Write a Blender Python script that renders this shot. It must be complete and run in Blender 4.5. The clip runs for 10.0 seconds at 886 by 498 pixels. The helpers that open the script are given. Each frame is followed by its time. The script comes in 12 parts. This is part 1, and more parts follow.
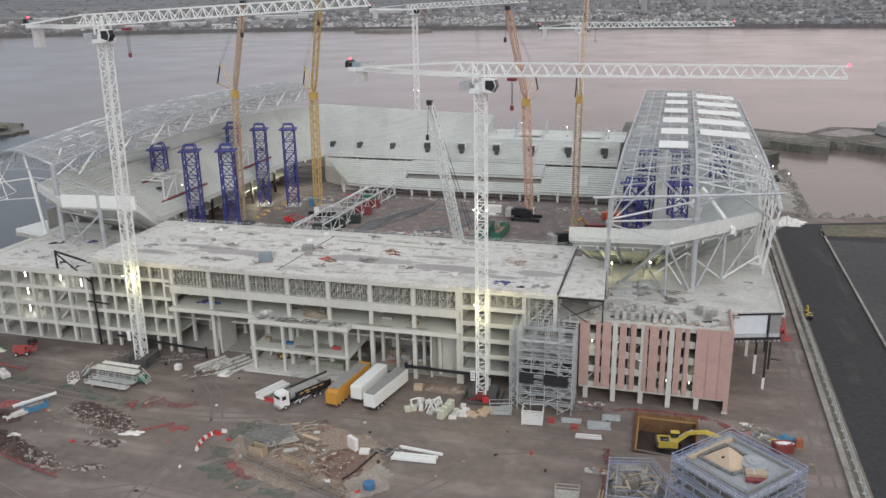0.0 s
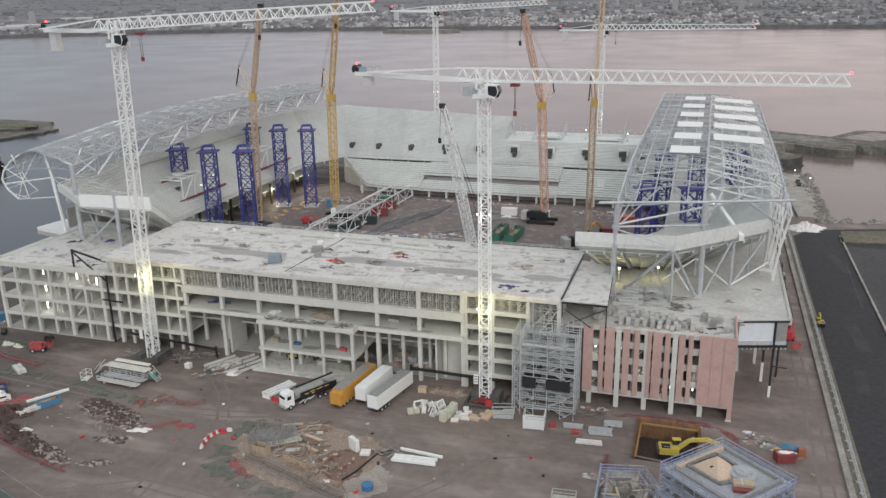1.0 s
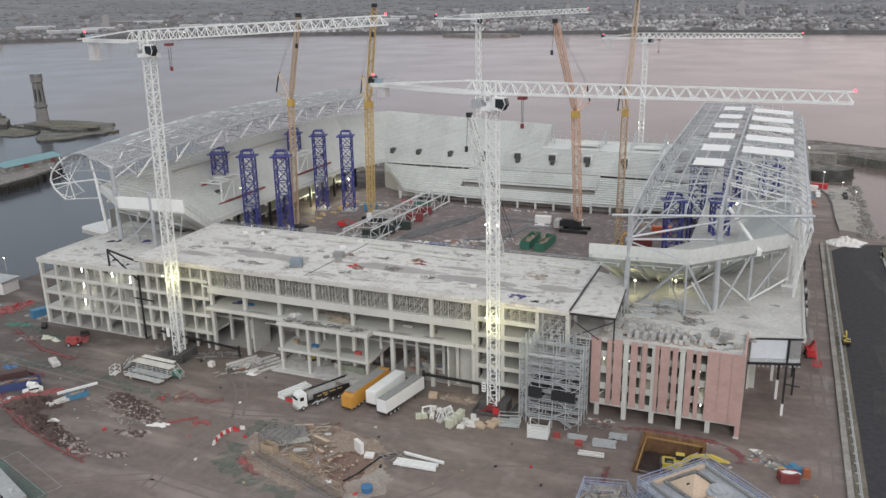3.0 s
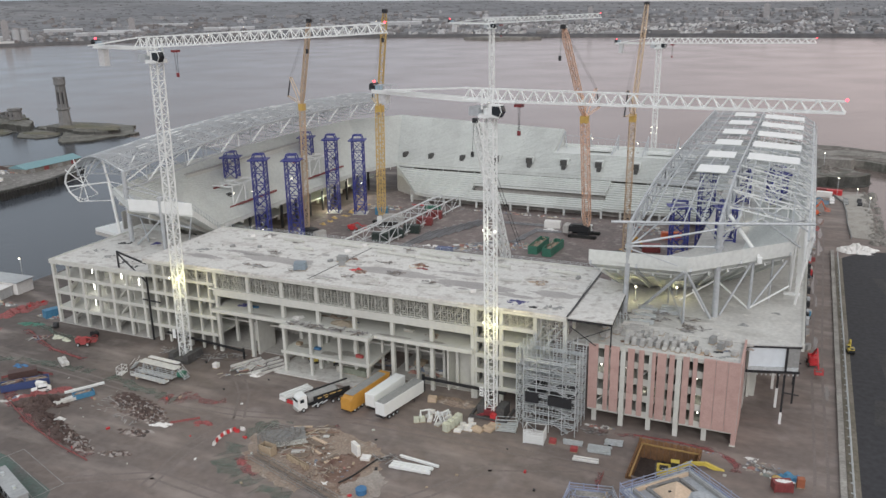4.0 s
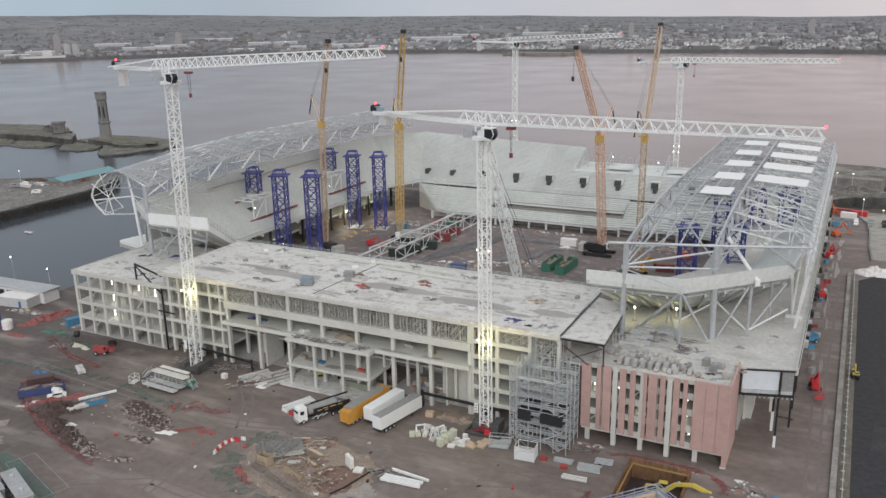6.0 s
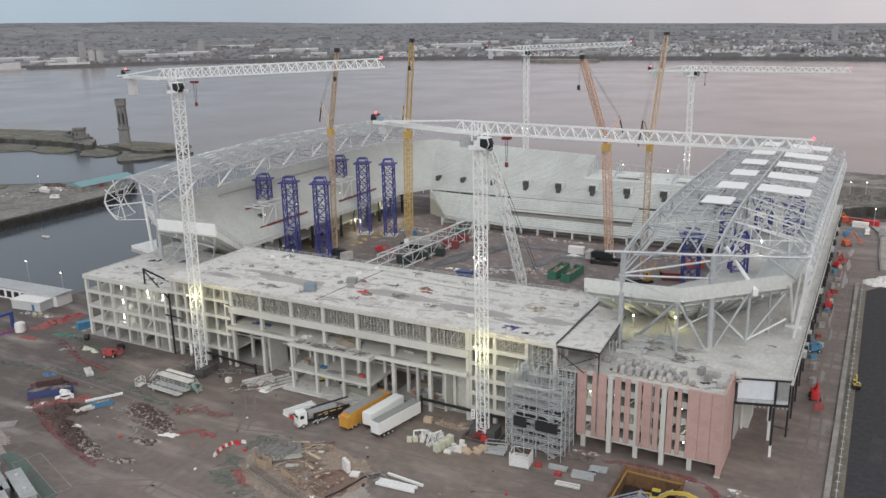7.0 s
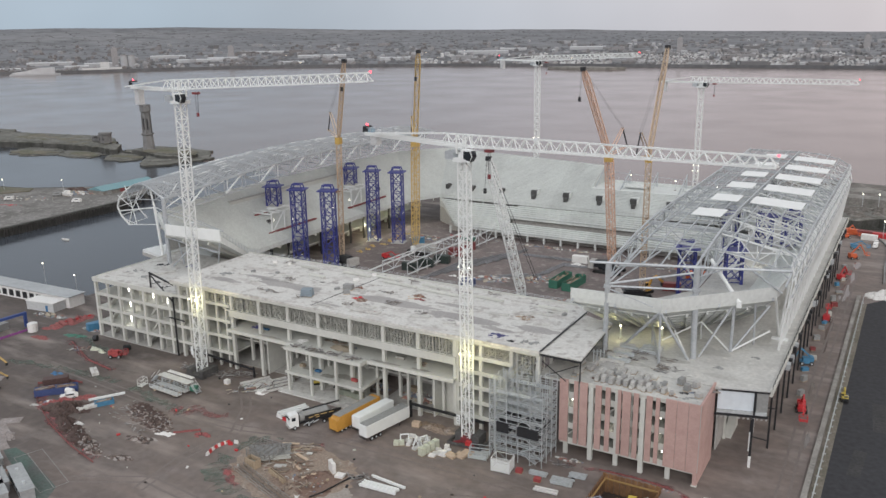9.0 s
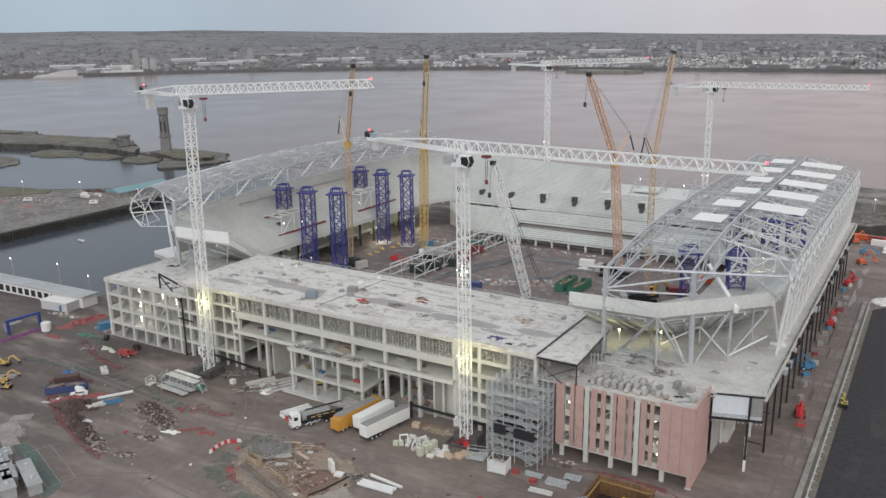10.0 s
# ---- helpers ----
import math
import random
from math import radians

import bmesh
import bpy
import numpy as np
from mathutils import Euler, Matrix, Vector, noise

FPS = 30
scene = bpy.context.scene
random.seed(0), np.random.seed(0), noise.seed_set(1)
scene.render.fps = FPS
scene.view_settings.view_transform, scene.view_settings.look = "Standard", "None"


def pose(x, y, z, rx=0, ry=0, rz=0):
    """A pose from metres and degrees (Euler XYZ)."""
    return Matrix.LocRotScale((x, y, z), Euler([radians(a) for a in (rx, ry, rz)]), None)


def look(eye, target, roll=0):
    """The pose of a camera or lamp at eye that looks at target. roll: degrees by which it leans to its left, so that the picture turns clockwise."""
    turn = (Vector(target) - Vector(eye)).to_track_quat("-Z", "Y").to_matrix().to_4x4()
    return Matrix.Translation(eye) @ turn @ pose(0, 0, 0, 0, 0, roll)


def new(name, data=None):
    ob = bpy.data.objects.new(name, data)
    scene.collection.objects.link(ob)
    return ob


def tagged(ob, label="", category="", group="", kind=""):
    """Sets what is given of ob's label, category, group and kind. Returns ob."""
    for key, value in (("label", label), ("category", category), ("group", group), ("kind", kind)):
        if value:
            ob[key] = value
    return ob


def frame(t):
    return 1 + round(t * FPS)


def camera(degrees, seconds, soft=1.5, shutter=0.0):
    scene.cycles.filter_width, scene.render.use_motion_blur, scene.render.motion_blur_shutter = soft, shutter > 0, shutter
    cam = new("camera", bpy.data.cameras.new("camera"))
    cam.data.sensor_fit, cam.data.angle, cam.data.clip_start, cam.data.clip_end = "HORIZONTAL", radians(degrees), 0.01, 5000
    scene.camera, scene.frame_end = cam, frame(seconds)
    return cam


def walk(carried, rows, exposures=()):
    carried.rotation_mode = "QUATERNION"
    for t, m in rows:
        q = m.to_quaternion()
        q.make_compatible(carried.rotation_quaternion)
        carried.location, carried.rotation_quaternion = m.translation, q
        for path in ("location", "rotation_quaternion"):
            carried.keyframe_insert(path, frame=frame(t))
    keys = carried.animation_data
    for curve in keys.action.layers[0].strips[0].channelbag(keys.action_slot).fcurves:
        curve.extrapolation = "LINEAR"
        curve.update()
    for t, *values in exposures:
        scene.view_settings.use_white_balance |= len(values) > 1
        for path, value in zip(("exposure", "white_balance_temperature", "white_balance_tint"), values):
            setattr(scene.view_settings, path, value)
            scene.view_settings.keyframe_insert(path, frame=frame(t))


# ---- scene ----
cam = camera(57.0, 10.0)
PATH = [
    (0, (0.51, 0.805, 80.905), (-0.019, 2.637, 80.304), -1.1),
    (0.5, (2.992, 1.159, 81.474), (2.43, 2.981, 80.872), -1.1),
    (1, (5.317, 1.479, 81.921), (4.722, 3.292, 81.32), -1.1),
    (1.5, (7.814, 1.721, 82.343), (7.184, 3.522, 81.743), -1.1),
    (2, (10.345, 2.102, 82.685), (9.678, 3.891, 82.089), -1.1),
    (2.5, (12.815, 2.409, 83.112), (12.114, 4.186, 82.519), -1.1),
    (4, (20.13, 3.414, 84.539), (19.35, 5.16, 83.955), -1.1),
    (4.5, (22.454, 3.675, 84.865), (21.652, 5.414, 84.289), -1.1),
    (5, (24.85, 3.827, 85.344), (24.025, 5.558, 84.775), -1.1),
    (5.5, (27.234, 4.038, 85.905), (26.386, 5.761, 85.345), -1.1),
    (7, (34.658, 4.663, 87.153), (33.741, 6.358, 86.618), -1.1),
    (7.5, (37.182, 4.833, 87.596), (36.249, 6.52, 87.066), -1.1),
    (8, (39.45, 4.945, 88.006), (38.503, 6.627, 87.479), -1.0),
    (8.5, (41.794, 5.151, 88.447), (40.834, 6.825, 87.923), -1.0),
    (9, (44.206, 5.191, 88.837), (43.229, 6.857, 88.317), -0.9),
    (9.5, (46.631, 5.145, 89.347), (45.635, 6.8, 88.83), -0.9),
    (10, (49.13, 5.032, 89.718), (48.114, 6.676, 89.205), -0.9),
]
walk(cam, [(t, look(eye, target, roll)) for t, eye, target, roll in PATH])

# ---- world and light ----
world = bpy.data.worlds.new("overcast_dusk")
scene.world = world
world.use_nodes = True
wt = world.node_tree
wt.nodes.clear()
w_out = wt.nodes.new("ShaderNodeOutputWorld")
w_bg = wt.nodes.new("ShaderNodeBackground")
w_sky = wt.nodes.new("ShaderNodeTexSky")
w_sky.sky_type = "NISHITA"
w_sky.sun_disc = False
w_sky.sun_elevation = radians(32)
w_sky.sun_rotation = radians(60)
w_sky.air_density = 1.5
w_sky.dust_density = 6.0
w_bg.inputs["Strength"].default_value = 0.10
# cloud deck: grey blue towards the south, faintly pink towards the north west
w_geo = wt.nodes.new("ShaderNodeTexCoord")
w_sep = wt.nodes.new("ShaderNodeSeparateXYZ")
w_map = wt.nodes.new("ShaderNodeMapRange")
w_map.inputs["From Min"].default_value = -0.75
w_map.inputs["From Max"].default_value = 0.06
w_rng = wt.nodes.new("ShaderNodeMix")
w_rng.data_type = "RGBA"
w_rng.inputs[6].default_value = (5.2, 6.1, 7.35, 1)
w_rng.inputs[7].default_value = (11.0, 9.2, 9.45, 1)
w_up = wt.nodes.new("ShaderNodeMapRange")
w_up.inputs["From Min"].default_value = 0.0
w_up.inputs["From Max"].default_value = 0.5
w_up.inputs["To Min"].default_value = 0.85
w_up.inputs["To Max"].default_value = 1.15
w_noise = wt.nodes.new("ShaderNodeTexNoise")
w_noise.inputs["Scale"].default_value = 3.0
w_noise.inputs["Detail"].default_value = 4.0
w_cl = wt.nodes.new("ShaderNodeMapRange")
w_cl.inputs["From Min"].default_value = 0.3
w_cl.inputs["From Max"].default_value = 0.7
w_cl.inputs["To Min"].default_value = 0.9
w_cl.inputs["To Max"].default_value = 1.1
w_mul = wt.nodes.new("ShaderNodeMath")
w_mul.operation = "MULTIPLY"
w_scale = wt.nodes.new("ShaderNodeVectorMath")
w_scale.operation = "SCALE"
w_mix = wt.nodes.new("ShaderNodeMix")
w_mix.data_type = "RGBA"
w_mix.inputs[0].default_value = 0.85
L = wt.links.new
L(w_geo.outputs["Generated"], w_sep.inputs[0])
L(w_geo.outputs["Generated"], w_noise.inputs["Vector"])
L(w_sep.outputs["X"], w_map.inputs["Value"])
L(w_sep.outputs["Z"], w_up.inputs["Value"])
L(w_map.outputs[0], w_rng.inputs[0])
L(w_noise.outputs[0], w_cl.inputs["Value"])
L(w_up.outputs[0], w_mul.inputs[0])
L(w_cl.outputs[0], w_mul.inputs[1])
# the tint fades into neutral grey overhead
w_hi = wt.nodes.new("ShaderNodeMapRange")
w_hi.inputs["From Min"].default_value = 0.05
w_hi.inputs["From Max"].default_value = 0.45
w_zen = wt.nodes.new("ShaderNodeMix")
w_zen.data_type = "RGBA"
w_zen.inputs[7].default_value = (6.95, 7.15, 7.45, 1)
L(w_sep.outputs["Z"], w_hi.inputs["Value"])
L(w_hi.outputs[0], w_zen.inputs[0])
L(w_rng.outputs[2], w_zen.inputs[6])
# plain grey haze low over the horizon
w_h = wt.nodes.new("ShaderNodeMix")
w_h.data_type = "RGBA"
w_h.inputs[6].default_value = (5.4, 6.5, 7.6, 1)
w_h.inputs[7].default_value = (9.4, 8.6, 8.8, 1)
w_low = wt.nodes.new("ShaderNodeMapRange")
w_low.inputs["From Min"].default_value = 0.025
w_low.inputs["From Max"].default_value = 0.09
w_fog = wt.nodes.new("ShaderNodeMix")
w_fog.data_type = "RGBA"
L(w_map.outputs[0], w_h.inputs[0])
L(w_sep.outputs["Z"], w_low.inputs["Value"])
L(w_low.outputs[0], w_fog.inputs[0])
L(w_h.outputs[2], w_fog.inputs[6])
L(w_zen.outputs[2], w_fog.inputs[7])
L(w_fog.outputs[2], w_scale.inputs[0])
L(w_mul.outputs[0], w_scale.inputs["Scale"])
L(w_sky.outputs[0], w_mix.inputs[6])
L(w_scale.outputs[0], w_mix.inputs[7])
L(w_mix.outputs[2], w_bg.inputs["Color"])
L(w_bg.outputs[0], w_out.inputs[0])

sun_data = bpy.data.lights.new("sun", "SUN")
sun_data.energy = 1.15
sun_data.angle = radians(25)
sun_data.color = (1.0, 0.98, 0.97)
sun = new("sun", sun_data)
sun.matrix_world = look((50, -100, 70), (0, 20, 0))


def lamp(x, y, z, power, colour, radius=0.12):
    d = bpy.data.lights.new("floodlight_lamp", "POINT")
    d.energy, d.color, d.shadow_soft_size = power, colour, radius
    o = new("floodlight_lamp", d)
    o.location = (x, y, z)
    return o


# ---- materials ----
def material(name, colour, rough=0.7, metal=0.0, vary=0.25, size=1.0, bump=0.15, second=None, amount=0.5, stain=None, edge=0.12,
             piece=0.0, coarse=0.12, stretch=None):
    """Two scales of noise over a base colour. second: a second colour that lies in patches; stain: a third in small spots."""
    m = bpy.data.materials.new(name)
    m.use_nodes = True
    t = m.node_tree
    bsdf = t.nodes["Principled BSDF"]
    bsdf.inputs["Metallic"].default_value = metal
    co = t.nodes.new("ShaderNodeTexCoord")
    big = t.nodes.new("ShaderNodeTexNoise")
    big.inputs["Scale"].default_value = coarse / size
    big.inputs["Detail"].default_value = 6
    big.inputs["Roughness"].default_value = 0.62
    fine = t.nodes.new("ShaderNodeTexNoise")
    fine.inputs["Scale"].default_value = 1.6 / size
    fine.inputs["Detail"].default_value = 5
    for n in (big, fine):
        t.links.new(co.outputs["Object"], n.inputs["Vector"])
    if stretch:
        mp = t.nodes.new("ShaderNodeMapping")
        mp.inputs["Rotation"].default_value = (0, 0, radians(stretch[1]))
        mp.inputs["Scale"].default_value = (1, stretch[0], 1)
        t.links.new(co.outputs["Object"], mp.inputs["Vector"])
        t.links.new(mp.outputs[0], big.inputs["Vector"])
    value = t.nodes.new("ShaderNodeMapRange")
    value.inputs["From Min"].default_value = 0.3
    value.inputs["From Max"].default_value = 0.7
    value.inputs["To Min"].default_value = 1 - vary
    value.inputs["To Max"].default_value = 1 + vary
    t.links.new(fine.outputs[0], value.inputs["Value"])
    base = t.nodes.new("ShaderNodeMix")
    base.data_type = "RGBA"
    base.inputs[6].default_value = (*colour, 1)
    base.inputs[7].default_value = (*(second or colour), 1)
    step = t.nodes.new("ShaderNodeMapRange")
    step.inputs["From Min"].default_value = 1 - amount - edge
    step.inputs["From Max"].default_value = 1 - amount + edge
    t.links.new(big.outputs[0], step.inputs["Value"])
    t.links.new(step.outputs[0], base.inputs[0])
    out = base.outputs[2]
    if stain:
        spot = t.nodes.new("ShaderNodeTexNoise")
        spot.inputs["Scale"].default_value = 0.45 / size
        spot.inputs["Detail"].default_value = 7
        t.links.new(co.outputs["Object"], spot.inputs["Vector"])
        cut = t.nodes.new("ShaderNodeMapRange")
        cut.inputs["From Min"].default_value = 0.54
        cut.inputs["From Max"].default_value = 0.66
        t.links.new(spot.outputs[0], cut.inputs["Value"])
        mix = t.nodes.new("ShaderNodeMix")
        mix.data_type = "RGBA"
        mix.inputs[7].default_value = (*stain, 1)
        t.links.new(cut.outputs[0], mix.inputs[0])
        t.links.new(out, mix.inputs[6])
        out = mix.outputs[2]
    scale = t.nodes.new("ShaderNodeVectorMath")
    scale.operation = "SCALE"
    t.links.new(out, scale.inputs[0])
    t.links.new(value.outputs[0], scale.inputs["Scale"])
    out = scale.outputs[0]
    if piece:
        info = t.nodes.new("ShaderNodeObjectInfo")
        pr = t.nodes.new("ShaderNodeMapRange")
        pr.inputs["To Min"].default_value = 1 - piece
        pr.inputs["To Max"].default_value = 1 + piece
        t.links.new(info.outputs["Random"], pr.inputs["Value"])
        s2 = t.nodes.new("ShaderNodeVectorMath")
        s2.operation = "SCALE"
        t.links.new(out, s2.inputs[0])
        t.links.new(pr.outputs[0], s2.inputs["Scale"])
        out = s2.outputs[0]
    t.links.new(out, bsdf.inputs["Base Color"])
    ro = t.nodes.new("ShaderNodeMapRange")
    ro.inputs["To Min"].default_value = max(0.05, rough - 0.12)
    ro.inputs["To Max"].default_value = min(1.0, rough + 0.12)
    t.links.new(big.outputs[0], ro.inputs["Value"])
    t.links.new(ro.outputs[0], bsdf.inputs["Roughness"])
    if bump:
        b = t.nodes.new("ShaderNodeBump")
        b.inputs["Strength"].default_value = bump
        b.inputs["Distance"].default_value = 0.2 * size
        t.links.new(fine.outputs[0], b.inputs["Height"])
        t.links.new(b.outputs[0], bsdf.inputs["Normal"])
    return m


def glowing(name, colour, strength):
    m = bpy.data.materials.new(name)
    m.use_nodes = True
    b = m.node_tree.nodes["Principled BSDF"]
    b.inputs["Base Color"].default_value = (*colour, 1)
    b.inputs["Emission Color"].default_value = (*colour, 1)
    b.inputs["Emission Strength"].default_value = strength
    return m


def island_material(name, colours, rough=0.8):
    """One colour of a few for each joined piece."""
    m = bpy.data.materials.new(name)
    m.use_nodes = True
    t = m.node_tree
    b = t.nodes["Principled BSDF"]
    b.inputs["Roughness"].default_value = rough
    g = t.nodes.new("ShaderNodeNewGeometry")
    r = t.nodes.new("ShaderNodeValToRGB")
    r.color_ramp.interpolation = "CONSTANT"
    els = r.color_ramp.elements
    els[0].position, els[0].color = 0.0, (*colours[0], 1)
    els[1].position, els[1].color = 1.0 / len(colours), (*colours[1], 1)
    for i, c in enumerate(colours[2:], 2):
        e = els.new(i / len(colours))
        e.color = (*c, 1)
    t.links.new(g.outputs["Random Per Island"], r.inputs[0])
    co = t.nodes.new("ShaderNodeTexCoord")
    n = t.nodes.new("ShaderNodeTexNoise")
    n.inputs["Scale"].default_value = 1.2
    n.inputs["Detail"].default_value = 4
    t.links.new(co.outputs["Object"], n.inputs["Vector"])
    v = t.nodes.new("ShaderNodeMapRange")
    v.inputs["To Min"].default_value = 0.6
    v.inputs["To Max"].default_value = 1.4
    t.links.new(n.outputs[0], v.inputs["Value"])
    s = t.nodes.new("ShaderNodeVectorMath")
    s.operation = "SCALE"
    t.links.new(r.outputs[0], s.inputs[0])
    t.links.new(v.outputs[0], s.inputs["Scale"])
    t.links.new(s.outputs[0], b.inputs["Base Color"])
    return m


M_MUD = material("wet_mud", (0.193, 0.154, 0.135), 0.72, vary=0.14, size=3.0, bump=0.25, second=(0.142, 0.120, 0.111), amount=0.5, edge=0.2,
                 stain=(0.205, 0.175, 0.162), coarse=0.16, stretch=(2.6, 24))
M_PITCH = material("site_mud_inside", (0.21, 0.17, 0.16), 0.8, vary=0.2, size=1.6, bump=0.3, second=(0.14, 0.12, 0.115), amount=0.5,
                   stain=(0.26, 0.23, 0.215), edge=0.15)
M_ASPHALT = material("asphalt", (0.033, 0.034, 0.039), 0.85, vary=0.25, size=2.0, bump=0.1, second=(0.04, 0.04, 0.044), amount=0.35)
M_CONC = material("precast_concrete", (0.59, 0.595, 0.555), 0.8, vary=0.05, size=1.6, bump=0.1, second=(0.53, 0.53, 0.49), amount=0.45,
                  piece=0.06)
M_DECK = material("dusty_concrete_deck", (0.60, 0.595, 0.57), 0.85, vary=0.10, size=1.0, bump=0.15, second=(0.50, 0.48, 0.46), amount=0.42,
                  stain=(0.42, 0.40, 0.38), edge=0.06, stretch=(2.2, 10))
M_PODIUM = material("podium_concrete", (0.58, 0.58, 0.555), 0.8, vary=0.10, size=1.2, bump=0.12, second=(0.47, 0.465, 0.445), amount=0.5,
                    stain=(0.58, 0.57, 0.54))
M_TERRACE = material("terrace_concrete", (0.64, 0.665, 0.645), 0.8, vary=0.08, size=1.5, bump=0.05, second=(0.57, 0.59, 0.575), amount=0.45,
                     piece=0.04)
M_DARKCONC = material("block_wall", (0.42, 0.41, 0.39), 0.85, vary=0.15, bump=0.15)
M_WHITE = material("white_painted_steel", (0.80, 0.82, 0.81), 0.45, vary=0.03, size=3.0, bump=0.0, second=(0.74, 0.76, 0.75), amount=0.4, edge=0.2)
M_GREY = material("grey_primed_steel", (0.47, 0.495, 0.515), 0.45, metal=0.2, vary=0.1, bump=0.0, second=(0.36, 0.38, 0.4), amount=0.4)
M_GALV = material("galvanised_tube", (0.50, 0.53, 0.54), 0.5, metal=0.15, vary=0.15, bump=0.0)
M_PROP = material("falsework_steel", (0.52, 0.52, 0.48), 0.6, metal=0.3, vary=0.2, bump=0.0)
M_BLUE = material("blue_painted_steel", (0.05, 0.06, 0.27), 0.45, vary=0.15, bump=0.0, second=(0.04, 0.05, 0.2), amount=0.4)
M_YELLOW = material("yellow_crane_steel", (0.58, 0.41, 0.16), 0.5, vary=0.12, bump=0.0, second=(0.5, 0.35, 0.13), amount=0.4)
M_ORANGE = material("orange_crane_steel", (0.66, 0.44, 0.33), 0.5, vary=0.12, bump=0.0, second=(0.55, 0.37, 0.27), amount=0.4)
M_RED = material("red_paint", (0.50, 0.035, 0.04), 0.5, vary=0.15, bump=0.0)
M_BLACK = material("black_steel", (0.02, 0.021, 0.024), 0.5, vary=0.15, bump=0.0)
# near-black colour stands in for the shade inside the stair mouths
M_MOUTH = material("painted_stair_shade", (0.075, 0.075, 0.073), 0.9, vary=0.2, bump=0.0)
M_RUBBER = material("rubber", (0.025, 0.025, 0.025), 0.85, vary=0.2, bump=0.0)
M_BRICK = material("red_brick_panel", (0.495, 0.335, 0.302), 0.85, vary=0.10, size=0.25, bump=0.25, second=(0.445, 0.295, 0.265), amount=0.45,
                   piece=0.05)
M_TIMBER = material("timber", (0.36, 0.29, 0.21), 0.8, vary=0.2, size=0.4, bump=0.15, piece=0.2)
M_STONE = material("dock_stone", (0.27, 0.255, 0.235), 0.9, vary=0.25, size=1.5, bump=0.4, second=(0.16, 0.155, 0.14), amount=0.5)
M_GRASS = material("rough_grass", (0.105, 0.11, 0.07), 0.95, vary=0.3, size=2.0, bump=0.4, second=(0.17, 0.15, 0.12), amount=0.5)
M_GREEN = material("green_paint", (0.05, 0.17, 0.12), 0.5, vary=0.12, bump=0.0)
M_TRUCKORANGE = material("orange_trailer_skin", (0.58, 0.30, 0.06), 0.4, vary=0.06, bump=0.0)
M_ROOFGREY = material("grey_roof_sheet", (0.27, 0.275, 0.27), 0.6, vary=0.12, bump=0.0)
M_BLUEPLASTIC = material("blue_plastic", (0.05, 0.16, 0.32), 0.5, vary=0.15, bump=0.0)
M_TAN = material("tan_boarding", (0.54, 0.42, 0.31), 0.75, vary=0.1, size=0.5, bump=0.05)
M_GLASSDARK = material("tinted_glass", (0.02, 0.025, 0.03), 0.12, vary=0.0, bump=0.0)
M_BARE = material("bare_galvanised_clamp", (0.55, 0.56, 0.56), 0.5, metal=0.3, vary=0.1, bump=0.0)
M_CONTPALE = material("scuffed_white_paint", (0.66, 0.66, 0.64), 0.55, vary=0.12, bump=0.0, second=(0.5, 0.48, 0.46), amount=0.4)
M_GREENPALE = material("green_grey_sheeting", (0.25, 0.27, 0.22), 0.7, vary=0.15, bump=0.05)
M_CONTREDX = material("worn_red_plastic", (0.36, 0.07, 0.07), 0.6, vary=0.15, bump=0.0)
M_PALLET = material("pale_wrapped_block", (0.55, 0.57, 0.46), 0.6, vary=0.12, bump=0.05)


def darker_towards_dock(m):
    """The yard's mud is darker towards the dock, with an uneven edge."""
    t = m.node_tree
    b = t.nodes["Principled BSDF"]
    src = b.inputs["Base Color"].links[0].from_socket
    co = t.nodes.new("ShaderNodeTexCoord")
    sp = t.nodes.new("ShaderNodeSeparateXYZ")
    n = t.nodes.new("ShaderNodeTexNoise")
    n.inputs["Scale"].default_value = 0.05
    n.inputs["Detail"].default_value = 6
    ma = t.nodes.new("ShaderNodeMath")
    ma.operation = "MULTIPLY_ADD"
    ma.inputs[1].default_value = 70.0
    r = t.nodes.new("ShaderNodeMapRange")
    r.inputs["From Min"].default_value = -105.0
    r.inputs["From Max"].default_value = -45.0
    r.inputs["To Min"].default_value = 0.62
    r.inputs["To Max"].default_value = 1.08
    s = t.nodes.new("ShaderNodeVectorMath")
    s.operation = "SCALE"
    t.links.new(co.outputs["Object"], sp.inputs[0])
    t.links.new(co.outputs["Object"], n.inputs["Vector"])
    t.links.new(n.outputs[0], ma.inputs[0])
    t.links.new(sp.outputs["X"], ma.inputs[2])
    t.links.new(ma.outputs[0], r.inputs["Value"])
    t.links.new(src, s.inputs[0])
    t.links.new(r.outputs[0], s.inputs["Scale"])
    t.links.new(s.outputs[0], b.inputs["Base Color"])


darker_towards_dock(M_MUD)


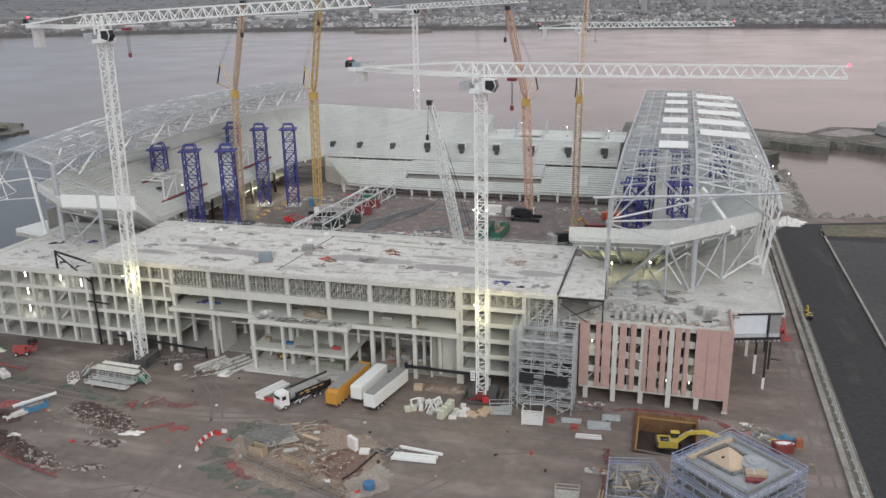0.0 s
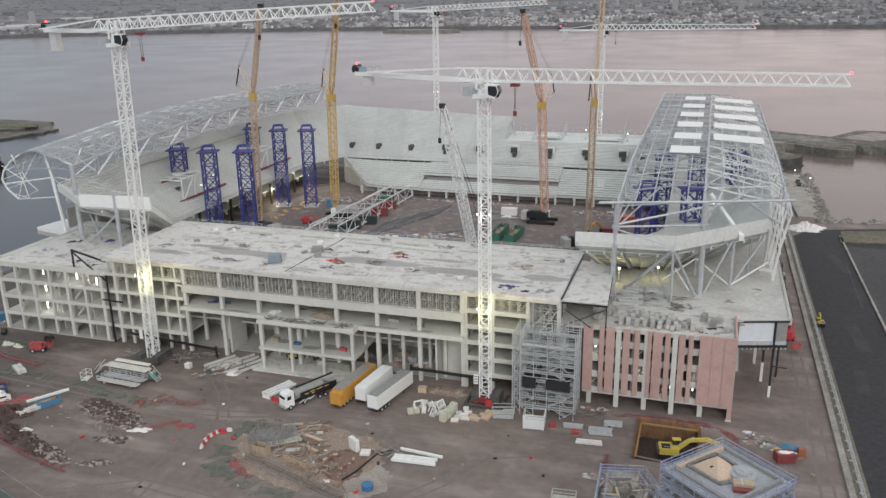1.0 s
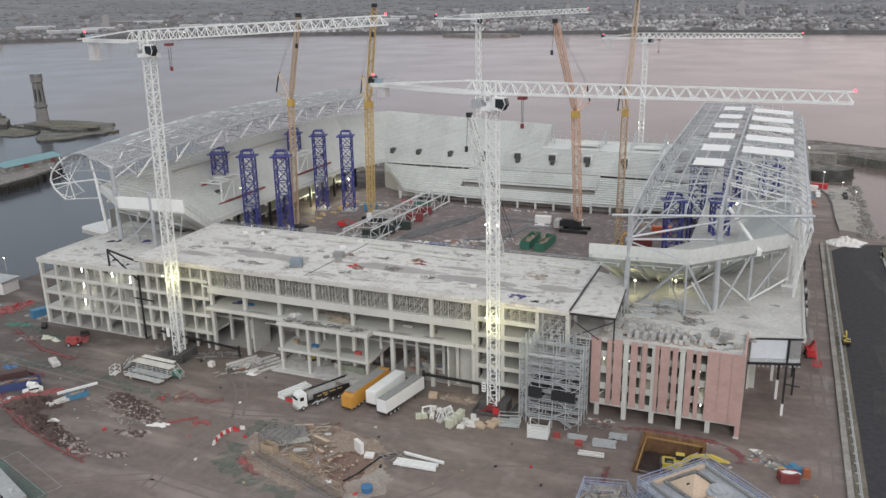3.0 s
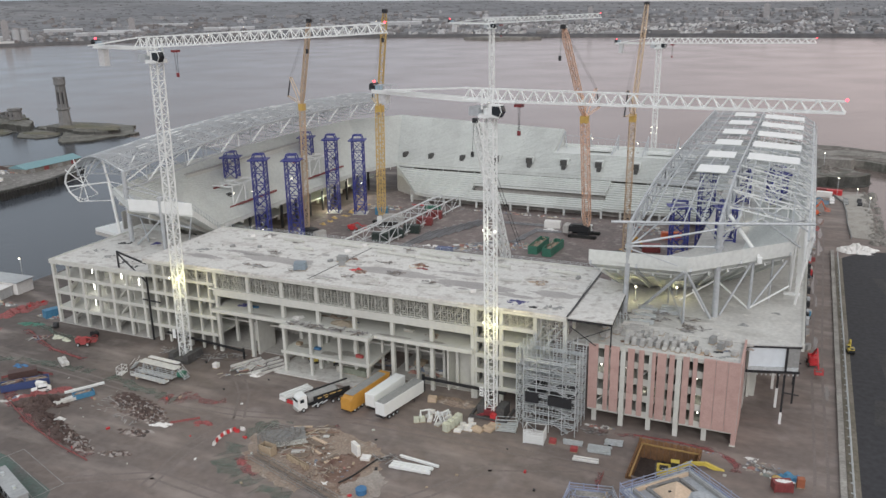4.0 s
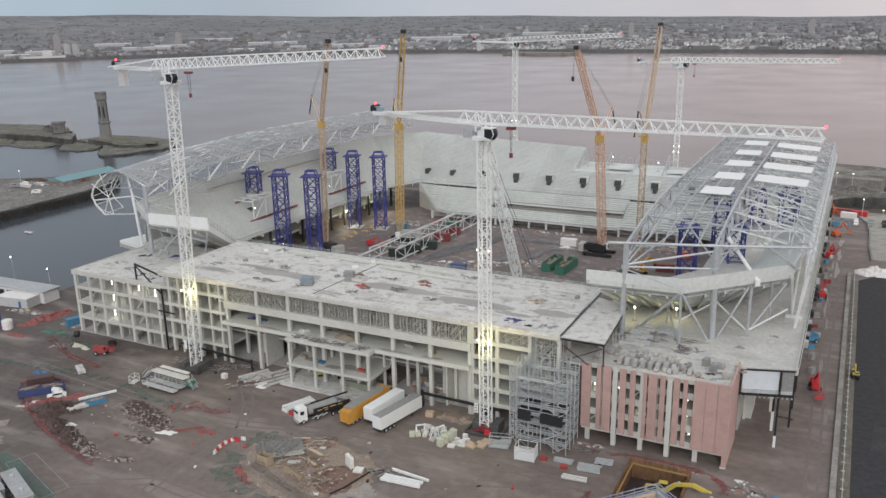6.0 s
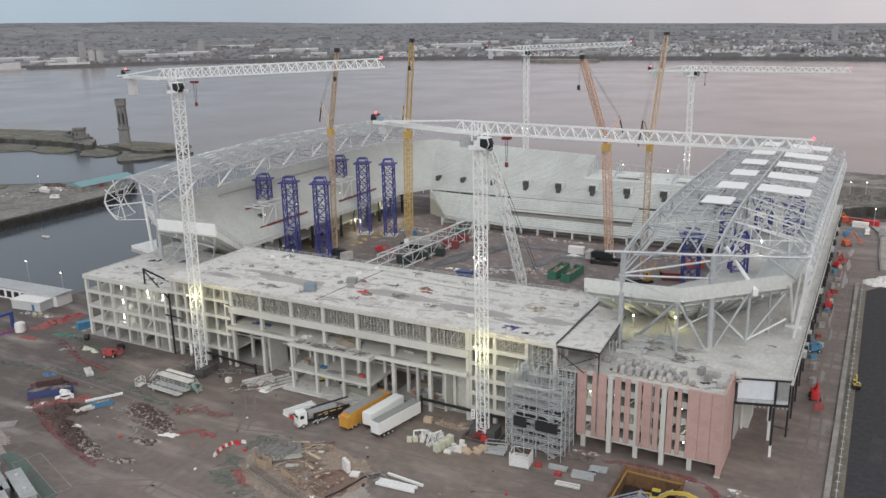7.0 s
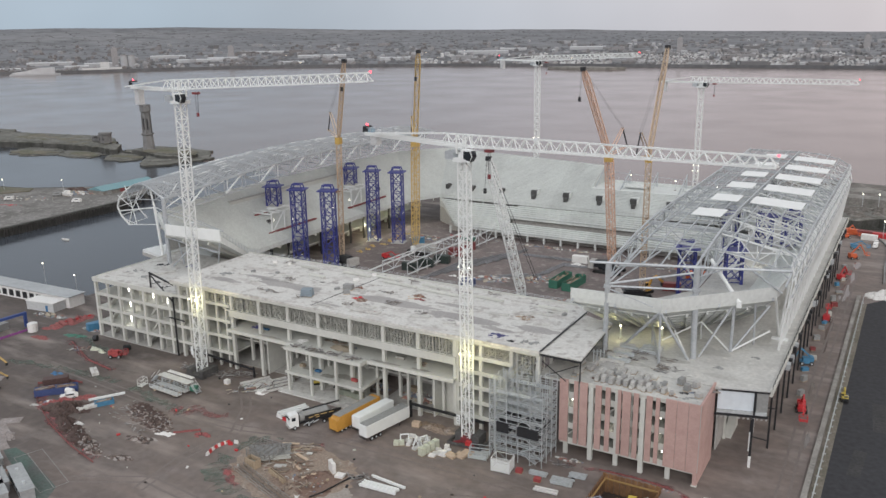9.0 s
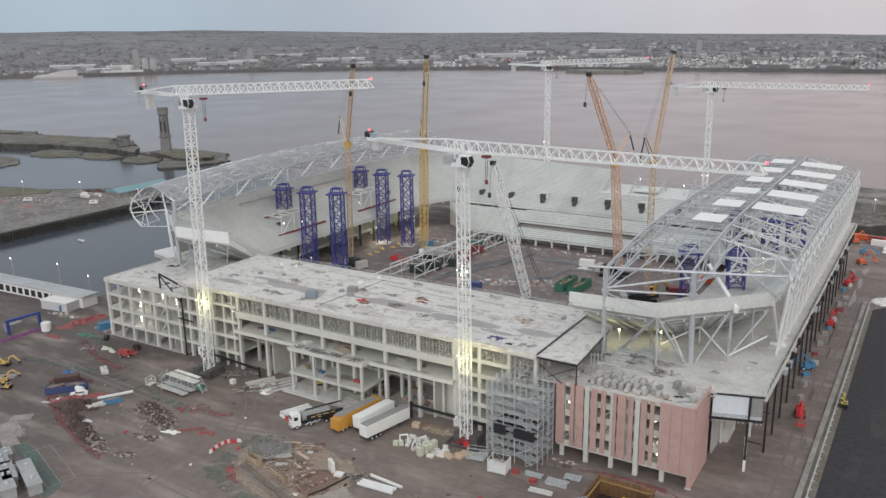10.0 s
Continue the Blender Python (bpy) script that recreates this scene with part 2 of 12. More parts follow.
def pale_sweeps(m, colour, turn, most):
    """Broad soft sweeps of dried mud, drawn out along one way."""
    t = m.node_tree
    b = t.nodes["Principled BSDF"]
    src = b.inputs["Base Color"].links[0].from_socket
    co = t.nodes.new("ShaderNodeTexCoord")
    mp = t.nodes.new("ShaderNodeMapping")
    mp.inputs["Rotation"].default_value = (0, 0, radians(turn))
    mp.inputs["Scale"].default_value = (1, 3.4, 1)
    n = t.nodes.new("ShaderNodeTexNoise")
    n.inputs["Scale"].default_value = 0.045
    n.inputs["Detail"].default_value = 5
    n.inputs["Roughness"].default_value = 0.55
    r = t.nodes.new("ShaderNodeMapRange")
    r.inputs["From Min"].default_value = 0.5
    r.inputs["From Max"].default_value = 0.74
    r.inputs["To Max"].default_value = most
    x = t.nodes.new("ShaderNodeMix")
    x.data_type = "RGBA"
    x.inputs[7].default_value = (*colour, 1)
    t.links.new(co.outputs["Object"], mp.inputs["Vector"])
    t.links.new(mp.outputs[0], n.inputs["Vector"])
    t.links.new(n.outputs[0], r.inputs["Value"])
    t.links.new(r.outputs[0], x.inputs[0])
    t.links.new(src, x.inputs[6])
    t.links.new(x.outputs[2], b.inputs["Base Color"])


pale_sweeps(M_MUD, (0.315, 0.272, 0.245), 12, 0.85)
pale_sweeps(M_MUD, (0.115, 0.095, 0.088), -24, 0.5)
M_SPOIL = material("dark_spoil", (0.075, 0.05, 0.044), 0.9, vary=0.35, size=0.6, bump=0.4, second=(0.14, 0.105, 0.093), amount=0.4)
M_LAMP = glowing("lit_lamp", (1.0, 0.95, 0.78), 4.0)
M_REDLAMP = glowing("red_warning_lamp", (1.0, 0.06, 0.09), 4.5)
M_TUBELIGHT = glowing("lit_batten", (1.0, 0.95, 0.85), 5.0)


def water_material(name, colour):
    m = bpy.data.materials.new(name)
    m.use_nodes = True
    t = m.node_tree
    b = t.nodes["Principled BSDF"]
    b.inputs["Base Color"].default_value = (*colour, 1)
    b.inputs["Roughness"].default_value = 0.16
    b.inputs["IOR"].default_value = 1.33
    co = t.nodes.new("ShaderNodeTexCoord")
    n1 = t.nodes.new("ShaderNodeTexNoise")
    n1.inputs["Scale"].default_value = 0.35
    n1.inputs["Detail"].default_value = 5
    n2 = t.nodes.new("ShaderNodeTexNoise")
    n2.inputs["Scale"].default_value = 0.012
    n2.inputs["Detail"].default_value = 4
    for n in (n1, n2):
        t.links.new(co.outputs["Object"], n.inputs["Vector"])
    bp = t.nodes.new("ShaderNodeBump")
    bp.inputs["Strength"].default_value = 0.16
    bp.inputs["Distance"].default_value = 0.25
    t.links.new(n1.outputs[0], bp.inputs["Height"])
    t.links.new(bp.outputs[0], b.inputs["Normal"])
    r = t.nodes.new("ShaderNodeMapRange")
    r.inputs["From Min"].default_value = 0.3
    r.inputs["From Max"].default_value = 0.7
    r.inputs["To Min"].default_value = 0.12
    r.inputs["To Max"].default_value = 0.2
    t.links.new(n2.outputs[0], r.inputs["Value"])
    t.links.new(r.outputs[0], b.inputs["Roughness"])
    return m


M_WATER = water_material("river_water", (0.155, 0.125, 0.113))
M_DOCK = water_material("dock_water", (0.055, 0.063, 0.075))


# ---- building helpers ----
class Geo:
    """Collects vertices and faces of one mesh."""

    def __init__(self):
        self.v, self.f = [], []

    def add(self, vs, fs):
        n = len(self.v)
        self.v.extend(tuple(p) for p in vs)
        self.f.extend(tuple(i + n for i in f) for f in fs)
        return self

    def box(self, cx, cy, cz, sx, sy, sz, rz=0.0):
        c, s = math.cos(radians(rz)), math.sin(radians(rz))
        vs = []
        for dz in (-0.5, 0.5):
            for dx, dy in ((-0.5, -0.5), (0.5, -0.5), (0.5, 0.5), (-0.5, 0.5)):
                x, y = dx * sx, dy * sy
                vs.append((cx + c * x - s * y, cy + s * x + c * y, cz + dz * sz))
        return self.add(vs, ((3, 2, 1, 0), (4, 5, 6, 7), (0, 1, 5, 4), (1, 2, 6, 5), (2, 3, 7, 6), (3, 0, 4, 7)))

    def span(self, x0, x1, y0, y1, z0, z1):
        return self.box((x0 + x1) / 2, (y0 + y1) / 2, (z0 + z1) / 2, abs(x1 - x0), abs(y1 - y0), abs(z1 - z0))

    def bar(self, p, q, w, h=None):
        p, q = Vector(p), Vector(q)
        d = (q - p)
        if d.length < 1e-6:
            return self
        d.normalize()
        a = d.cross(Vector((0, 0, 1)))
        if a.length < 1e-3:
            a = Vector((1, 0, 0))
        a.normalize()
        b = d.cross(a)
        a, b = a * w / 2, b * (h or w) / 2
        vs = [p - a - b, p + a - b, p + a + b, p - a + b, q - a - b, q + a - b, q + a + b, q - a + b]
        return self.add(vs, ((3, 2, 1, 0), (4, 5, 6, 7), (0, 1, 5, 4), (1, 2, 6, 5), (2, 3, 7, 6), (3, 0, 4, 7)))

    def tube(self, p, q, r, n=8, r2=None):
        p, q = Vector(p), Vector(q)
        r2 = r if r2 is None else r2
        d = (q - p)
        d.normalize()
        a = d.cross(Vector((0, 0, 1)))
        if a.length < 1e-3:
            a = Vector((1, 0, 0))
        a.normalize()
        b = d.cross(a)
        vs = [p + (a * math.cos(6.28318 * i / n) + b * math.sin(6.28318 * i / n)) * r for i in range(n)]
        vs += [q + (a * math.cos(6.28318 * i / n) + b * math.sin(6.28318 * i / n)) * r2 for i in range(n)]
        fs = [(i, (i + 1) % n, n + (i + 1) % n, n + i) for i in range(n)]
        fs += [tuple(range(n - 1, -1, -1)), tuple(range(n, 2 * n))]
        return self.add(vs, fs)

    def prism(self, pts, z0, z1):
        n = len(pts)
        vs = [(x, y, z0) for x, y in pts] + [(x, y, z1) for x, y in pts]
        fs = [(i, (i + 1) % n, n + (i + 1) % n, n + i) for i in range(n)]
        fs += [tuple(range(n - 1, -1, -1)), tuple(range(n, 2 * n))]
        return self.add(vs, fs)

    def loft(self, rings):
        """Closed rings of the same number of points, joined and capped."""
        n = len(rings[0])
        vs = [p for r in rings for p in r]
        fs = []
        for k in range(len(rings) - 1):
            for i in range(n):
                j = (i + 1) % n
                fs.append((k * n + i, k * n + j, (k + 1) * n + j, (k + 1) * n + i))
        fs.append(tuple(range(n - 1, -1, -1)))
        fs.append(tuple((len(rings) - 1) * n + i for i in range(n)))
        return self.add(vs, fs)

    def blob(self, x, y, z, rx, ry, rz, seed=0, n=7, rough=0.35):
        """An uneven lump that sits at z."""
        rnd = random.Random(seed)
        vs, fs = [], []
        levels = ((0.0, 1.0), (0.35, 0.85), (0.7, 0.5))
        for h, k in levels:
            for i in range(n):
                a = 6.28318 * i / n
                w = k * (1 + rough * (rnd.random() - 0.5))
                vs.append((x + rx * w * math.cos(a), y + ry * w * math.sin(a), z + rz * h * (1 + rough * (rnd.random() - 0.5))))
        vs.append((x, y, z + rz))
        for k in range(2):
            for i in range(n):
                j = (i + 1) % n
                fs.append((k * n + i, k * n + j, (k + 1) * n + j, (k + 1) * n + i))
        for i in range(n):
            fs.append((2 * n + i, 2 * n + (i + 1) % n, 3 * n))
        return self.add(vs, fs)

    def mesh(self, name, mat, weld=False):
        me = bpy.data.meshes.new(name)
        me.from_pydata(self.v, [], self.f)
        me.materials.append(mat)
        me.update()
        bm = bmesh.new()
        bm.from_mesh(me)
        if weld:
            bmesh.ops.remove_doubles(bm, verts=bm.verts, dist=0.001)
        if len(bm.faces) < 20000:
            bmesh.ops.recalc_face_normals(bm, faces=bm.faces)
        bm.to_mesh(me)
        bm.free()
        return me


def thing(name, at, label, category, group="", kind=""):
    o = new(name)
    o.empty_display_size = 0.5
    o.location = at
    return tagged(o, label, category, group, kind)


def part(name, geo, mat, parent, label="", kind="", local=False):
    """One mesh under a thing or a part, in the world's coordinates, or in its parent's (local)."""
    o = new(name, geo if isinstance(geo, bpy.types.Mesh) else geo.mesh(name, mat))
    o.parent = parent
    if not local:
        off = Vector((0, 0, 0))
        p = parent
        while p:
            off += p.location
            p = p.parent
        o.location = -off
    if label or kind:
        tagged(o, label, kind=kind)
    return o


def solid(name, geo, mat, label, category, group="", kind=""):
    """A thing that is one mesh."""
    o = new(name, geo.mesh(name, mat))
    return tagged(o, label, category, group, kind)

# ---- ground, water, far shore ----
g = Geo()
g.add([(-4800, -1500, -4), (4800, -1500, -4), (4800, 4800, -4), (-4800, 4800, -4)], [(0, 1, 2, 3)])
solid("water", g, M_WATER, "grey river and dock water, calm, faintly rippled", "water", kind="structure")

# the enclosed dock is darker and bluer than the silty river
g = Geo()
pts = [(-1700, -600), (-190, -600), (-190, 398), (-425, 440), (-470, 440), (-545, 436), (-575, 450), (-900, 490), (-1700, 640)]
g.add([(x, y, -3.97) for x, y in pts], [tuple(range(len(pts)))])
solid("dock_water", g, M_DOCK, "dark blue-grey still water of the enclosed dock", "water", kind="structure")



def sheet(name, pts, z0, z1, mat, label, category):
    return solid(name, Geo().prism(pts, z0, z1), mat, label, category, kind="structure")


# the pit for the foundation is a real hole: the ground is built in four strips round it
PX0, PX1, PY0, PY1 = -3.5, 8.5, 136.0, 150.0
g = Geo()
g.prism([(-330, -140), (160, -140), (160, PY0), (-330, PY0)], -9, 0)
g.prism([(-330, PY0), (PX0, PY0), (PX0, PY1), (-330, PY1)], -9, 0)
g.prism([(PX1, PY0), (160, PY0), (160, PY1), (PX1, PY1)], -9, 0)
g.prism([(-330, PY1), (160, PY1), (160, 330), (76, 319), (48, 312), (50, 360), (48, 398), (-204, 398), (-203, 178), (-252, 170),
         (-330, 160)], -9, 0)
g.span(PX0, PX1, PY0, PY1, -9, -3.2)
solid("ground", g, M_MUD, "brown wet mud and hardcore ground of the building site", "ground", kind="structure")

g = Geo().prism([(-136, 186), (-20, 186), (-6, 205), (-6, 318), (-20, 333), (-150, 333), (-158, 320), (-158, 205)], 0.0, 0.03)
solid("ground_inside_bowl", g, M_PITCH, "trodden reddish mud where the playing field will lie", "ground", kind="structure")

road = Geo().prism([(35.4, -130), (150, -130), (150, 322), (76, 312), (49, 304), (41, 300), (35.4, 292)], 0.0, 0.05)
solid("road", road, M_ASPHALT, "dark worn asphalt yard and road beside the site", "road", kind="structure")

# long low concrete wall beside the road, in lengths, and the hoarding posts on its far side
M_KERB = material("weathered_kerb", (0.36, 0.345, 0.32), 0.85, vary=0.2, size=0.8, bump=0.15, second=(0.25, 0.24, 0.22), amount=0.5, piece=0.1)
wall_top = thing("kerb_wall", (33, 60, 0), "long pale concrete kerb wall along the road edge", "kerb", kind="structure")
y = 60.0
while y < 300:
    part("kerb_length", Geo().span(32.5, 33.6, y, y + 5.92, 0, 0.55), M_KERB, wall_top)
    y += 6.0
fence = thing("site_fence", (34.6, 62, 0), "weathered mesh panel fence along the road edge", "fence")
y = 62.0
while y < 296:
    gp = Geo()
    gp.bar((34.6, y, 0), (34.6, y, 2.0), 0.12)
    gp.box(34.6, y, 0.1, 0.7, 0.35, 0.2)
    part("post", gp, M_GALV, fence)
    gm = Geo()
    for k in range(1, 7):
        gm.bar((34.6, y + k * 0.5, 0.2), (34.6, y + k * 0.5, 1.9), 0.04)
    gm.bar((34.6, y, 1.9), (34.6, y + 3.5, 1.9), 0.06)
    gm.bar((34.6, y, 1.0), (34.6, y + 3.5, 1.0), 0.05)
    gm.bar((34.6, y, 0.25), (34.6, y + 3.5, 0.25), 0.06)
    part("mesh_infill", gm, M_GALV, fence, kind="stuff")
    y += 3.5
M_VERGE = material("weedy_verge", (0.13, 0.12, 0.09), 0.95, vary=0.3, size=1.0, bump=0.4, second=(0.2, 0.18, 0.15), amount=0.5)
solid("verge", Geo().prism([(33.75, 60), (35.9, 60), (35.9, 292), (33.75, 292)], 0.0, 0.12), M_VERGE, "weedy strip between kerb wall and road",
      "verge", kind="structure")
M_PATCH = material("road_patch", (0.044, 0.0435, 0.044), 0.8, vary=0.3, size=1.0, bump=0.1, second=(0.032, 0.0325, 0.035), amount=0.5)
for k, (x, y, sx, sy, r) in enumerate(((44, 205, 3, 16, 4), (50, 232, 4, 20, 8), (41, 180, 2.5, 12, -3), (58, 190, 5, 10, 0), (47, 265, 3, 18, 10))):
    g = Geo().box(x, y, 0.058, sx, sy, 0.012, r)
    solid("road_patch", g, M_PATCH, "paler worn patch in the asphalt", "patch", kind="structure")
M_LINE = material("faded_road_paint", (0.075, 0.075, 0.077), 0.8, vary=0.3, bump=0.0)
g = Geo()
for a, b in (((48.9, 264), (48.0, 226)), ((53.6, 251), (53.8, 257)), ((54.8, 251.5), (55.0, 257)), ((62, 140), (54, 222))):
    g.bar((*a, 0.06), (*b, 0.06), 0.16, 0.02)
solid("road_marking", g, M_LINE, "faint faded lines on the asphalt", "road marking", kind="structure")
rk = thing("road_kerb", (51, 200, 0), "pale concrete kerb between road and neighbouring yard", "kerb", kind="structure")
for k in range(24):
    part("kerb_length", Geo().span(50.7, 51.3, 152 + 6 * k, 152 + 6 * k + 5.94, 0.05, 0.5), M_KERB, rk)
M_YARDASPHALT = material("older_asphalt", (0.052, 0.053, 0.057), 0.85, vary=0.25, size=2.0, bump=0.1, second=(0.07, 0.07, 0.073), amount=0.5)
solid("neighbour_yard", Geo().prism([(51.3, 120), (140, 120), (140, 284), (51.3, 284)], 0.05, 0.09), M_YARDASPHALT, "older paler asphalt of the neighbouring yard", "road", kind="structure")
solid("grass_bank", Geo().prism([(50, 288), (150, 300), (150, 316), (78, 308), (52, 301)], 0.05, 0.5), M_GRASS,
      "rough grass bank along the water", "grass", kind="structure")

# stones along the quay edge beyond the stand
rnd = random.Random(4)
g = Geo()
for k in range(260):
    t = rnd.random()
    x, y = 46 + 5 * rnd.random(), 312 + 86 * t
    if k % 3 == 0:
        x, y = 50 + 100 * t, 312 + 14 * t + 6 * rnd.random()
    s = 0.5 + rnd.random()
    g.blob(x, y, -0.2, s, s * 0.8, s * 0.9, seed=k, n=5)
tagged(solid("rock_armour", g, M_STONE, "loose grey stones along the quay edge", "rocks"), kind="stuff")

M_QUAYTOP = material("rough_quay_top", (0.160, 0.158, 0.142), 0.95, vary=0.3, size=2.5, bump=0.4, second=(0.105, 0.106, 0.09), amount=0.52, stain=(0.21, 0.20, 0.18))
M_DOCKWALL = material("weed_stained_wall", (0.092, 0.091, 0.085), 0.9, vary=0.3, size=1.5, bump=0.4, second=(0.045, 0.046, 0.040), amount=0.5)

M_QUAYGROUND = material("trodden_quay_ground", (0.205, 0.198, 0.188), 0.9, vary=0.3, size=1.6, bump=0.2, second=(0.135, 0.13, 0.12), amount=0.5, stain=(0.27, 0.255, 0.245))


def jagged(pts, step, wob, seed):
    """The outline with its edges broken up."""
    rr = random.Random(seed)
    out = []
    for (xa, ya), (xb, yb) in zip(pts, pts[1:] + pts[:1]):
        n = max(1, int(math.hypot(xb - xa, yb - ya) / step))
        for i in range(n):
            out.append((xa + (xb - xa) * i / n + wob * (rr.random() - 0.5), ya + (yb - ya) * i / n + wob * (rr.random() - 0.5)))
    return out


def rough_sheet(name, pts, z1, label, seed, step=4.0, wob=4.0, apron=0.0):
    """An old stone pier: broken outline, dark worn top, a low weedy ledge round its foot."""
    cx, cy = sum(q[0] for q in pts) / len(pts), sum(q[1] for q in pts) / len(pts)
    out = jagged(pts, step, wob, seed)
    pier = solid(name, Geo().prism(out, -9, z1 - 0.35), M_DOCKWALL, label, "quay", kind="structure")
    part("worn_top", Geo().prism(out, z1 - 0.35, z1), M_QUAYTOP, pier, "worn greenish stone top")
    if z1 > -2.5:
        wide = [(cx + (x - cx) * 1.035, cy + (y - cy) * 1.05) for x, y in pts]
        part("ledge", Geo().prism(jagged(wide, step, wob * 1.3, seed + 50), -9, -3.5), M_DOCKWALL, pier, "dark weedy ledge at the waterline")
    inner = [(cx + (x - cx) * 0.72, cy + (y - cy) * 0.68) for x, y in pts]
    part("raised_ground", Geo().prism(jagged(inner, step, wob * 1.6, seed + 90), z1, z1 + 0.35), M_QUAYTOP, pier, "uneven turf on the pier")


# quay of the next dock and the peninsula with the clock tower
sheet("quay_south", [(-329, -300), (-329, 236), (-330, 269), (-331, 298), (-337, 321), (-347, 332), (-361, 342), (-372, 340), (-384, 319), (-402, 308), (-419, 298), (-461, 290), (-620, 240), (-1700, 60), (-1700, -300)],
      -9, 0.2, M_DOCKWALL, "broad stone quay of the neighbouring dock", "quay")
sheet("quay_grass", [(-620, 236), (-461, 286), (-420, 293), (-410, 297), (-404, 290), (-418, 272), (-470, 252), (-620, 205)], 0.28, 0.9, M_GRASS, "rough grass on the old quay", "grass")
sheet("quay_top", [(-331, -298), (-331, 236), (-332, 269), (-333, 297), (-339, 319), (-348, 329), (-361, 339), (-370, 337), (-382, 317), (-401, 305), (-419, 295), (-461, 287), (-620, 237), (-1690, 58), (-1690, -298)], 0.2, 0.28,
      M_QUAYGROUND, "trodden grey ground on the old quay", "ground")
rough_sheet("pier_far", [(-770, 376), (-665, 416), (-616, 429), (-577, 435), (-556, 435), (-522, 433), (-503, 430), (-517, 447), (-545, 463), (-570, 480), (-602, 485), (-648, 478), (-698, 470), (-770, 435)], 1.0, "old stone pier head in the river mouth", 11)
rough_sheet("pier_jetty", [(-878, 438), (-766, 476), (-719, 486), (-739, 499), (-791, 492), (-898, 455)], -1.5, "low dark jetty in the river mouth", 3)
rough_sheet("pier_lobe", [(-610, 412), (-594, 399), (-574, 396), (-554, 413), (-566, 430), (-581, 439), (-619, 443)], -3.4, "low worn stone apron of the pier", 4)
rough_sheet("islet", [(-661, 373), (-614, 385), (-604, 387), (-574, 378), (-560, 369), (-556, 351), (-619, 340)], -3.3, "low dark stone pier end in the dock", 5)
rough_sheet("pier_mid", [(-553, 413), (-532, 407), (-513, 413), (-516, 430), (-546, 441), (-567, 432)], -3.4, "low stone pier with worn edges", 6)
rough_sheet("pier_low", [(-491, 411), (-471, 411), (-466, 420), (-473, 432), (-496, 441), (-512, 441), (-508, 425)], -3.2, "low worn stone pier", 7)
rough_sheet("pier_tower", [(-443, 402), (-433, 401), (-424, 414), (-417, 447), (-447, 476), (-475, 480), (-512, 478), (-516, 451), (-506, 443), (-477, 437), (-461, 422)], -2.6, "stone island at the dock gate", 12)
rough_sheet("pier_mound", [(-472, 436), (-452, 428), (-434, 432), (-430, 446), (-452, 458), (-486, 460), (-500, 452), (-494, 440)], 0.0, "raised stone platform under the clock tower", 31, 3.0, 2.5)
rnd = random.Random(71)
for k, (x, y, z, n, rx, ry) in enumerate(((-600, 456, 1.3, 30, 60, 14), (-458, 446, 0.3, 22, 24, 10), (-580, 412, -3.1, 14, 14, 8), (-532, 422, -3.1, 12, 12, 6), (-486, 424, -2.9, 8, 10, 6))):
    g = Geo()
    for i in range(n):
        g.blob(x + rx * (2 * rnd.random() - 1), y + ry * (2 * rnd.random() - 1), z, 3 + 6 * rnd.random(), 2 + 4 * rnd.random(), 0.3 + 0.6 * rnd.random(), seed=i + 50 * k, n=9)
    tagged(solid("pier_grass", g, M_GRASS, "rough grass and low mounds on top of the old pier", "grass"), kind="stuff")
M_TOWER = material("dark_granite", (0.205, 0.204, 0.202), 0.9, vary=0.25, size=1.0, bump=0.3, second=(0.125, 0.12, 0.117), amount=0.4)
gh = thing("gatehouse", (-542, 452, 1.8), "squat dark stone gatehouse with a corbelled top on the pier", "building")
part("wall", Geo().loft([[(x, y, z) for x, y in ((-547, 452), (-544.5, 448), (-539.5, 448), (-537, 452), (-539.5, 456), (-544.5, 456))] for z in (1.6, 8.0)]), M_TOWER, gh)
part("parapet", Geo().loft([[(-542 + (x + 542) * k, 452 + (y - 452) * k, z) for x, y in ((-547, 452), (-544.5, 448), (-539.5, 448), (-537, 452), (-539.5, 456), (-544.5, 456))] for k, z in ((1.0, 8.0), (1.16, 8.7), (1.16, 10.2))]), M_TOWER, gh)
for x in (-544.6, -540.4):
    part("window", Geo().box(x, 447.9, 5.0, 0.9, 0.3, 1.6), M_BLACK, gh, "dark window opening")
rn = thing("ruined_hut", (-563, 459, 1.8), "low broken stone hut beside the gatehouse", "building")
part("wall", Geo().box(-566, 459, 3.4, 0.8, 7, 3.6, 20), M_TOWER, rn)
part("wall", Geo().box(-556, 457, 3.9, 0.8, 6, 4.6, 20), M_TOWER, rn)
part("wall", Geo().box(-561.5, 461.5, 3.6, 10, 0.8, 4.0, -12), M_TOWER, rn)
part("wall", Geo().box(-560, 455.5, 2.7, 8, 0.8, 2.2, -12), M_TOWER, rn)

# the clock tower
tw = thing("clock_tower", (-483, 446, 0), "grey stone hexagonal dock clock tower with crenellated head", "tower")


def ngon(cx, cy, r, z, n=6, turn=0.0):
    return [(cx + r * math.cos(6.28318 * i / n + turn), cy + r * math.sin(6.28318 * i / n + turn), z) for i in range(n)]


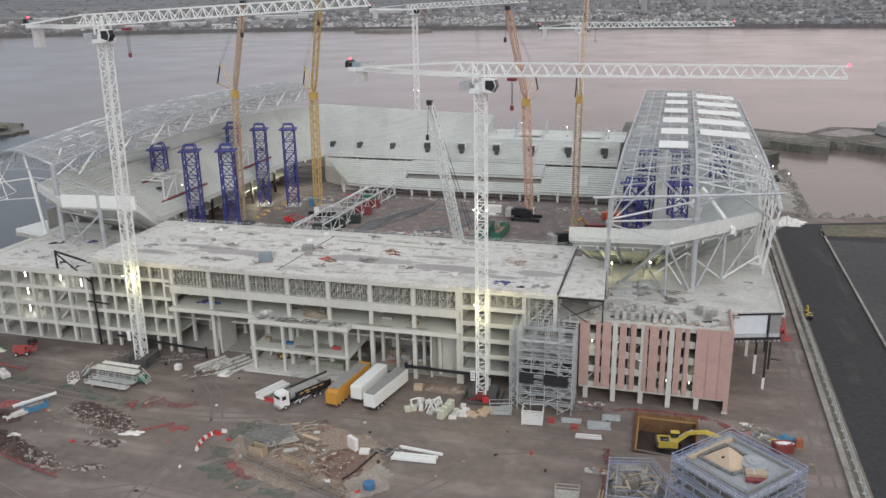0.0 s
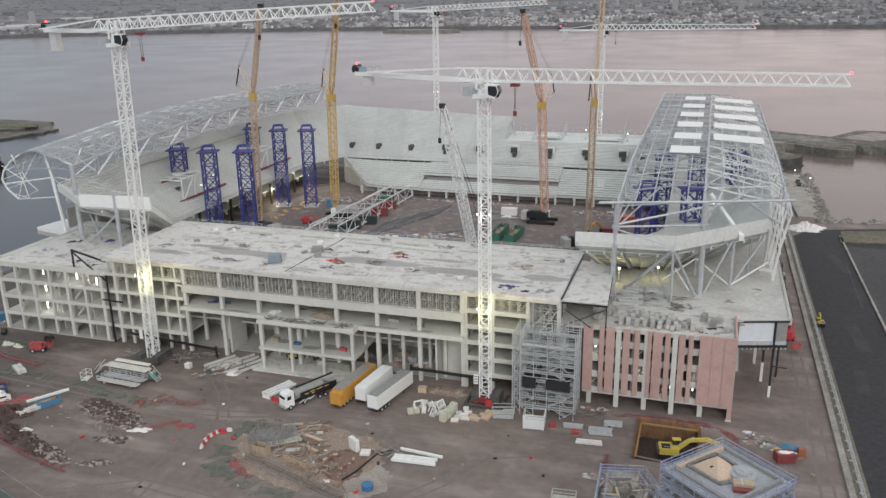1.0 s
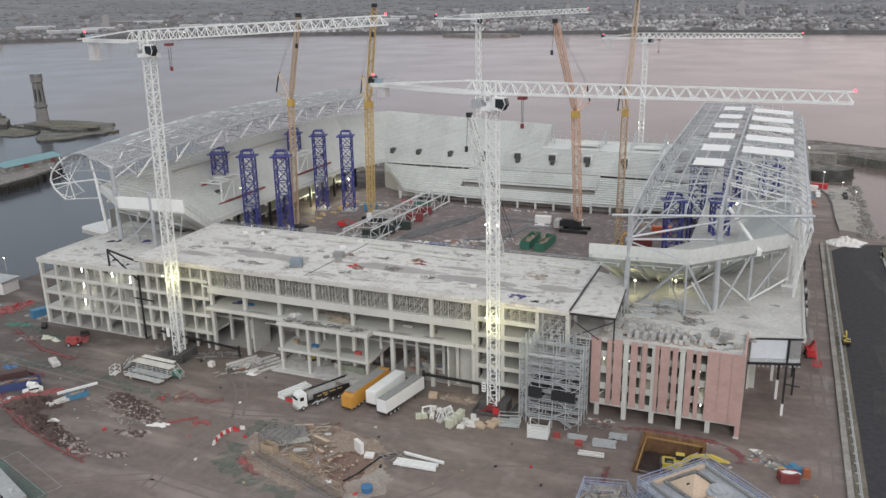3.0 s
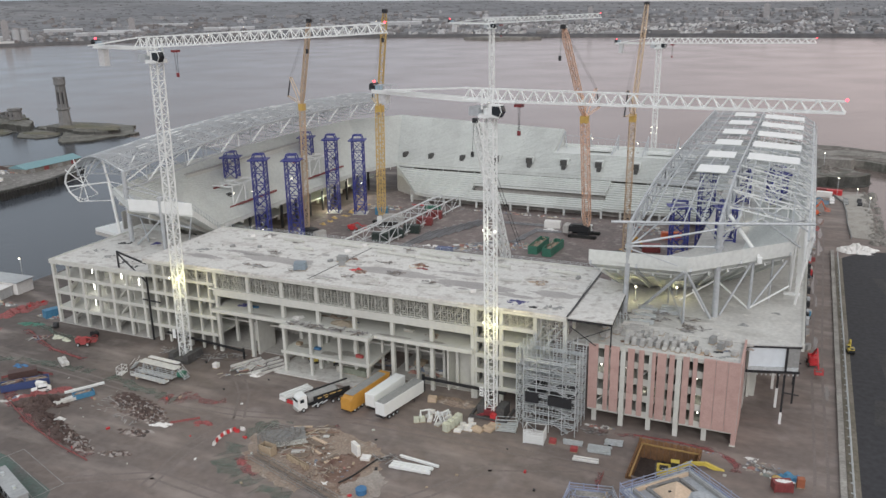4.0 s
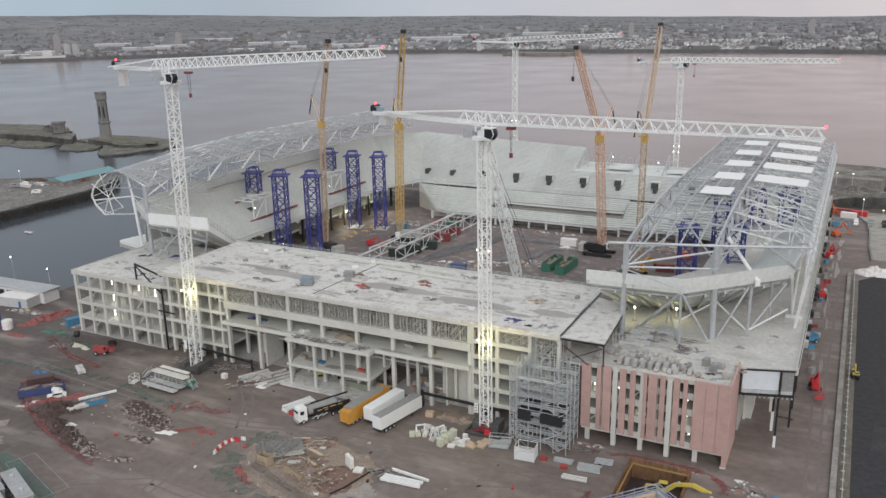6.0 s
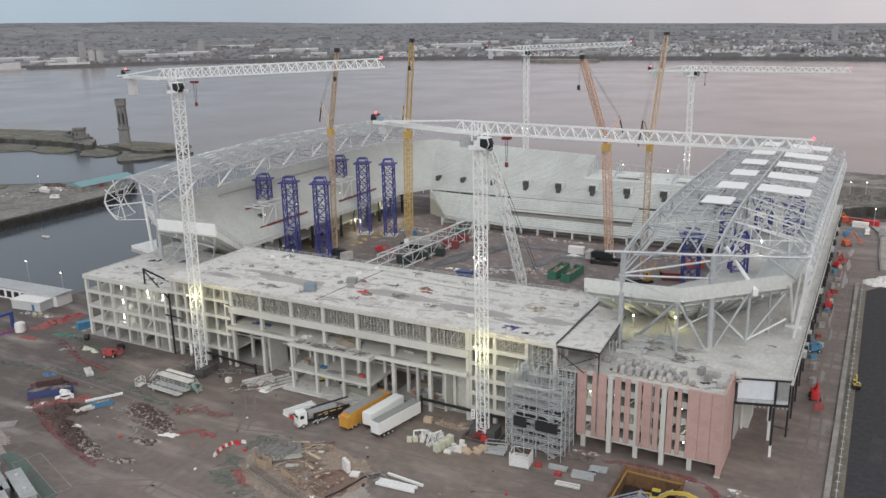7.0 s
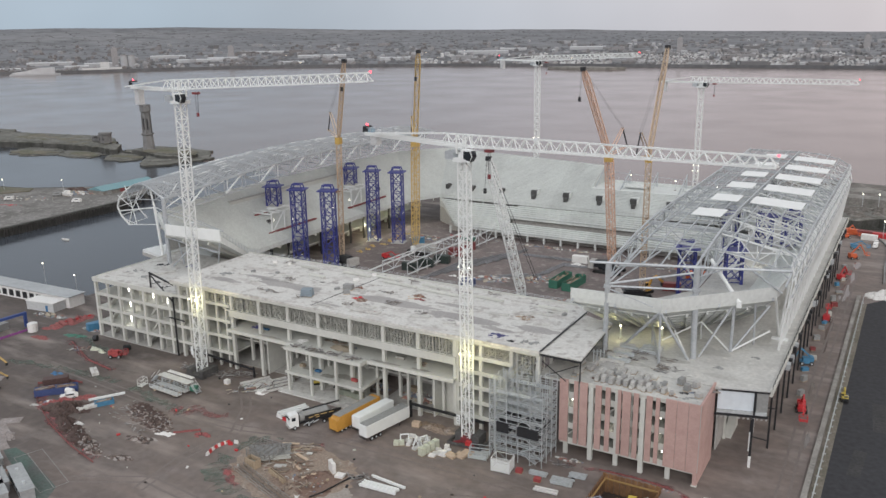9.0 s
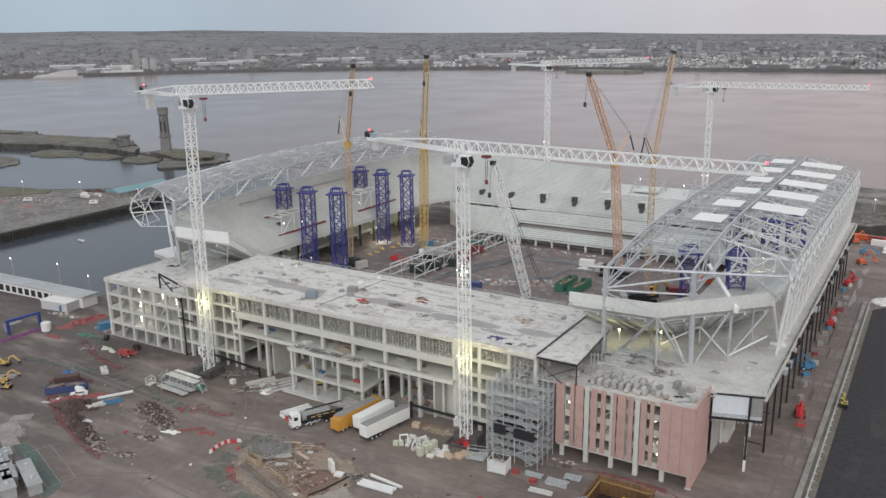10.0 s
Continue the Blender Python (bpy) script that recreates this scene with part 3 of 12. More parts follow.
part("base", Geo().loft([ngon(-483, 446, 5.04, 0), ngon(-483, 446, 4.48, 2), ngon(-483, 446, 3.92, 11.5)]), M_TOWER, tw)
part("string_course", Geo().loft([ngon(-483, 446, 3.99, 11.5), ngon(-483, 446, 4.90, 12.4), ngon(-483, 446, 4.90, 13.4)]), M_TOWER, tw)
part("shaft", Geo().loft([ngon(-483, 446, 3.22, 13.4), ngon(-483, 446, 2.94, 29)]), M_TOWER, tw)
for i in range(6):
    a = 6.28318 * (i + 0.5) / 6
    part("window", Geo().box(-483 + 2.73 * math.cos(a), 446 + 2.73 * math.sin(a), 20.5, 0.6, 0.9, 8.5, math.degrees(a)), M_BLACK, tw, "dark narrow window slit")
    part("buttress", Geo().bar((-483 + 3.36 * math.cos(a + 0.52), 446 + 3.36 * math.sin(a + 0.52), 13.4),
                               (-483 + 3.01 * math.cos(a + 0.52), 446 + 3.01 * math.sin(a + 0.52), 29), 0.95), M_TOWER, tw)
part("head", Geo().loft([ngon(-483, 446, 3.08, 29), ngon(-483, 446, 4.20, 30.4), ngon(-483, 446, 4.20, 34.2), ngon(-483, 446, 3.85, 34.3)]), M_TOWER, tw)
for i in range(12):
    a = 6.28318 * i / 12
    part("merlon", Geo().box(-483 + 3.78 * math.cos(a), 446 + 3.78 * math.sin(a), 34.9, 0.8, 1.1, 1.4, math.degrees(a)), M_TOWER, tw)

# dock wall and rough ground north of the site
sheet("dock_wall_north", [(-30, 482), (42, 477), (50.5, 475), (64, 464.5), (70, 461.5), (78.5, 461.5), (81.5, 478), (94, 473), (105, 461), (300, 452), (700, 490), (700, 590), (300, 545), (125, 527), (89, 529), (72, 503), (53, 512), (40, 519), (-30, 530)], -9, 0.2, M_QUAYTOP, "weathered sandstone dock wall and quay", "quay")
g = Geo()
for k in range(70):
    x = -10 + 75 * rnd.random() if k % 2 else 108 + 190 * rnd.random()
    y = 494 - 0.12 * x + 14 * rnd.random() if k % 2 else 482 + 34 * rnd.random()
    g.blob(x, y, 0.1, 3 + 9 * rnd.random(), 2 + 5 * rnd.random(), 0.6 + 1.4 * rnd.random(), seed=900 + k, n=8)
tagged(solid("rubble_mound", g, M_STONE, "low weathered mounds on the derelict quay", "mound"), kind="stuff")
rough_sheet("derelict_quay", [(-60, 402), (14, 409), (27, 421), (38, 425), (49.5, 430), (51, 438), (38, 446), (10, 452), (-60, 452)], 1.2, "derelict stone quay with rough broken edges", 9)
M_ROUGH = material("rough_waste_ground", (0.17, 0.155, 0.14), 0.95, vary=0.3, size=2.0, bump=0.4, second=(0.10, 0.088, 0.078), amount=0.55, stain=(0.24, 0.225, 0.205))
sheet("waste_ground", [(-58, 404), (12, 411), (26, 423), (37, 427), (48, 431.5), (49, 437), (37, 444.5), (10, 450), (-58, 450)], 1.2, 1.35, M_ROUGH, "rough waste ground on the derelict quay", "ground")
sheet("waste_ground", [(-28, 486), (42, 481), (51, 479), (65, 468), (70, 465), (77, 465), (80, 482), (95, 477), (107, 465), (300, 456), (690, 494), (690, 586), (300, 542), (124, 524), (90, 526), (72.5, 500), (52, 509), (39, 516), (-28, 527)], 0.2, 0.4, M_ROUGH, "rough waste ground behind the dock wall", "ground")
sheet("dock_wall_low", [(6, 468), (30, 466), (44, 465), (46, 471), (30, 475), (6, 480)], -9, 2.0, M_STONE, "broken dark stone wall on the derelict quay", "wall")
g = Geo()
for k in range(60):
    x, y = -14 + 54 * rnd.random(), 426 + 20 * rnd.random()
    g.blob(x, y, 1.1, 1.5 + 4 * rnd.random(), 1 + 3 * rnd.random(), 0.5 + 1.6 * rnd.random(), seed=1200 + k, n=7)
tagged(solid("rubble_mound", g, M_ROUGH, "low mounds of earth and rubble on the derelict quay", "mound"), kind="stuff")
M_GRAVEL = material("pale_gravel", (0.36, 0.345, 0.315), 0.9, vary=0.3, size=0.5, bump=0.3, second=(0.28, 0.265, 0.24), amount=0.45)
solid("gravel_bank", Geo().prism([(40.0, 320), (39.2, 340), (39.4, 360), (38.6, 376), (35, 388), (46.5, 395), (48.6, 360), (47, 318)], 0.0, 0.25), M_GRAVEL, "pale gravel bank along the quay edge", "gravel", kind="structure")
eb = thing("edge_barrier", (39.0, 322, 0), "grey low barrier along the gravel bank", "barrier")
bp = [(39.6, 318), (38.8, 340), (39.0, 358), (38.2, 374), (34.6, 387)]
for (xa, ya), (xb, yb) in zip(bp, bp[1:]):
    for i in range(6):
        pa, pb = (xa + (xb - xa) * i / 6, ya + (yb - ya) * i / 6), (xa + (xb - xa) * (i + 0.92) / 6, ya + (yb - ya) * (i + 0.92) / 6)
        part("panel", Geo().bar((*pa, 0.45), (*pb, 0.45), 0.3, 0.9), M_ROOFGREY, eb)
g = Geo().loft([ngon(128, 505, 20, 1.0, 14), ngon(128, 505, 19, 5.5, 14), ngon(128, 505, 9, 7.5, 14)])
solid("storage_shed", g, M_ROOFGREY, "wide grey shed with a flat curved roof on the quay", "shed")

# far shore: a sheet of land in the round, rising to low hills
SHORE = ((-75, 2380), (-59, 2330), (-54, 2280), (-45, 2290), (-30, 2180), (-15, 2000), (0, 1930), (15, 1930), (40, 2050), (60, 2200))


def shore(a):
    for (a0, r0), (a1, r1) in zip(SHORE, SHORE[1:]):
        if a <= a1:
            return r0 + (r1 - r0) * (a - a0) / (a1 - a0)
    return SHORE[-1][1]


def land_z(a, k):
    ridge = 30 + 14 * noise.noise(Vector((a * 0.06, 3.1, k * 1.5))) + 5 * noise.noise(Vector((a * 0.3, 7.7, k * 3)))
    return -3 + 8 * min(1, k * 12) + (ridge + (80 - 66 * max(0.0, min(1.0, (a + 45) / 42))) * k) * k ** 1.2


g = Geo()
NA, NK = 150, 26
for i in range(NA + 1):
    a = -75 + 135 * i / NA
    r0 = shore(a)
    for j in range(NK + 1):
        k = (j / NK)
        kk = k * k * 0.6 + k * 0.4
        r = r0 + (4850 - r0) * kk
        if j == 0:
            z = -6
        else:
            z = land_z(a, kk)
        g.v.append((25 + r * math.sin(radians(a)), r * math.cos(radians(a)), z))
for i in range(NA):
    for j in range(NK):
        p = i * (NK + 1) + j
        g.f.append((p, p + NK + 1, p + NK + 2, p + 1))
# greyed, bluish land: distance haze is put into the base colour
M_FAR = material("hazed_fields_and_woods", (0.146, 0.151, 0.164), 0.95, vary=0.25, size=90.0, bump=0.0, second=(0.19, 0.192, 0.2), amount=0.5,
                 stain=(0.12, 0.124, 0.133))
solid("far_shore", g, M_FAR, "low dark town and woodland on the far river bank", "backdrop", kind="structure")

# trees lifted close to the land's grey, haze painted into the colour
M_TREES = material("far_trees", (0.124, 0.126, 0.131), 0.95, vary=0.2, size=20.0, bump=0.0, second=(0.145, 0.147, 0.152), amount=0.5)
M_FARWHITE = island_material("far_white_walls", ((0.6, 0.6, 0.6), (0.5, 0.5, 0.5), (0.68, 0.68, 0.68), (0.42, 0.4, 0.39)))
gw, gr = Geo(), Geo()
# muted, low-contrast greys put the haze into the house colours
M_TOWN = island_material("hazed_far_town", ((0.19, 0.175, 0.172), (0.27, 0.265, 0.268), (0.21, 0.20, 0.2), (0.33, 0.33, 0.335), (0.17, 0.168, 0.17), (0.28, 0.27, 0.27),
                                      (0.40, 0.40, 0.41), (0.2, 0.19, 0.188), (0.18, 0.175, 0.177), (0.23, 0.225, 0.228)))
rnd = random.Random(11)


def far_place(a, k):
    r0 = shore(a)
    r = r0 + (4850 - r0) * k
    return 25 + r * math.sin(radians(a)), r * math.cos(radians(a)), land_z(a, k)


g = Geo()
for i in range(5200):
    a = -62 + 100 * rnd.random()
    k = 0.012 + 0.55 * rnd.random() ** 2.2
    if a < -18 and rnd.random() < 0.45:
        continue
    # clusters of streets, gaps between them
    if noise.noise(Vector((a * 0.45, k * 22, 5))) < 0.02:
        continue
    x, y, z = far_place(a, k)
    w, d, h = 7 + 9 * rnd.random(), 8 + 6 * rnd.random(), 4.5 + 3.5 * rnd.random()
    if rnd.random() < 0.05:
        w, d, h = 25 + 40 * rnd.random(), 15 + 20 * rnd.random(), 6 + 6 * rnd.random()
    ang = 25 * round(rnd.random() * 3) + a
    c, s = math.cos(radians(ang)), math.sin(radians(ang))
    top = 0.45 * h if w < 25 else 0.05 * h
    pts = []
    for dx, dy, dz in ((-w / 2, -d / 2, -3), (w / 2, -d / 2, -3), (w / 2, d / 2, -3), (-w / 2, d / 2, -3), (-w / 2, -d / 2, h), (w / 2, -d / 2, h),
                       (w / 2, d / 2, h), (-w / 2, d / 2, h), (-w / 2, 0, h + top), (w / 2, 0, h + top)):
        pts.append((x + c * dx - s * dy, y + s * dx + c * dy, z + dz))
    g.add(pts, ((0, 1, 5, 4), (1, 2, 6, 9, 5), (2, 3, 7, 6), (3, 0, 4, 8, 7), (4, 5, 9, 8), (6, 7, 8, 9)))
# white gabled houses in loose streets on the slope opposite
for i in range(2600):
    a, k = -32 + 34 * rnd.random(), 0.012 + 0.16 * rnd.random() ** 1.4
    if noise.noise(Vector((a * 0.55, k * 26, 1.5))) < 0.08 - 0.12 * math.exp(-((a + 14) / 6) ** 2):
        continue
    if rnd.random() < 0.25 + 0.45 * (a < -22):
        continue
    x, y, z = far_place(a, k)
    w, d, h = 6 + 4 * rnd.random(), 7 + 4 * rnd.random(), 4.5 + 2 * rnd.random()
    ang = radians(-a + 60 * (rnd.random() - 0.5))
    c, s_ = math.cos(ang), math.sin(ang)
    top = 2.0 + 1.5 * rnd.random()
    pts = [(x + c * dx - s_ * dy, y + s_ * dx + c * dy, z + dz) for dx, dy, dz in
           ((-w / 2, -d / 2, -3), (w / 2, -d / 2, -3), (w / 2, d / 2, -3), (-w / 2, d / 2, -3), (-w / 2, -d / 2, h), (w / 2, -d / 2, h), (w / 2, d / 2, h), (-w / 2, d / 2, h), (0, -d / 2, h + top), (0, d / 2, h + top))]
    gw.add(pts, ((0, 1, 5, 8, 4), (1, 2, 6, 5), (2, 3, 7, 9, 6), (3, 0, 4, 7)))
    gr.add([(px, py, pz + 0.1) for px, py, pz in (pts[4], pts[8], pts[9], pts[7], pts[5], pts[6])], ((0, 1, 2, 3), (4, 5, 2, 1)))
tagged(solid("far_terraces", gw, M_FARWHITE, "rows of white far terraced houses", "houses"), kind="stuff")
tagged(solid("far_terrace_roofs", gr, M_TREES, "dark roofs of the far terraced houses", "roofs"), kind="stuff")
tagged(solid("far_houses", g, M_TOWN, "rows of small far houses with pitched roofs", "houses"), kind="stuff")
g = Geo()
for i in range(9000):
    a = -66 + 108 * rnd.random()
    k = 0.006 + 0.95 * rnd.random() ** 1.5
    # belts of wood along the contours
    if noise.noise(Vector((a * 0.12, k * 30, 9))) < -0.02 and rnd.random() < 0.8:
        continue
    x, y, z = far_place(a, k)
    s = (2.4 + 4.0 * rnd.random()) * (1 - 0.35 * k)
    c, s_ = math.cos(radians(a)), math.sin(radians(a))
    for dx in (-1.3 * s, 0.0, 1.2 * s)[:1 + int(3 * rnd.random())]:
        g.blob(x + c * dx, y - s_ * dx, z - 2, s * (1 + 0.8 * rnd.random()), s, (0.6 + 0.5 * rnd.random()) * s + 2, seed=i, n=5, rough=0.7)
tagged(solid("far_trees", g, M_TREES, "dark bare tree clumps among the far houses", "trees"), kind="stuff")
M_SHEDROOFFAR = material("far_roof_sheet", (0.50, 0.505, 0.515), 0.6, vary=0.1, size=20.0, bump=0.0)
M_SHEDW = material("pale_shed_sheet", (0.40, 0.405, 0.415), 0.6, vary=0.08, size=20.0, bump=0.0)
for a, k, w, d, h in ((-46, .10, 130, 40, 7), (-44.5, .13, 90, 40, 8), (-38, .16, 150, 50, 7), (-36.5, .07, 60, 30, 5), (-33, .08, 90, 40, 6), (-31, .055, 50, 20, 5), (-27, .2, 160, 50, 8), (-52, .07, 90, 40, 8), (-55, .11, 120, 40, 7), (-57, .03, 80, 40, 7),
                      (-53.5, .05, 60, 30, 6), (-20, .3, 120, 50, 8), (-42, .3, 150, 50, 7), (-48, .22, 110, 50, 7), (-25, .27, 90, 40, 7), (-40, .05, 70, 24, 5)):
    x, y, z = far_place(a, k)
    wh = thing("warehouse", (x, y, z), "long pale far warehouse with a low pitched roof", "warehouse", "far warehouses")
    c, s_ = math.cos(radians(-a)), math.sin(radians(-a))
    part("body", Geo().box(x, y, z + h / 2 - 1, w, d, h + 2, -a), M_SHEDW, wh)
    ring = [[(x + c * dx - s_ * dy, y + s_ * dx + c * dy, z + h + dz) for dy, dz in ((-d / 2, 0.05), (0, 2.2), (d / 2, 0.05))] for dx in (-w / 2, w / 2)]
    part("roof", Geo().loft(ring), M_SHEDROOFFAR, wh)
M_FARWALLWHITE = material("far_white_render", (0.62, 0.62, 0.61), 0.7, vary=0.06, size=10.0, bump=0.0)
M_BLOCK = material("grey_block_of_flats", (0.32, 0.31, 0.31), 0.8, vary=0.1, size=5.0, bump=0.0)
for a, k, w, h in ((-51.2, .055, 16, 52), (-44, .18, 18, 40), (-14, .22, 16, 44), (-3, .3, 18, 42), (-61, .1, 18, 40), (1, .2, 14, 34)):
    x, y, z = far_place(a, k)
    tb = thing("tower_block", (x, y, z - 2), "grey far block of flats", "tower block", "far blocks of flats")
    part("body", Geo().box(x, y, z + h / 2 - 2, w, w * 0.9, h, -a), M_BLOCK, tb)
    part("roof_plant", Geo().box(x, y, z + h, w * 0.5, w * 0.4, 4, -a), M_BLOCK, tb)
# far lamps along the shore road
M_FARLAMP = glowing("far_street_light", (1.0, 0.86, 0.62), 3.0)
g = Geo()
for i in range(26):
    a = -60 + 92 * rnd.random()
    x, y, z = far_place(a, 0.01 + 0.25 * rnd.random() ** 2)
    g.box(x, y, z + 9, 0.9, 0.9, 0.9)
tagged(solid("far_street_lights", g, M_FARLAMP, "scattered lit street lights on the far bank", "street lights"), kind="stuff")
swl = thing("far_sea_wall", (25, 2000, -4), "dark far sea wall along the river bank", "sea wall", kind="structure")
for i in range(60):
    a = -66 + 1.75 * i
    p, q = far_place(a, 0.0), far_place(a + 1.75, 0.0)
    part("wall_length", Geo().bar((p[0], p[1] - 6, -1.0), (q[0], q[1] - 6, -1.0), 4, 8), M_TREES, swl)
sheet("river_islet", [(-720, 1800), (-640, 1770), (-560, 1790), (-540, 1820), (-680, 1840)], -9, 1.5, M_STONE, "low rocky islet off the far bank", "islet")
# ventilation shafts and the white sheds beneath them
for a, h in ((-50.65, 34), (-50.2, 33)):
    x, y, z = far_place(a, 0.045)
    vs = thing("ventilation_shaft", (x, y, z - 2), "pale round ventilation shaft on the far bank", "shaft", "far ventilation shafts")
    part("drum", Geo().tube((x, y, z - 2), (x, y, z + h - 4), 9.5, 16), M_SHEDW, vs)
    part("cap", Geo().tube((x, y, z + h - 4), (x, y, z + h), 8.0, 16), M_BLOCK, vs)
x, y, z = far_place(-52.0, 0.005)
ft = thing("river_terminal", (x, y, z), "low white building along the far waterfront", "building")
part("wall", Geo().box(x, y, 5, 95, 14, 5, 52), M_FARWALLWHITE, ft)
part("portal", Geo().box(x - 22, y + 26, 12, 22, 12, 16, 52), M_FARWALLWHITE, ft)
# ferry landing off the far bank
x, y, z = far_place(-55.4, 0.0)
c, s_ = math.cos(radians(52)), math.sin(radians(52))
fl = thing("landing_stage", (x + 40, y - 50, -4), "pale far landing stage with a sloping roof at the water's edge", "pier")


def stage(u, v, w):
    return x + 40 + c * u - s_ * v, y - 50 + s_ * u + c * v, w


part("pontoon", Geo().box(x + 40, y - 50, -2.5, 110, 26, 4, 52), M_SHEDW, fl)
part("roof", Geo().loft([[stage(u, -10, w), stage(u, 10, w), stage(u, 10, -0.5), stage(u, -10, -0.5)] for u, w in ((-50, 3), (-22, 6), (8, 13), (44, 14))]), M_SHEDROOFFAR, fl, "sloping pale roof")

# ---- east stand: concrete frame ----
XS = [-129.4 + 9.82 * i for i in range(10)]          # main column lines, -129.4 to -41
ROWS_Y = (155.4, 162.0, 169.0, 177.0, 185.2)
ROOF = 22.4

east = thing("concrete_stand", (-76, 170, 0), "unfinished pale concrete frame of the stand's near side", "building")


def slab(x0, x1, y0, y1, ztop, thick=0.5, name="floor_slab", mat=None, label=""):
    return part(name, Geo().span(x0, x1, y0, y1, ztop - thick, ztop), mat or M_CONC, east, label)


def column(x, y, z0, z1, w=0.75, mat=None):
    return part("column", Geo().span(x - w / 2, x + w / 2, y - w / 2, y + w / 2, z0, z1), mat or M_CONC, east)


# left block: four storeys
LX = [-165.6 + 5.3 * i for i in range(7)]
LZ = (4.6, 9.2, 13.7)
for zt in LZ:
    slab(-166, -132.5, 155.6, 188, zt, 0.45)
    part("edge_beam", Geo().span(-166, -132.6, 155.1, 155.6, zt - 0.75, zt + 0.15), M_CONC, east)
slab(-166.2, -132.2, 155.0, 189, 18.2, 0.6, "roof_slab", M_DECK, "dusty pale concrete roof deck")
part("edge_beam", Geo().span(-166.2, -132.2, 154.85, 155.25, 17.2, 18.45), M_CONC, east)
part("edge_beam", Geo().span(-166.45, -166.2, 154.85, 189, 17.2, 18.45), M_CONC, east)
for i, x in enumerate(LX):
    column(x, 155.4, 0, 17.2, 0.84 if i % 2 == 0 else 0.66)
    for y in ROWS_Y[1:]:
        column(x, y, 0, 17.6, 0.6)
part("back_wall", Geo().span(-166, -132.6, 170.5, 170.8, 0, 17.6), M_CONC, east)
part("partition", Geo().span(-161, -151, 163.2, 163.5, 4.6, 17.6), M_CONC, east)
part("partition", Geo().span(-148, -140, 161.0, 161.3, 4.6, 17.6), M_CONC, east)
part("ground_slab", Geo().span(-166, -132, 154.6, 171, 0, 0.14), M_DARKCONC, east)
part("ground_slab", Geo().span(-131.6, -91, 158.5, 186, 0, 0.12), M_DARKCONC, east)
part("ground_slab", Geo().span(-63.4, -41, 157.5, 186, 0, 0.12), M_DARKCONC, east)
part("cross_wall", Geo().span(-150.0, -149.7, 158, 170, 0, 17.6), M_CONC, east)
part("cross_wall", Geo().span(-139.2, -138.9, 157, 170, 0, 17.6), M_CONC, east)
# sloping stair flights in the left block
for k, (x, z) in enumerate(((-163, 4.6), (-163, 9.2), (-163, 0.0), (-144.5, 4.6), (-144.5, 9.2), (-147, 0.0))):
    g = Geo()
    for s in range(10):
        g.span(x + s * 0.42, x + s * 0.42 + 0.44, 157.2, 159.0, z + s * 0.43, z + s * 0.43 + 0.6)
    part("stair_flight", g, M_CONC, east)

# main part: columns, floors, long front bands
for i, x in enumerate(XS):
    for j, y in enumerate(ROWS_Y):
        column(x, y, 0, ROOF - 0.8, 0.85 if j == 0 else 0.7)
for x in [-60.8, -50.9]:
    column(x + 4.9, 158.4, 0, 10.6, 0.7)
slab(-132.2, -20.2, 154.6, 186.8, ROOF, 0.55, "roof_slab", M_DECK, "dusty pale concrete roof deck with patches")
part("edge_beam", Geo().span(-132.2, -20.2, 154.5, 155.1, ROOF - 1.15, ROOF - 0.55), M_CONC, east)
part("edge_upstand", Geo().span(-132.2, -20.2, 186.4, 186.8, ROOF, ROOF + 0.35), M_CONC, east)
slab(-112, -40.6, 155.2, 186, 16.9, 0.5)
part("front_band", Geo().span(-110.2, -40.6, 154.5, 155.0, 15.3, 17.1), M_CONC, east, "long pale precast spandrel band")
slab(-110.2, -40.6, 153.6, 186, 12.0, 0.5)
part("edge_beam", Geo().span(-110.3, -40.5, 153.4, 153.6, 11.2, 12.1), M_CONC, east)
slab(-130, -41, 162, 186, 6.2, 0.45)
# these back walls get a darker concrete that paints the storeys' inner shade
part("back_wall", Geo().span(-132, -41, 171.5, 171.9, 0, 11.5), M_DARKCONC, east, "block wall coloured darker for the unlit storey")
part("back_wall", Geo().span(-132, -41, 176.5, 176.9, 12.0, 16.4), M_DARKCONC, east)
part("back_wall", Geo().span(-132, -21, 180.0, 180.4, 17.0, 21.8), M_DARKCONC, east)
part("shear_wall", Geo().span(-106.0, -99.6, 163.6, 164.1, 0, 11.5), M_CONC, east, "smooth grey concrete wall")
part("shear_wall", Geo().span(-99.9, -99.4, 157, 163.6, 0, 11.5), M_CONC, east)
part("shear_wall", Geo().span(-47.6, -41.6, 160.4, 160.8, 0, 11.5), M_CONC, east)
part("shear_wall", Geo().span(-47.8, -47.4, 156.5, 160.4, 0, 11.5), M_CONC, east)
# lit bay on the south end of the main part
for zt in (4.6, 9.2, 13.7, 18.2):
    slab(-132.2, -110.4, 155.2, 171, zt, 0.45)
    part("edge_beam", Geo().span(-132.2, -110.4, 154.9, 155.3, zt - 0.7, zt + 0.12), M_CONC, east)
for x in (-126.3, -122.5, -115.6, -112.2):
    column(x, 155.5, 0, ROOF - 0.8, 0.55)
# front lower block
CB = (-87.6, -80.3, -72.4, -65.2)
slab(-88.2, -64.6, 150.9, 153.45, 12.0, 0.5)
part("edge_beam", Geo().span(-88.3, -64.5, 150.7, 151.1, 11.35, 12.2), M_CONC, east)
part("edge_beam", Geo().span(-64.9, -64.5, 151.1, 153.5, 11.35, 12.2), M_CONC, east)
slab(-88.2, -64.6, 150.9, 168, 5.6, 0.45)
part("edge_beam", Geo().span(-88.3, -64.5, 150.7, 151.1, 5.0, 5.7), M_CONC, east)
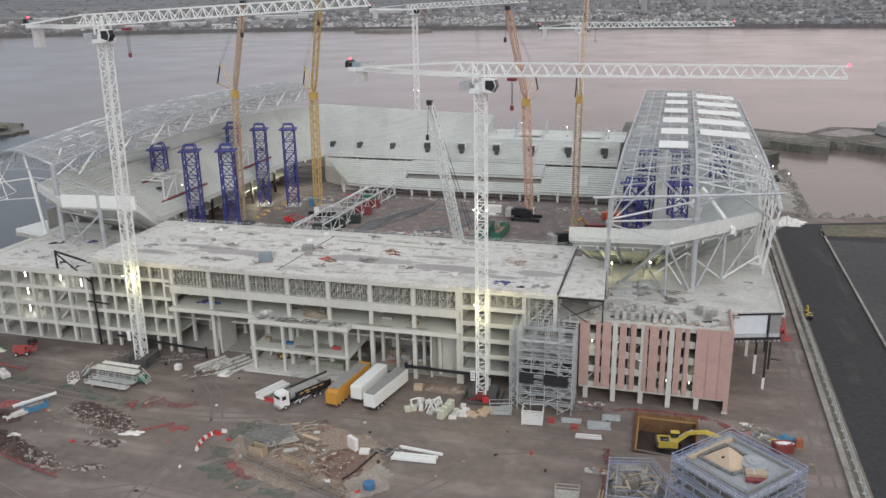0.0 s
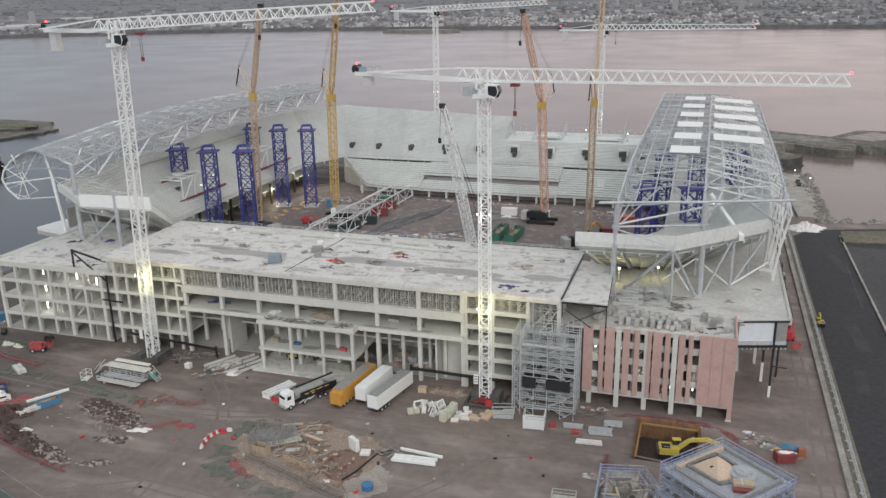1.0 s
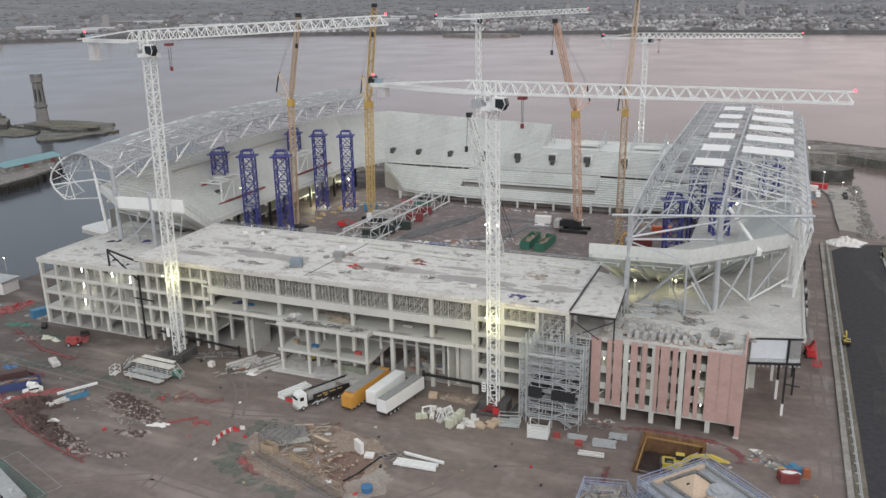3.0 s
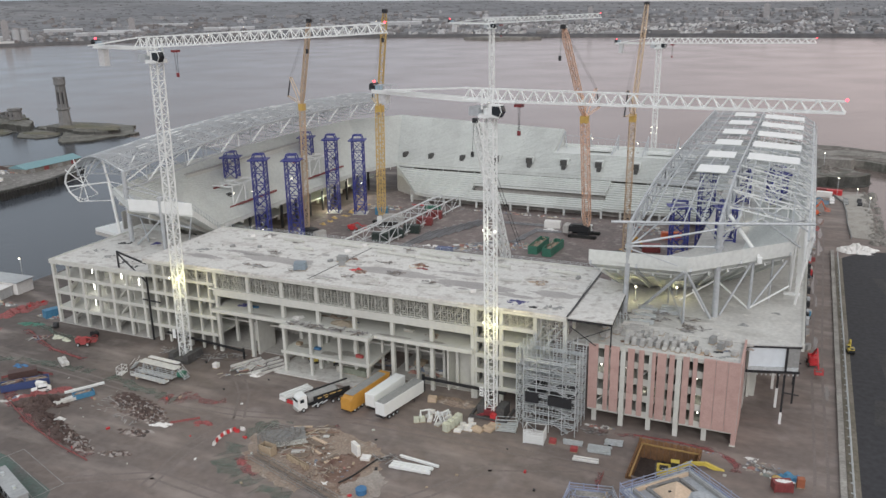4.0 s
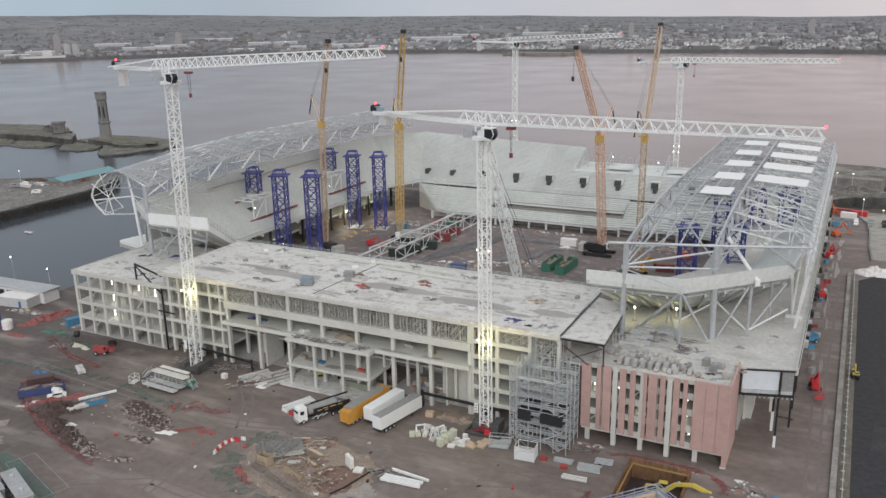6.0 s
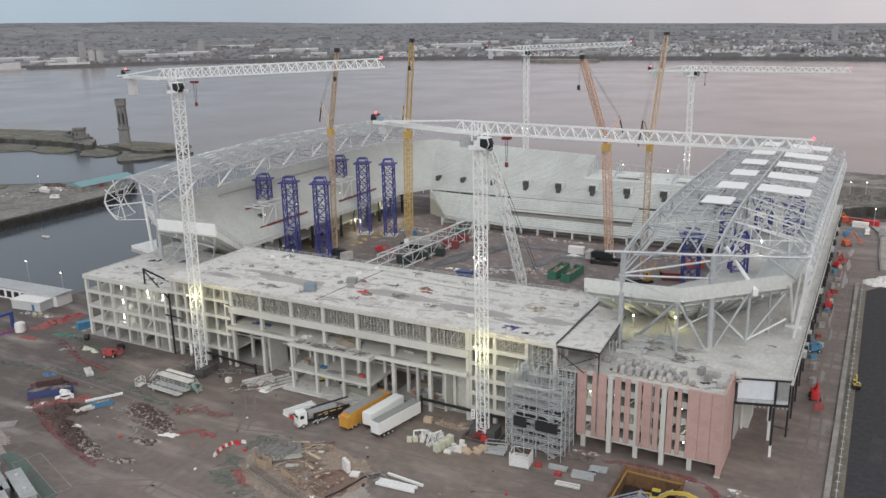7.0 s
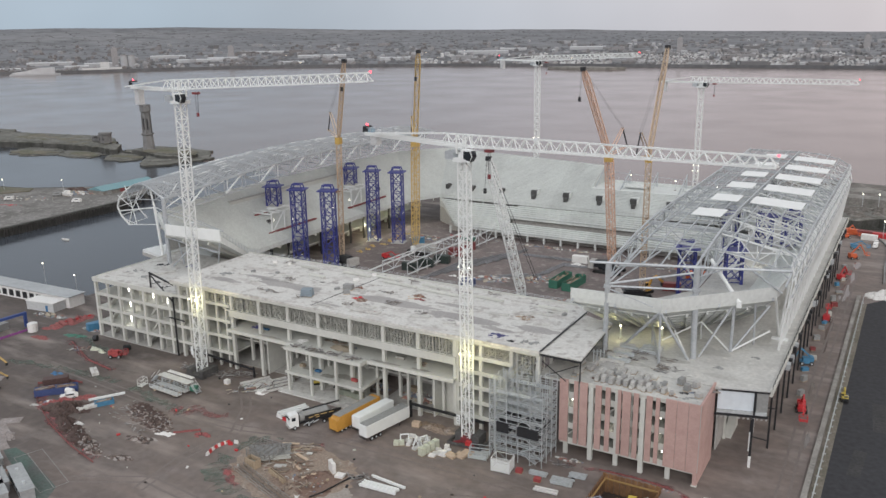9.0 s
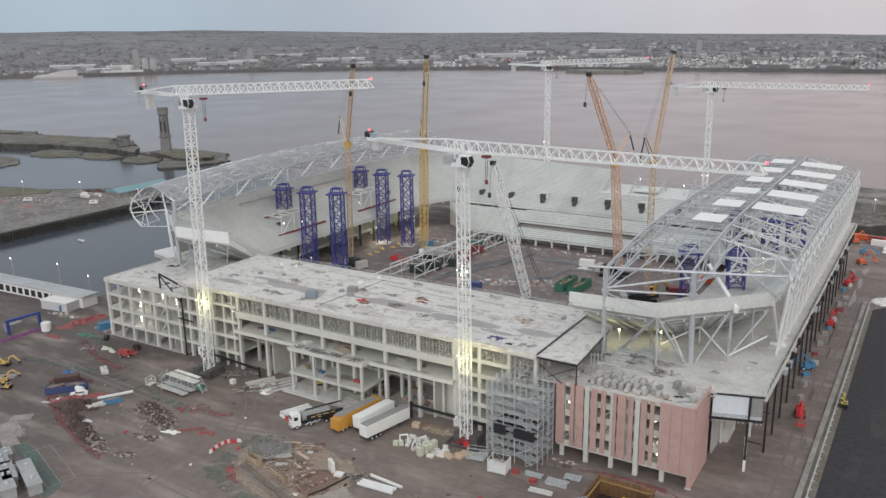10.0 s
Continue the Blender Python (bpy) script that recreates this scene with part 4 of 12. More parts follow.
part("edge_beam", Geo().span(-64.9, -64.5, 151.1, 168, 5.0, 5.7), M_CONC, east)
for x in CB:
    column(x, 151.4, 0, 11.4, 0.66)
    column(x, 158.6, 0, 11.4, 0.55)
part("ground_slab", Geo().span(-90, -64, 149.5, 160, 0, 0.25), M_DECK, east)
# stair core with closely set floors
for zt in (3.6, 7.2, 10.8, 14.4, 18.0):
    slab(-40.2, -26.5, 155.3, 166, zt, 0.4)
    part("edge_beam", Geo().span(-40.2, -26.5, 154.9, 155.3, zt - 0.6, zt + 0.35), M_CONC, east)
for x in (-40.4, -34.5, -27.0, -20.6):
    column(x, 155.5, 0, ROOF - 0.8, 0.8)
    column(x, 162.5, 0, ROOF - 0.8, 0.6)
part("core_wall", Geo().span(-40, -26, 165.6, 166, 0, 21.8), M_CONC, east)
part("core_wall", Geo().span(-26.4, -26.0, 156.5, 166, 0, 21.8), M_CONC, east)
# small roof to the north
part("small_roof_slab", Geo().prism([(-20.1, 154.9), (-10.9, 154.9), (-12.4, 178.5), (-20.9, 182.0)], 21.8, 22.2), M_DECK, east, "dusty slab of the small roof")
part("black_edge_beam", Geo().span(-20.0, -10.9, 154.7, 154.88, 21.55, 21.95), M_BLACK, east, "black steel edge beam")
part("black_edge_beam", Geo().bar((-10.85, 154.9, 21.7), (-12.3, 178.4, 21.7), 0.14, 0.3), M_BLACK, east, "black steel edge beam")
part("landing_slab", Geo().span(-20.6, -15.42, 155.2, 166.55, 16.45, 16.88), M_PODIUM, east, "dusty landing slab under the small roof")
part("landing_wall", Geo().span(-20.5, -12.6, 176.6, 176.9, 17.1, 21.7), M_CONC, east, "pale wall closing the space under the small roof")
part("black_edge_rail", Geo().bar((-20.05, 155.4, 22.3), (-20.7, 178, 22.3), 0.14, 0.2), M_BLACK, east, "black steel rail along the roof joint")
for x, y in ((-11.1, 155.2), (-12.4, 176.0)):
    part("black_post", Geo().span(x - 0.12, x + 0.12, y - 0.12, y + 0.12, 16.9 if y < 160 else 17.1, 21.8), M_BLACK, east, "slim black steel post")
part("black_brace", Geo().bar((-19.5, 154.6, 16.9), (-11.2, 154.6, 21.1), 0.15), M_BLACK, east)
part("black_brace", Geo().bar((-19.5, 154.6, 20.5), (-14, 154.6, 17.0), 0.15), M_BLACK, east)

for k in range(4):
    x = -12.4 + 0.5 * k
    part("stacked_frame", Geo().bar((x, 166.9 + 0.9 * k, 17.1), (x, 166.9 + 0.9 * k, 20.2 - 0.3 * k), 0.22).bar((x, 166.9 + 0.9 * k, 19.6 - 0.3 * k), (x - 3.2, 167.2 + 0.9 * k, 19.4 - 0.3 * k), 0.2), M_GALV, east, "grey scaffold frame beside the roof edge")

M_FLOORSTAIN = material("damp_floor_stain", (0.30, 0.29, 0.26), 0.6, vary=0.15, size=0.8, bump=0.05, second=(0.38, 0.37, 0.34), amount=0.4, edge=0.2)
M_BROWNPILE = material("brown_dry_mortar", (0.33, 0.28, 0.21), 0.9, vary=0.2, size=0.5, bump=0.2, second=(0.27, 0.235, 0.185), amount=0.5)
rnd = random.Random(61)
for k, (x, y, z, rx, ry) in enumerate(((-79, 152.3, 12.0, 4.0, 0.8), (-72, 154.8, 5.6, 3.6, 1.6), (-76.5, 153.2, 5.6, 2.4, 1.2), (-84, 155, 5.6, 2.0, 1.2), (-60, 154.6, 12.0, 5.0, 0.6), (-96, 154.6, 12.0, 4.0, 0.6), (-50, 155.0, 12.0, 3.0, 0.7))):
    pts = [(x + rx * (0.7 + 0.4 * rnd.random()) * math.cos(6.28318 * i / 16), y + ry * (0.7 + 0.4 * rnd.random()) * math.sin(6.28318 * i / 16)) for i in range(16)]
    part("floor_stain", Geo().prism(pts, z + 0.002, z + 0.012), M_FLOORSTAIN, east, "damp stain on the open floor")
mp = solid("mortar_heap", Geo().blob(-74.5, 156.6, 12.0, 3.4, 1.6, 1.1, seed=5, n=12), M_BROWNPILE, "low brown pile on the open upper floor", "pile")
# loads and machines standing under the concrete floors
for k, (x, y, z, L, W, H, mt, lb) in enumerate(((-72.5, 155.6, 0.25, 4.0, 1.6, 1.5, M_GREENPALE, "green-grey crate"), (-69.0, 155.2, 0.25, 2.6, 1.6, 1.6, M_GREENPALE, "green-grey crate"), (-75.2, 156.0, 0.25, 2.0, 1.4, 1.3, M_PROP, "grey crate"),
                                                 (-80.2, 154.0, 5.6, 1.6, 1.0, 0.6, M_BLUEPLASTIC, "blue sheeted load"), (-68.6, 153.6, 5.6, 1.8, 0.6, 0.8, M_CONTREDX, "red barrier stack"), (-86.0, 155.0, 5.6, 1.4, 1.0, 0.7, M_TIMBER, "timber bundle"),
                                                 (-101, 158, 12.0, 3.0, 0.8, 0.4, M_BLUEPLASTIC, "blue tool crate"), (-58, 158.5, 12.0, 2.4, 1.0, 0.6, M_PROP, "grey frame stack"), (-55.6, 163.5, 0.12, 2.2, 1.6, 1.4, M_PROP, "grey crate"), (-51.0, 165, 0.12, 2.0, 1.4, 1.0, M_PROP, "grey crate"),
                                                 (-58.8, 166, 0.12, 3.0, 1.6, 1.2, M_TIMBER, "timber bundle"))):
    cr_ = thing("crate", (x, y, z), lb + " standing on the open concrete floor", "crate", "loads on the open floors")
    part("body", Geo().box(x, y, z + H / 2 + 0.1, L, W, H - 0.1, 8 * (rnd.random() - 0.5)), mt, cr_)
    part("skid", Geo().box(x, y, z + 0.06, L * 0.9, W * 0.9, 0.1), M_TIMBER, cr_)

# black temporary steel at the junction of the two roofs
tmp = thing("temporary_steel", (-132, 155, 0), "black temporary steel frame beside the concrete bays", "steel frame")
for x, z0, z1 in ((-131.4, 0, 17.5),):
    part("post", Geo().span(x - 0.17, x + 0.17, 154.3, 154.65, z0, z1), M_BLACK, tmp)
part("beam", Geo().bar((-142.5, 156.5, 22.6), (-131.4, 154.9, 21.0), 0.4), M_BLACK, tmp)
part("brace", Geo().bar((-142.5, 156.5, 22.2), (-131.6, 154.6, 16.0), 0.28), M_BLACK, tmp)
part("post", Geo().bar((-142.5, 156.5, 18.2), (-142.5, 156.5, 22.8), 0.35), M_BLACK, tmp)
part("beam", Geo().bar((-133.4, 154.4, 11.2), (-127.5, 154.4, 11.0), 0.3), M_BLACK, tmp)
part("lintel", Geo().bar((-126, 154.0, 3.2), (-101.5, 153.2, 2.2), 0.45), M_BLACK, tmp, "long black pipe along the ground floor")
part("lintel", Geo().bar((-52.5, 153.8, 3.4), (-33, 154.0, 3.0), 0.5), M_BLACK, tmp, "long black pipe along the ground floor")
part("post", Geo().bar((-52.5, 153.8, 0), (-52.5, 153.8, 4.2), 0.5), M_BLACK, tmp)
part("post", Geo().bar((-101.5, 153.2, 0), (-101.5, 153.2, 3.0), 0.4), M_BLACK, tmp)

# props under the roof slab
def prop_bay(x0, x1, z0, z1, y0, y1, name="falsework", nx=None):
    fw = thing(name, ((x0 + x1) / 2, y0, z0), "dense grey steel props and braces under the roof slab", "falsework", "props under the roof")
    nx = nx or max(2, int((x1 - x0) / 1.7))
    zm = (z0 + z1) / 2
    for j in range(3):
        y = y0 + (y1 - y0) * j * 0.6
        for i in range(nx + 1):
            x = x0 + (x1 - x0) * i / nx
            part("prop", Geo().bar((x, y, z0), (x, y, z1), 0.15), M_PROP, fw)
        for i in range(nx):
            xa, xb = x0 + (x1 - x0) * i / nx, x0 + (x1 - x0) * (i + 1) / nx
            if (i + j) % 3 != 2:
                for za, zb in ((z0 + 0.3, zm), (zm, z1 - 0.3)):
                    part("cross_brace", Geo().bar((xa, y, za), (xb, y, zb), 0.09), M_PROP, fw)
                    part("cross_brace", Geo().bar((xb, y, za), (xa, y, zb), 0.09), M_PROP, fw)
        for zz in (0.06, 0.5, 0.94):
            part("ledger", Geo().bar((x0, y - 0.1, z0 + (z1 - z0) * zz), (x1, y - 0.1, z0 + (z1 - z0) * zz), 0.13), M_PROP, fw)


for a, b in zip(XS[2:], XS[3:]):
    prop_bay(a + 0.55, b - 0.55, 16.9, ROOF - 0.55, 155.2, 157.4)
prop_bay(-131.5, -120.2, 18.2, ROOF - 0.55, 155.9, 158)
prop_bay(-119, -110.2, 18.2, ROOF - 0.55, 155.9, 158)
prop_bay(-40, -27.5, 18.0, ROOF - 0.55, 155.9, 158, nx=7)
prop_bay(-26.5, -21, 16.0, ROOF - 0.55, 156.2, 159)

# ---- brick clad block ----
BX0, BX1, BY, BZ0, BZ1 = -15.4, 14.0, 155.0, 3.0, 17.4
bb = thing("brick_clad_block", (-0.7, 158, 0), "concrete frame faced with tall red brick panels", "building")
for zt in (3.2, 6.8, 10.4, 13.9):
    part("floor_slab", Geo().span(BX0, BX1 - 0.4, BY + 0.5, 166.5, zt - 0.4, zt), M_CONC, bb)
    part("edge_beam", Geo().span(BX0, BX1 - 0.4, BY + 0.42, BY + 0.62, zt - 0.9, zt + 0.55), M_CONC, bb)
part("roof_slab", Geo().span(BX0, BX1 - 0.3, BY + 0.4, 166.5, 16.5, 16.9), M_PODIUM, bb, "grey concrete roof deck with snow-like dust")
part("parapet_beam", Geo().span(BX0, BX1, BY + 0.3, BY + 0.6, 16.4, 17.3), M_CONC, bb)
part("back_wall", Geo().span(BX0, BX1 - 0.5, 162.4, 162.7, 0, 16.4), M_CONC, bb)
for x in (-11.6, -5.6, -0.2, 5.2):
    part("cross_wall", Geo().span(x - 0.25, x + 0.25, BY + 1.4, 162.4, 3.2, 16.4), M_CONC, bb)
for k, (x, z) in enumerate(((-13, 3.2), (-7, 6.8), (-4, 10.4), (1, 3.2), (4, 6.8), (-10, 13.9), (3, 13.9), (-1.5, 10.4))):
    part("stair_flight", Geo().bar((x - 1.4, BY + 2.2, z + 0.2), (x + 1.4, BY + 2.2, z + 3.0), 1.1, 0.3), M_CONC, bb)
for x in (-14.0, -8.4, -2.9, 2.5, 8.0):
    fore = 0.3 if x in (-8.4, 2.5) else -0.12
    part("column", Geo().span(x - 0.48, x + 0.48, BY - fore, BY + 0.6, 0, 16.6), M_CONC, bb)
    part("column", Geo().span(x - 0.35, x + 0.35, 161, 161.7, 0, 16.5), M_CONC, bb)
# brick strips: x from, x to
STRIPS = ((-15.4, -13.5), (-12.2, -11.3), (-10.9, -9.2), (-7.5, -6.2), (-5.3, -4.3), (-2.7, -2.0), (-1.7, 0.0), (0.6, 1.6), (3.2, 4.4), (5.1, 5.9))
for a, b in STRIPS:
    zt = BZ1 - 0.1 * random.random()
    for z0, z1 in ((BZ0, 7.7), (7.73, 12.5), (12.53, zt)):
        part("brick_panel", Geo().span(a, b, BY - 0.22, BY + 0.12, z0, z1), M_BRICK, bb)
x = 7.1
while x < 13.8:
    w = min(2.2, 13.95 - x)
    part("brick_panel", Geo().span(x, x + w, BY - 0.26, BY + 0.2, BZ0 - 0.1, 17.6), M_BRICK, bb)
    if x + w < 13.9:
        part("shadow_joint", Geo().span(x + w, x + w + 0.08, BY - 0.12, BY + 0.2, BZ0 - 0.1, 17.5), M_DARKCONC, bb)
    x += 2.28
y = BY + 0.2
while y < 166:
    part("brick_panel", Geo().span(13.6, 14.0, y, y + 2.4, 0.3, 17.6), M_BRICK, bb)
    part("shadow_joint", Geo().span(13.6, 13.96, y + 2.4, y + 2.47, 0.3, 17.5), M_BRICK, bb)
    y += 2.47
part("corner_pier", Geo().span(13.1, 13.97, BY - 0.24, BY + 0.19, 0.3, 2.9), M_BRICK, bb)
part("corner_plinth", Geo().span(12.9, 14.02, BY - 0.3, BY + 0.4, 0, 0.3), M_CONC, bb)
for x, z in ((5.8, 8.4), (5.8, 11.8), (6.4, 4.4), (-13.1, 11.6), (2.0, 4.4), (-3.4, 8.4), (-8.0, 11.8)):
    part("batten_light", Geo().box(x, BY + 1.6, z + 1.2, 0.18, 0.18, 1.5), M_TUBELIGHT, bb, "lit tube light inside the frame")
for x, z in ((-154.0, 11.3), (-143.5, 15.6), (-154, 15.9), (-154.3, 6.6), (-137.6, 14.6)):
    part("batten_light", Geo().box(x + 0.5, 157.4, z, 0.2, 0.2, 1.9), M_TUBELIGHT, east, "lit tube light inside the frame")

# white panelled end of the podium and its black column
POD = 17.1
pod = thing("podium_deck", (3, 240, 0), "broad grey concrete podium deck with dust and clutter", "building")
part("deck", Geo().prism([(-20, 166.6), (14, 166.6), (14.02, 166.2), (24.2, 169.2), (24.6, 345), (-4, 345), (-4.4, 230), (-20, 205)], POD - 0.5, POD), M_PODIUM, pod)
part("edge_beam", Geo().span(24.1, 24.7, 169.6, 345, POD - 1.4, POD + 0.15), M_CONC, pod)


def end_y(x, d=0.0):
    """The podium's near end runs slightly askew."""
    return 166.3 + (x - 14.0) * 0.29 + d


M_PANELBLUE = material("filmed_wall_panel", (0.66, 0.72, 0.76), 0.35, vary=0.05, size=2.0, bump=0.0)


def end_wall(x0, x1, z0, z1, d0, d1):
    return Geo().prism([(x0, end_y(x0, d0)), (x1, end_y(x1, d0)), (x1, end_y(x1, d1)), (x0, end_y(x0, d1))], z0, z1)


part("white_panel", end_wall(14.6, 21.4, 12.2, 16.3, 0.3, 0.5), M_PANELBLUE, pod, "pale blue-white film-covered wall panel")
part("white_panel", end_wall(21.9, 24.0, 12.2, 16.3, 0.3, 0.5), M_ROOFGREY, pod, "grey wall panel not yet faced in white")
part("glass_band", end_wall(14.6, 24.0, 11.45, 12.15, 0.05, 0.4), M_GALV, pod, "pale grey metal band below the white panel")
part("bottom_beam", end_wall(14.2, 24.3, 10.95, 11.35, -0.1, 0.6), M_BLACK, pod, "black steel beam")
part("top_beam", end_wall(14.2, 24.3, 16.45, 16.85, -0.1, 0.5), M_BLACK, pod, "black steel beam")
for k in range(12):
    xx = 14.6 + 0.84 * k
    part("clamp", end_wall(xx, xx + 0.3, 16.92, 17.2, -0.25, 0.1), M_BARE, pod, "pale clamp along the beam")
    part("clamp", end_wall(xx, xx + 0.3, 10.55, 10.78, -0.25, 0.1), M_BARE, pod, "pale clamp along the beam")
part("black_post", end_wall(21.45, 21.85, 11.4, 16.4, -0.05, 0.5), M_BLACK, pod)
part("post", Geo().bar((21.6, 167.8, 0), (21.6, 167.8, 2.6), 0.5), M_WHITE, pod, "white foot of a black steel column")
part("post", Geo().bar((21.6, 167.8, 2.6), (21.6, 168.2, 10.8), 0.42), M_BLACK, pod)
part("outrigger", Geo().bar((21.6, 167.9, 7.0), (24.6, 168.4, 6.6), 0.2), M_BLACK, pod, "black steel outrigger")
part("outrigger", Geo().bar((20.2, 176, 10.2), (24.6, 176.4, 10.2), 0.2), M_BLACK, pod, "black steel outrigger")
part("post", Geo().bar((20.4, 175, 0), (20.4, 175, 4.5), 0.55), M_WHITE, pod, "white foot of a black steel column")
part("post", Geo().bar((20.4, 175, 4.5), (20.4, 175, 15.8), 0.45), M_BLACK, pod)
part("post", Geo().bar((19.4, 184, 0), (19.4, 184, 5.5), 0.6), M_CONTPALE, pod, "white foot of a black steel column")
part("post", Geo().bar((19.4, 184, 5.5), (19.4, 184, 15.8), 0.45), M_BLACK, pod)
for y in [178 + 9.5 * k for k in range(17)]:
    part("post", Geo().bar((23.6, y, 0), (23.6, y, POD - 0.6), 0.4), M_BLACK, pod, "dark steel column")
    part("post", Geo().bar((14.5, y, 0), (14.5, y, POD - 0.6), 0.5), M_CONC, pod)
part("inner_wall", Geo().span(13.6, 14.0, 172, 345, 0, POD - 0.6), M_DARKCONC, pod)
part("slope_ramp", Geo().add([(14.2, 178.6, 0), (15.9, 178.6, 0), (15.9, 186, 4), (14.2, 186, 4), (14.2, 186, 0), (15.9, 186, 0)],
                             [(0, 1, 2, 3), (0, 3, 4), (1, 5, 2), (3, 2, 5, 4), (0, 4, 5, 1)]), M_CONC, pod)
for k in range(16):
    part("soffit_beam", Geo().span(14.0, 24.0, 176 + 10 * k, 176.5 + 10 * k, POD - 1.4, POD - 0.55), M_CONC, pod)

# scaffold stair tower in front of the core
def scaffold(name, x0, x1, y0, y1, z1, nx, ny, dz, mat, label, group="", z0=0.0, boards=None, brace=True):
    sc = thing(name, ((x0 + x1) / 2, (y0 + y1) / 2, z0), label, "scaffold", group)
    xs = [x0 + (x1 - x0) * i / nx for i in range(nx + 1)]
    ys = [y0 + (y1 - y0) * i / ny for i in range(ny + 1)]
    for x in xs:
        for y in ys:
            if x in (xs[0], xs[-1]) or y in (ys[0], ys[-1]) or nx < 5:
                part("standard", Geo().bar((x, y, z0), (x, y, z1 + 1.0), 0.14), mat, sc)
    z, lvl = z0 + dz, 0
    while z <= z1 + 0.01:
        for y in ys:
            for h in (0, 0.5, 1.0):
                if y in (ys[0], ys[-1]):
                    part("ledger", Geo().bar((x0, y, z + h), (x1, y, z + h), 0.1), mat, sc)
        for x in xs:
            for h in (0, 0.5, 1.0):
                if x in (xs[0], xs[-1]) or h == 0:
                    part("transom", Geo().bar((x, y0, z + h), (x, y1, z + h), 0.1), mat, sc)
        if boards:
            part("board_run", Geo().span(x0 + 0.1, x1 - 0.1, y0 + 0.1, y0 + 1.4, z - 0.12, z - 0.04), boards, sc)
            part("board_run", Geo().span(x0 + 0.1, x1 - 0.1, y1 - 1.4, y1 - 0.1, z - 0.12, z - 0.04), boards, sc)
        if brace:
            ends = []
            xa, xb = (xs[0], xs[1]) if lvl % 2 else (xs[1], xs[0])
            ends.append(((xa, y0, z - dz), (xb, y0, z)))
            xa, xb = (xs[-1], xs[-2]) if lvl % 2 else (xs[-2], xs[-1])
            ends.append(((xa, y0, z - dz), (xb, y0, z)))
            ends.append(((x1, ys[0] if lvl % 2 else ys[1], z - dz), (x1, ys[1] if lvl % 2 else ys[0], z)))
            ends.append(((x0, ys[0] if lvl % 2 else ys[1], z - dz), (x0, ys[1] if lvl % 2 else ys[0], z)))
            for p, q in ends:
                part("brace", Geo().bar(p, q, 0.1), mat, sc)
        z += dz
        lvl += 1
    return sc


st = scaffold("scaffold_stair_tower", -26.6, -15.8, 146.6, 154.4, 17.0, 4, 3, 1.9, M_GALV, "tall grey scaffold stair tower against the concrete core", boards=M_GALV)
for k in range(8):
    z = 0.2 + 1.95 * k
    a, b = (-21.0, -17.4) if k % 2 else (-17.4, -21.0)
    part("stair_flight", Geo().bar((a, 147.6, z), (b, 147.6, z + 1.95), 1.0, 0.18), M_GALV, st)
part("black_hoist_deck", Geo().span(-21.4, -16.6, 146.4, 153, 6.2, 8.3), M_BLACK, st, "black landing box in the scaffold")
part("black_hoist_deck", Geo().span(-26.2, -23.4, 146.4, 153, 6.2, 8.5), M_BLACK, st, "black landing box in the scaffold")
for a, b in (((-25.5, 149, 17.5), (-22.0, 155, 20.2)), ((-23.0, 149, 17.5), (-20.6, 155, 20.2)), ((-26.6, 148.6, 16.5), (-25.0, 155, 19.6))):
    part("tie", Geo().bar(a, b, 0.13), M_GALV, st)
# open tubes rising above the last lift
rnd = random.Random(61)
for k in range(14):
    x, y = -26.4 + 10.4 * rnd.random(), 147.0 + 7.2 * rnd.random()
    part("tube_end", Geo().bar((x, y, 16.8), (x, y, 18.2 + 1.8 * rnd.random()), 0.1), M_GALV, st)
    part("tube_end", Geo().bar((x, y, 18.0), (x + 2.0, y + 0.4, 18.0 + 0.4 * rnd.random()), 0.09), M_GALV, st)
scaffold("mast_climber_scaffold", -28.4, -26.9, 147.5, 154.3, 16.5, 1, 3, 2.0, M_GALV, "narrow grey scaffold bay beside the stair tower")

# ---- seating bowl ----
def lerp(a, b, t):
    return tuple(x + (y - x) * t for x, y in zip(a, b))


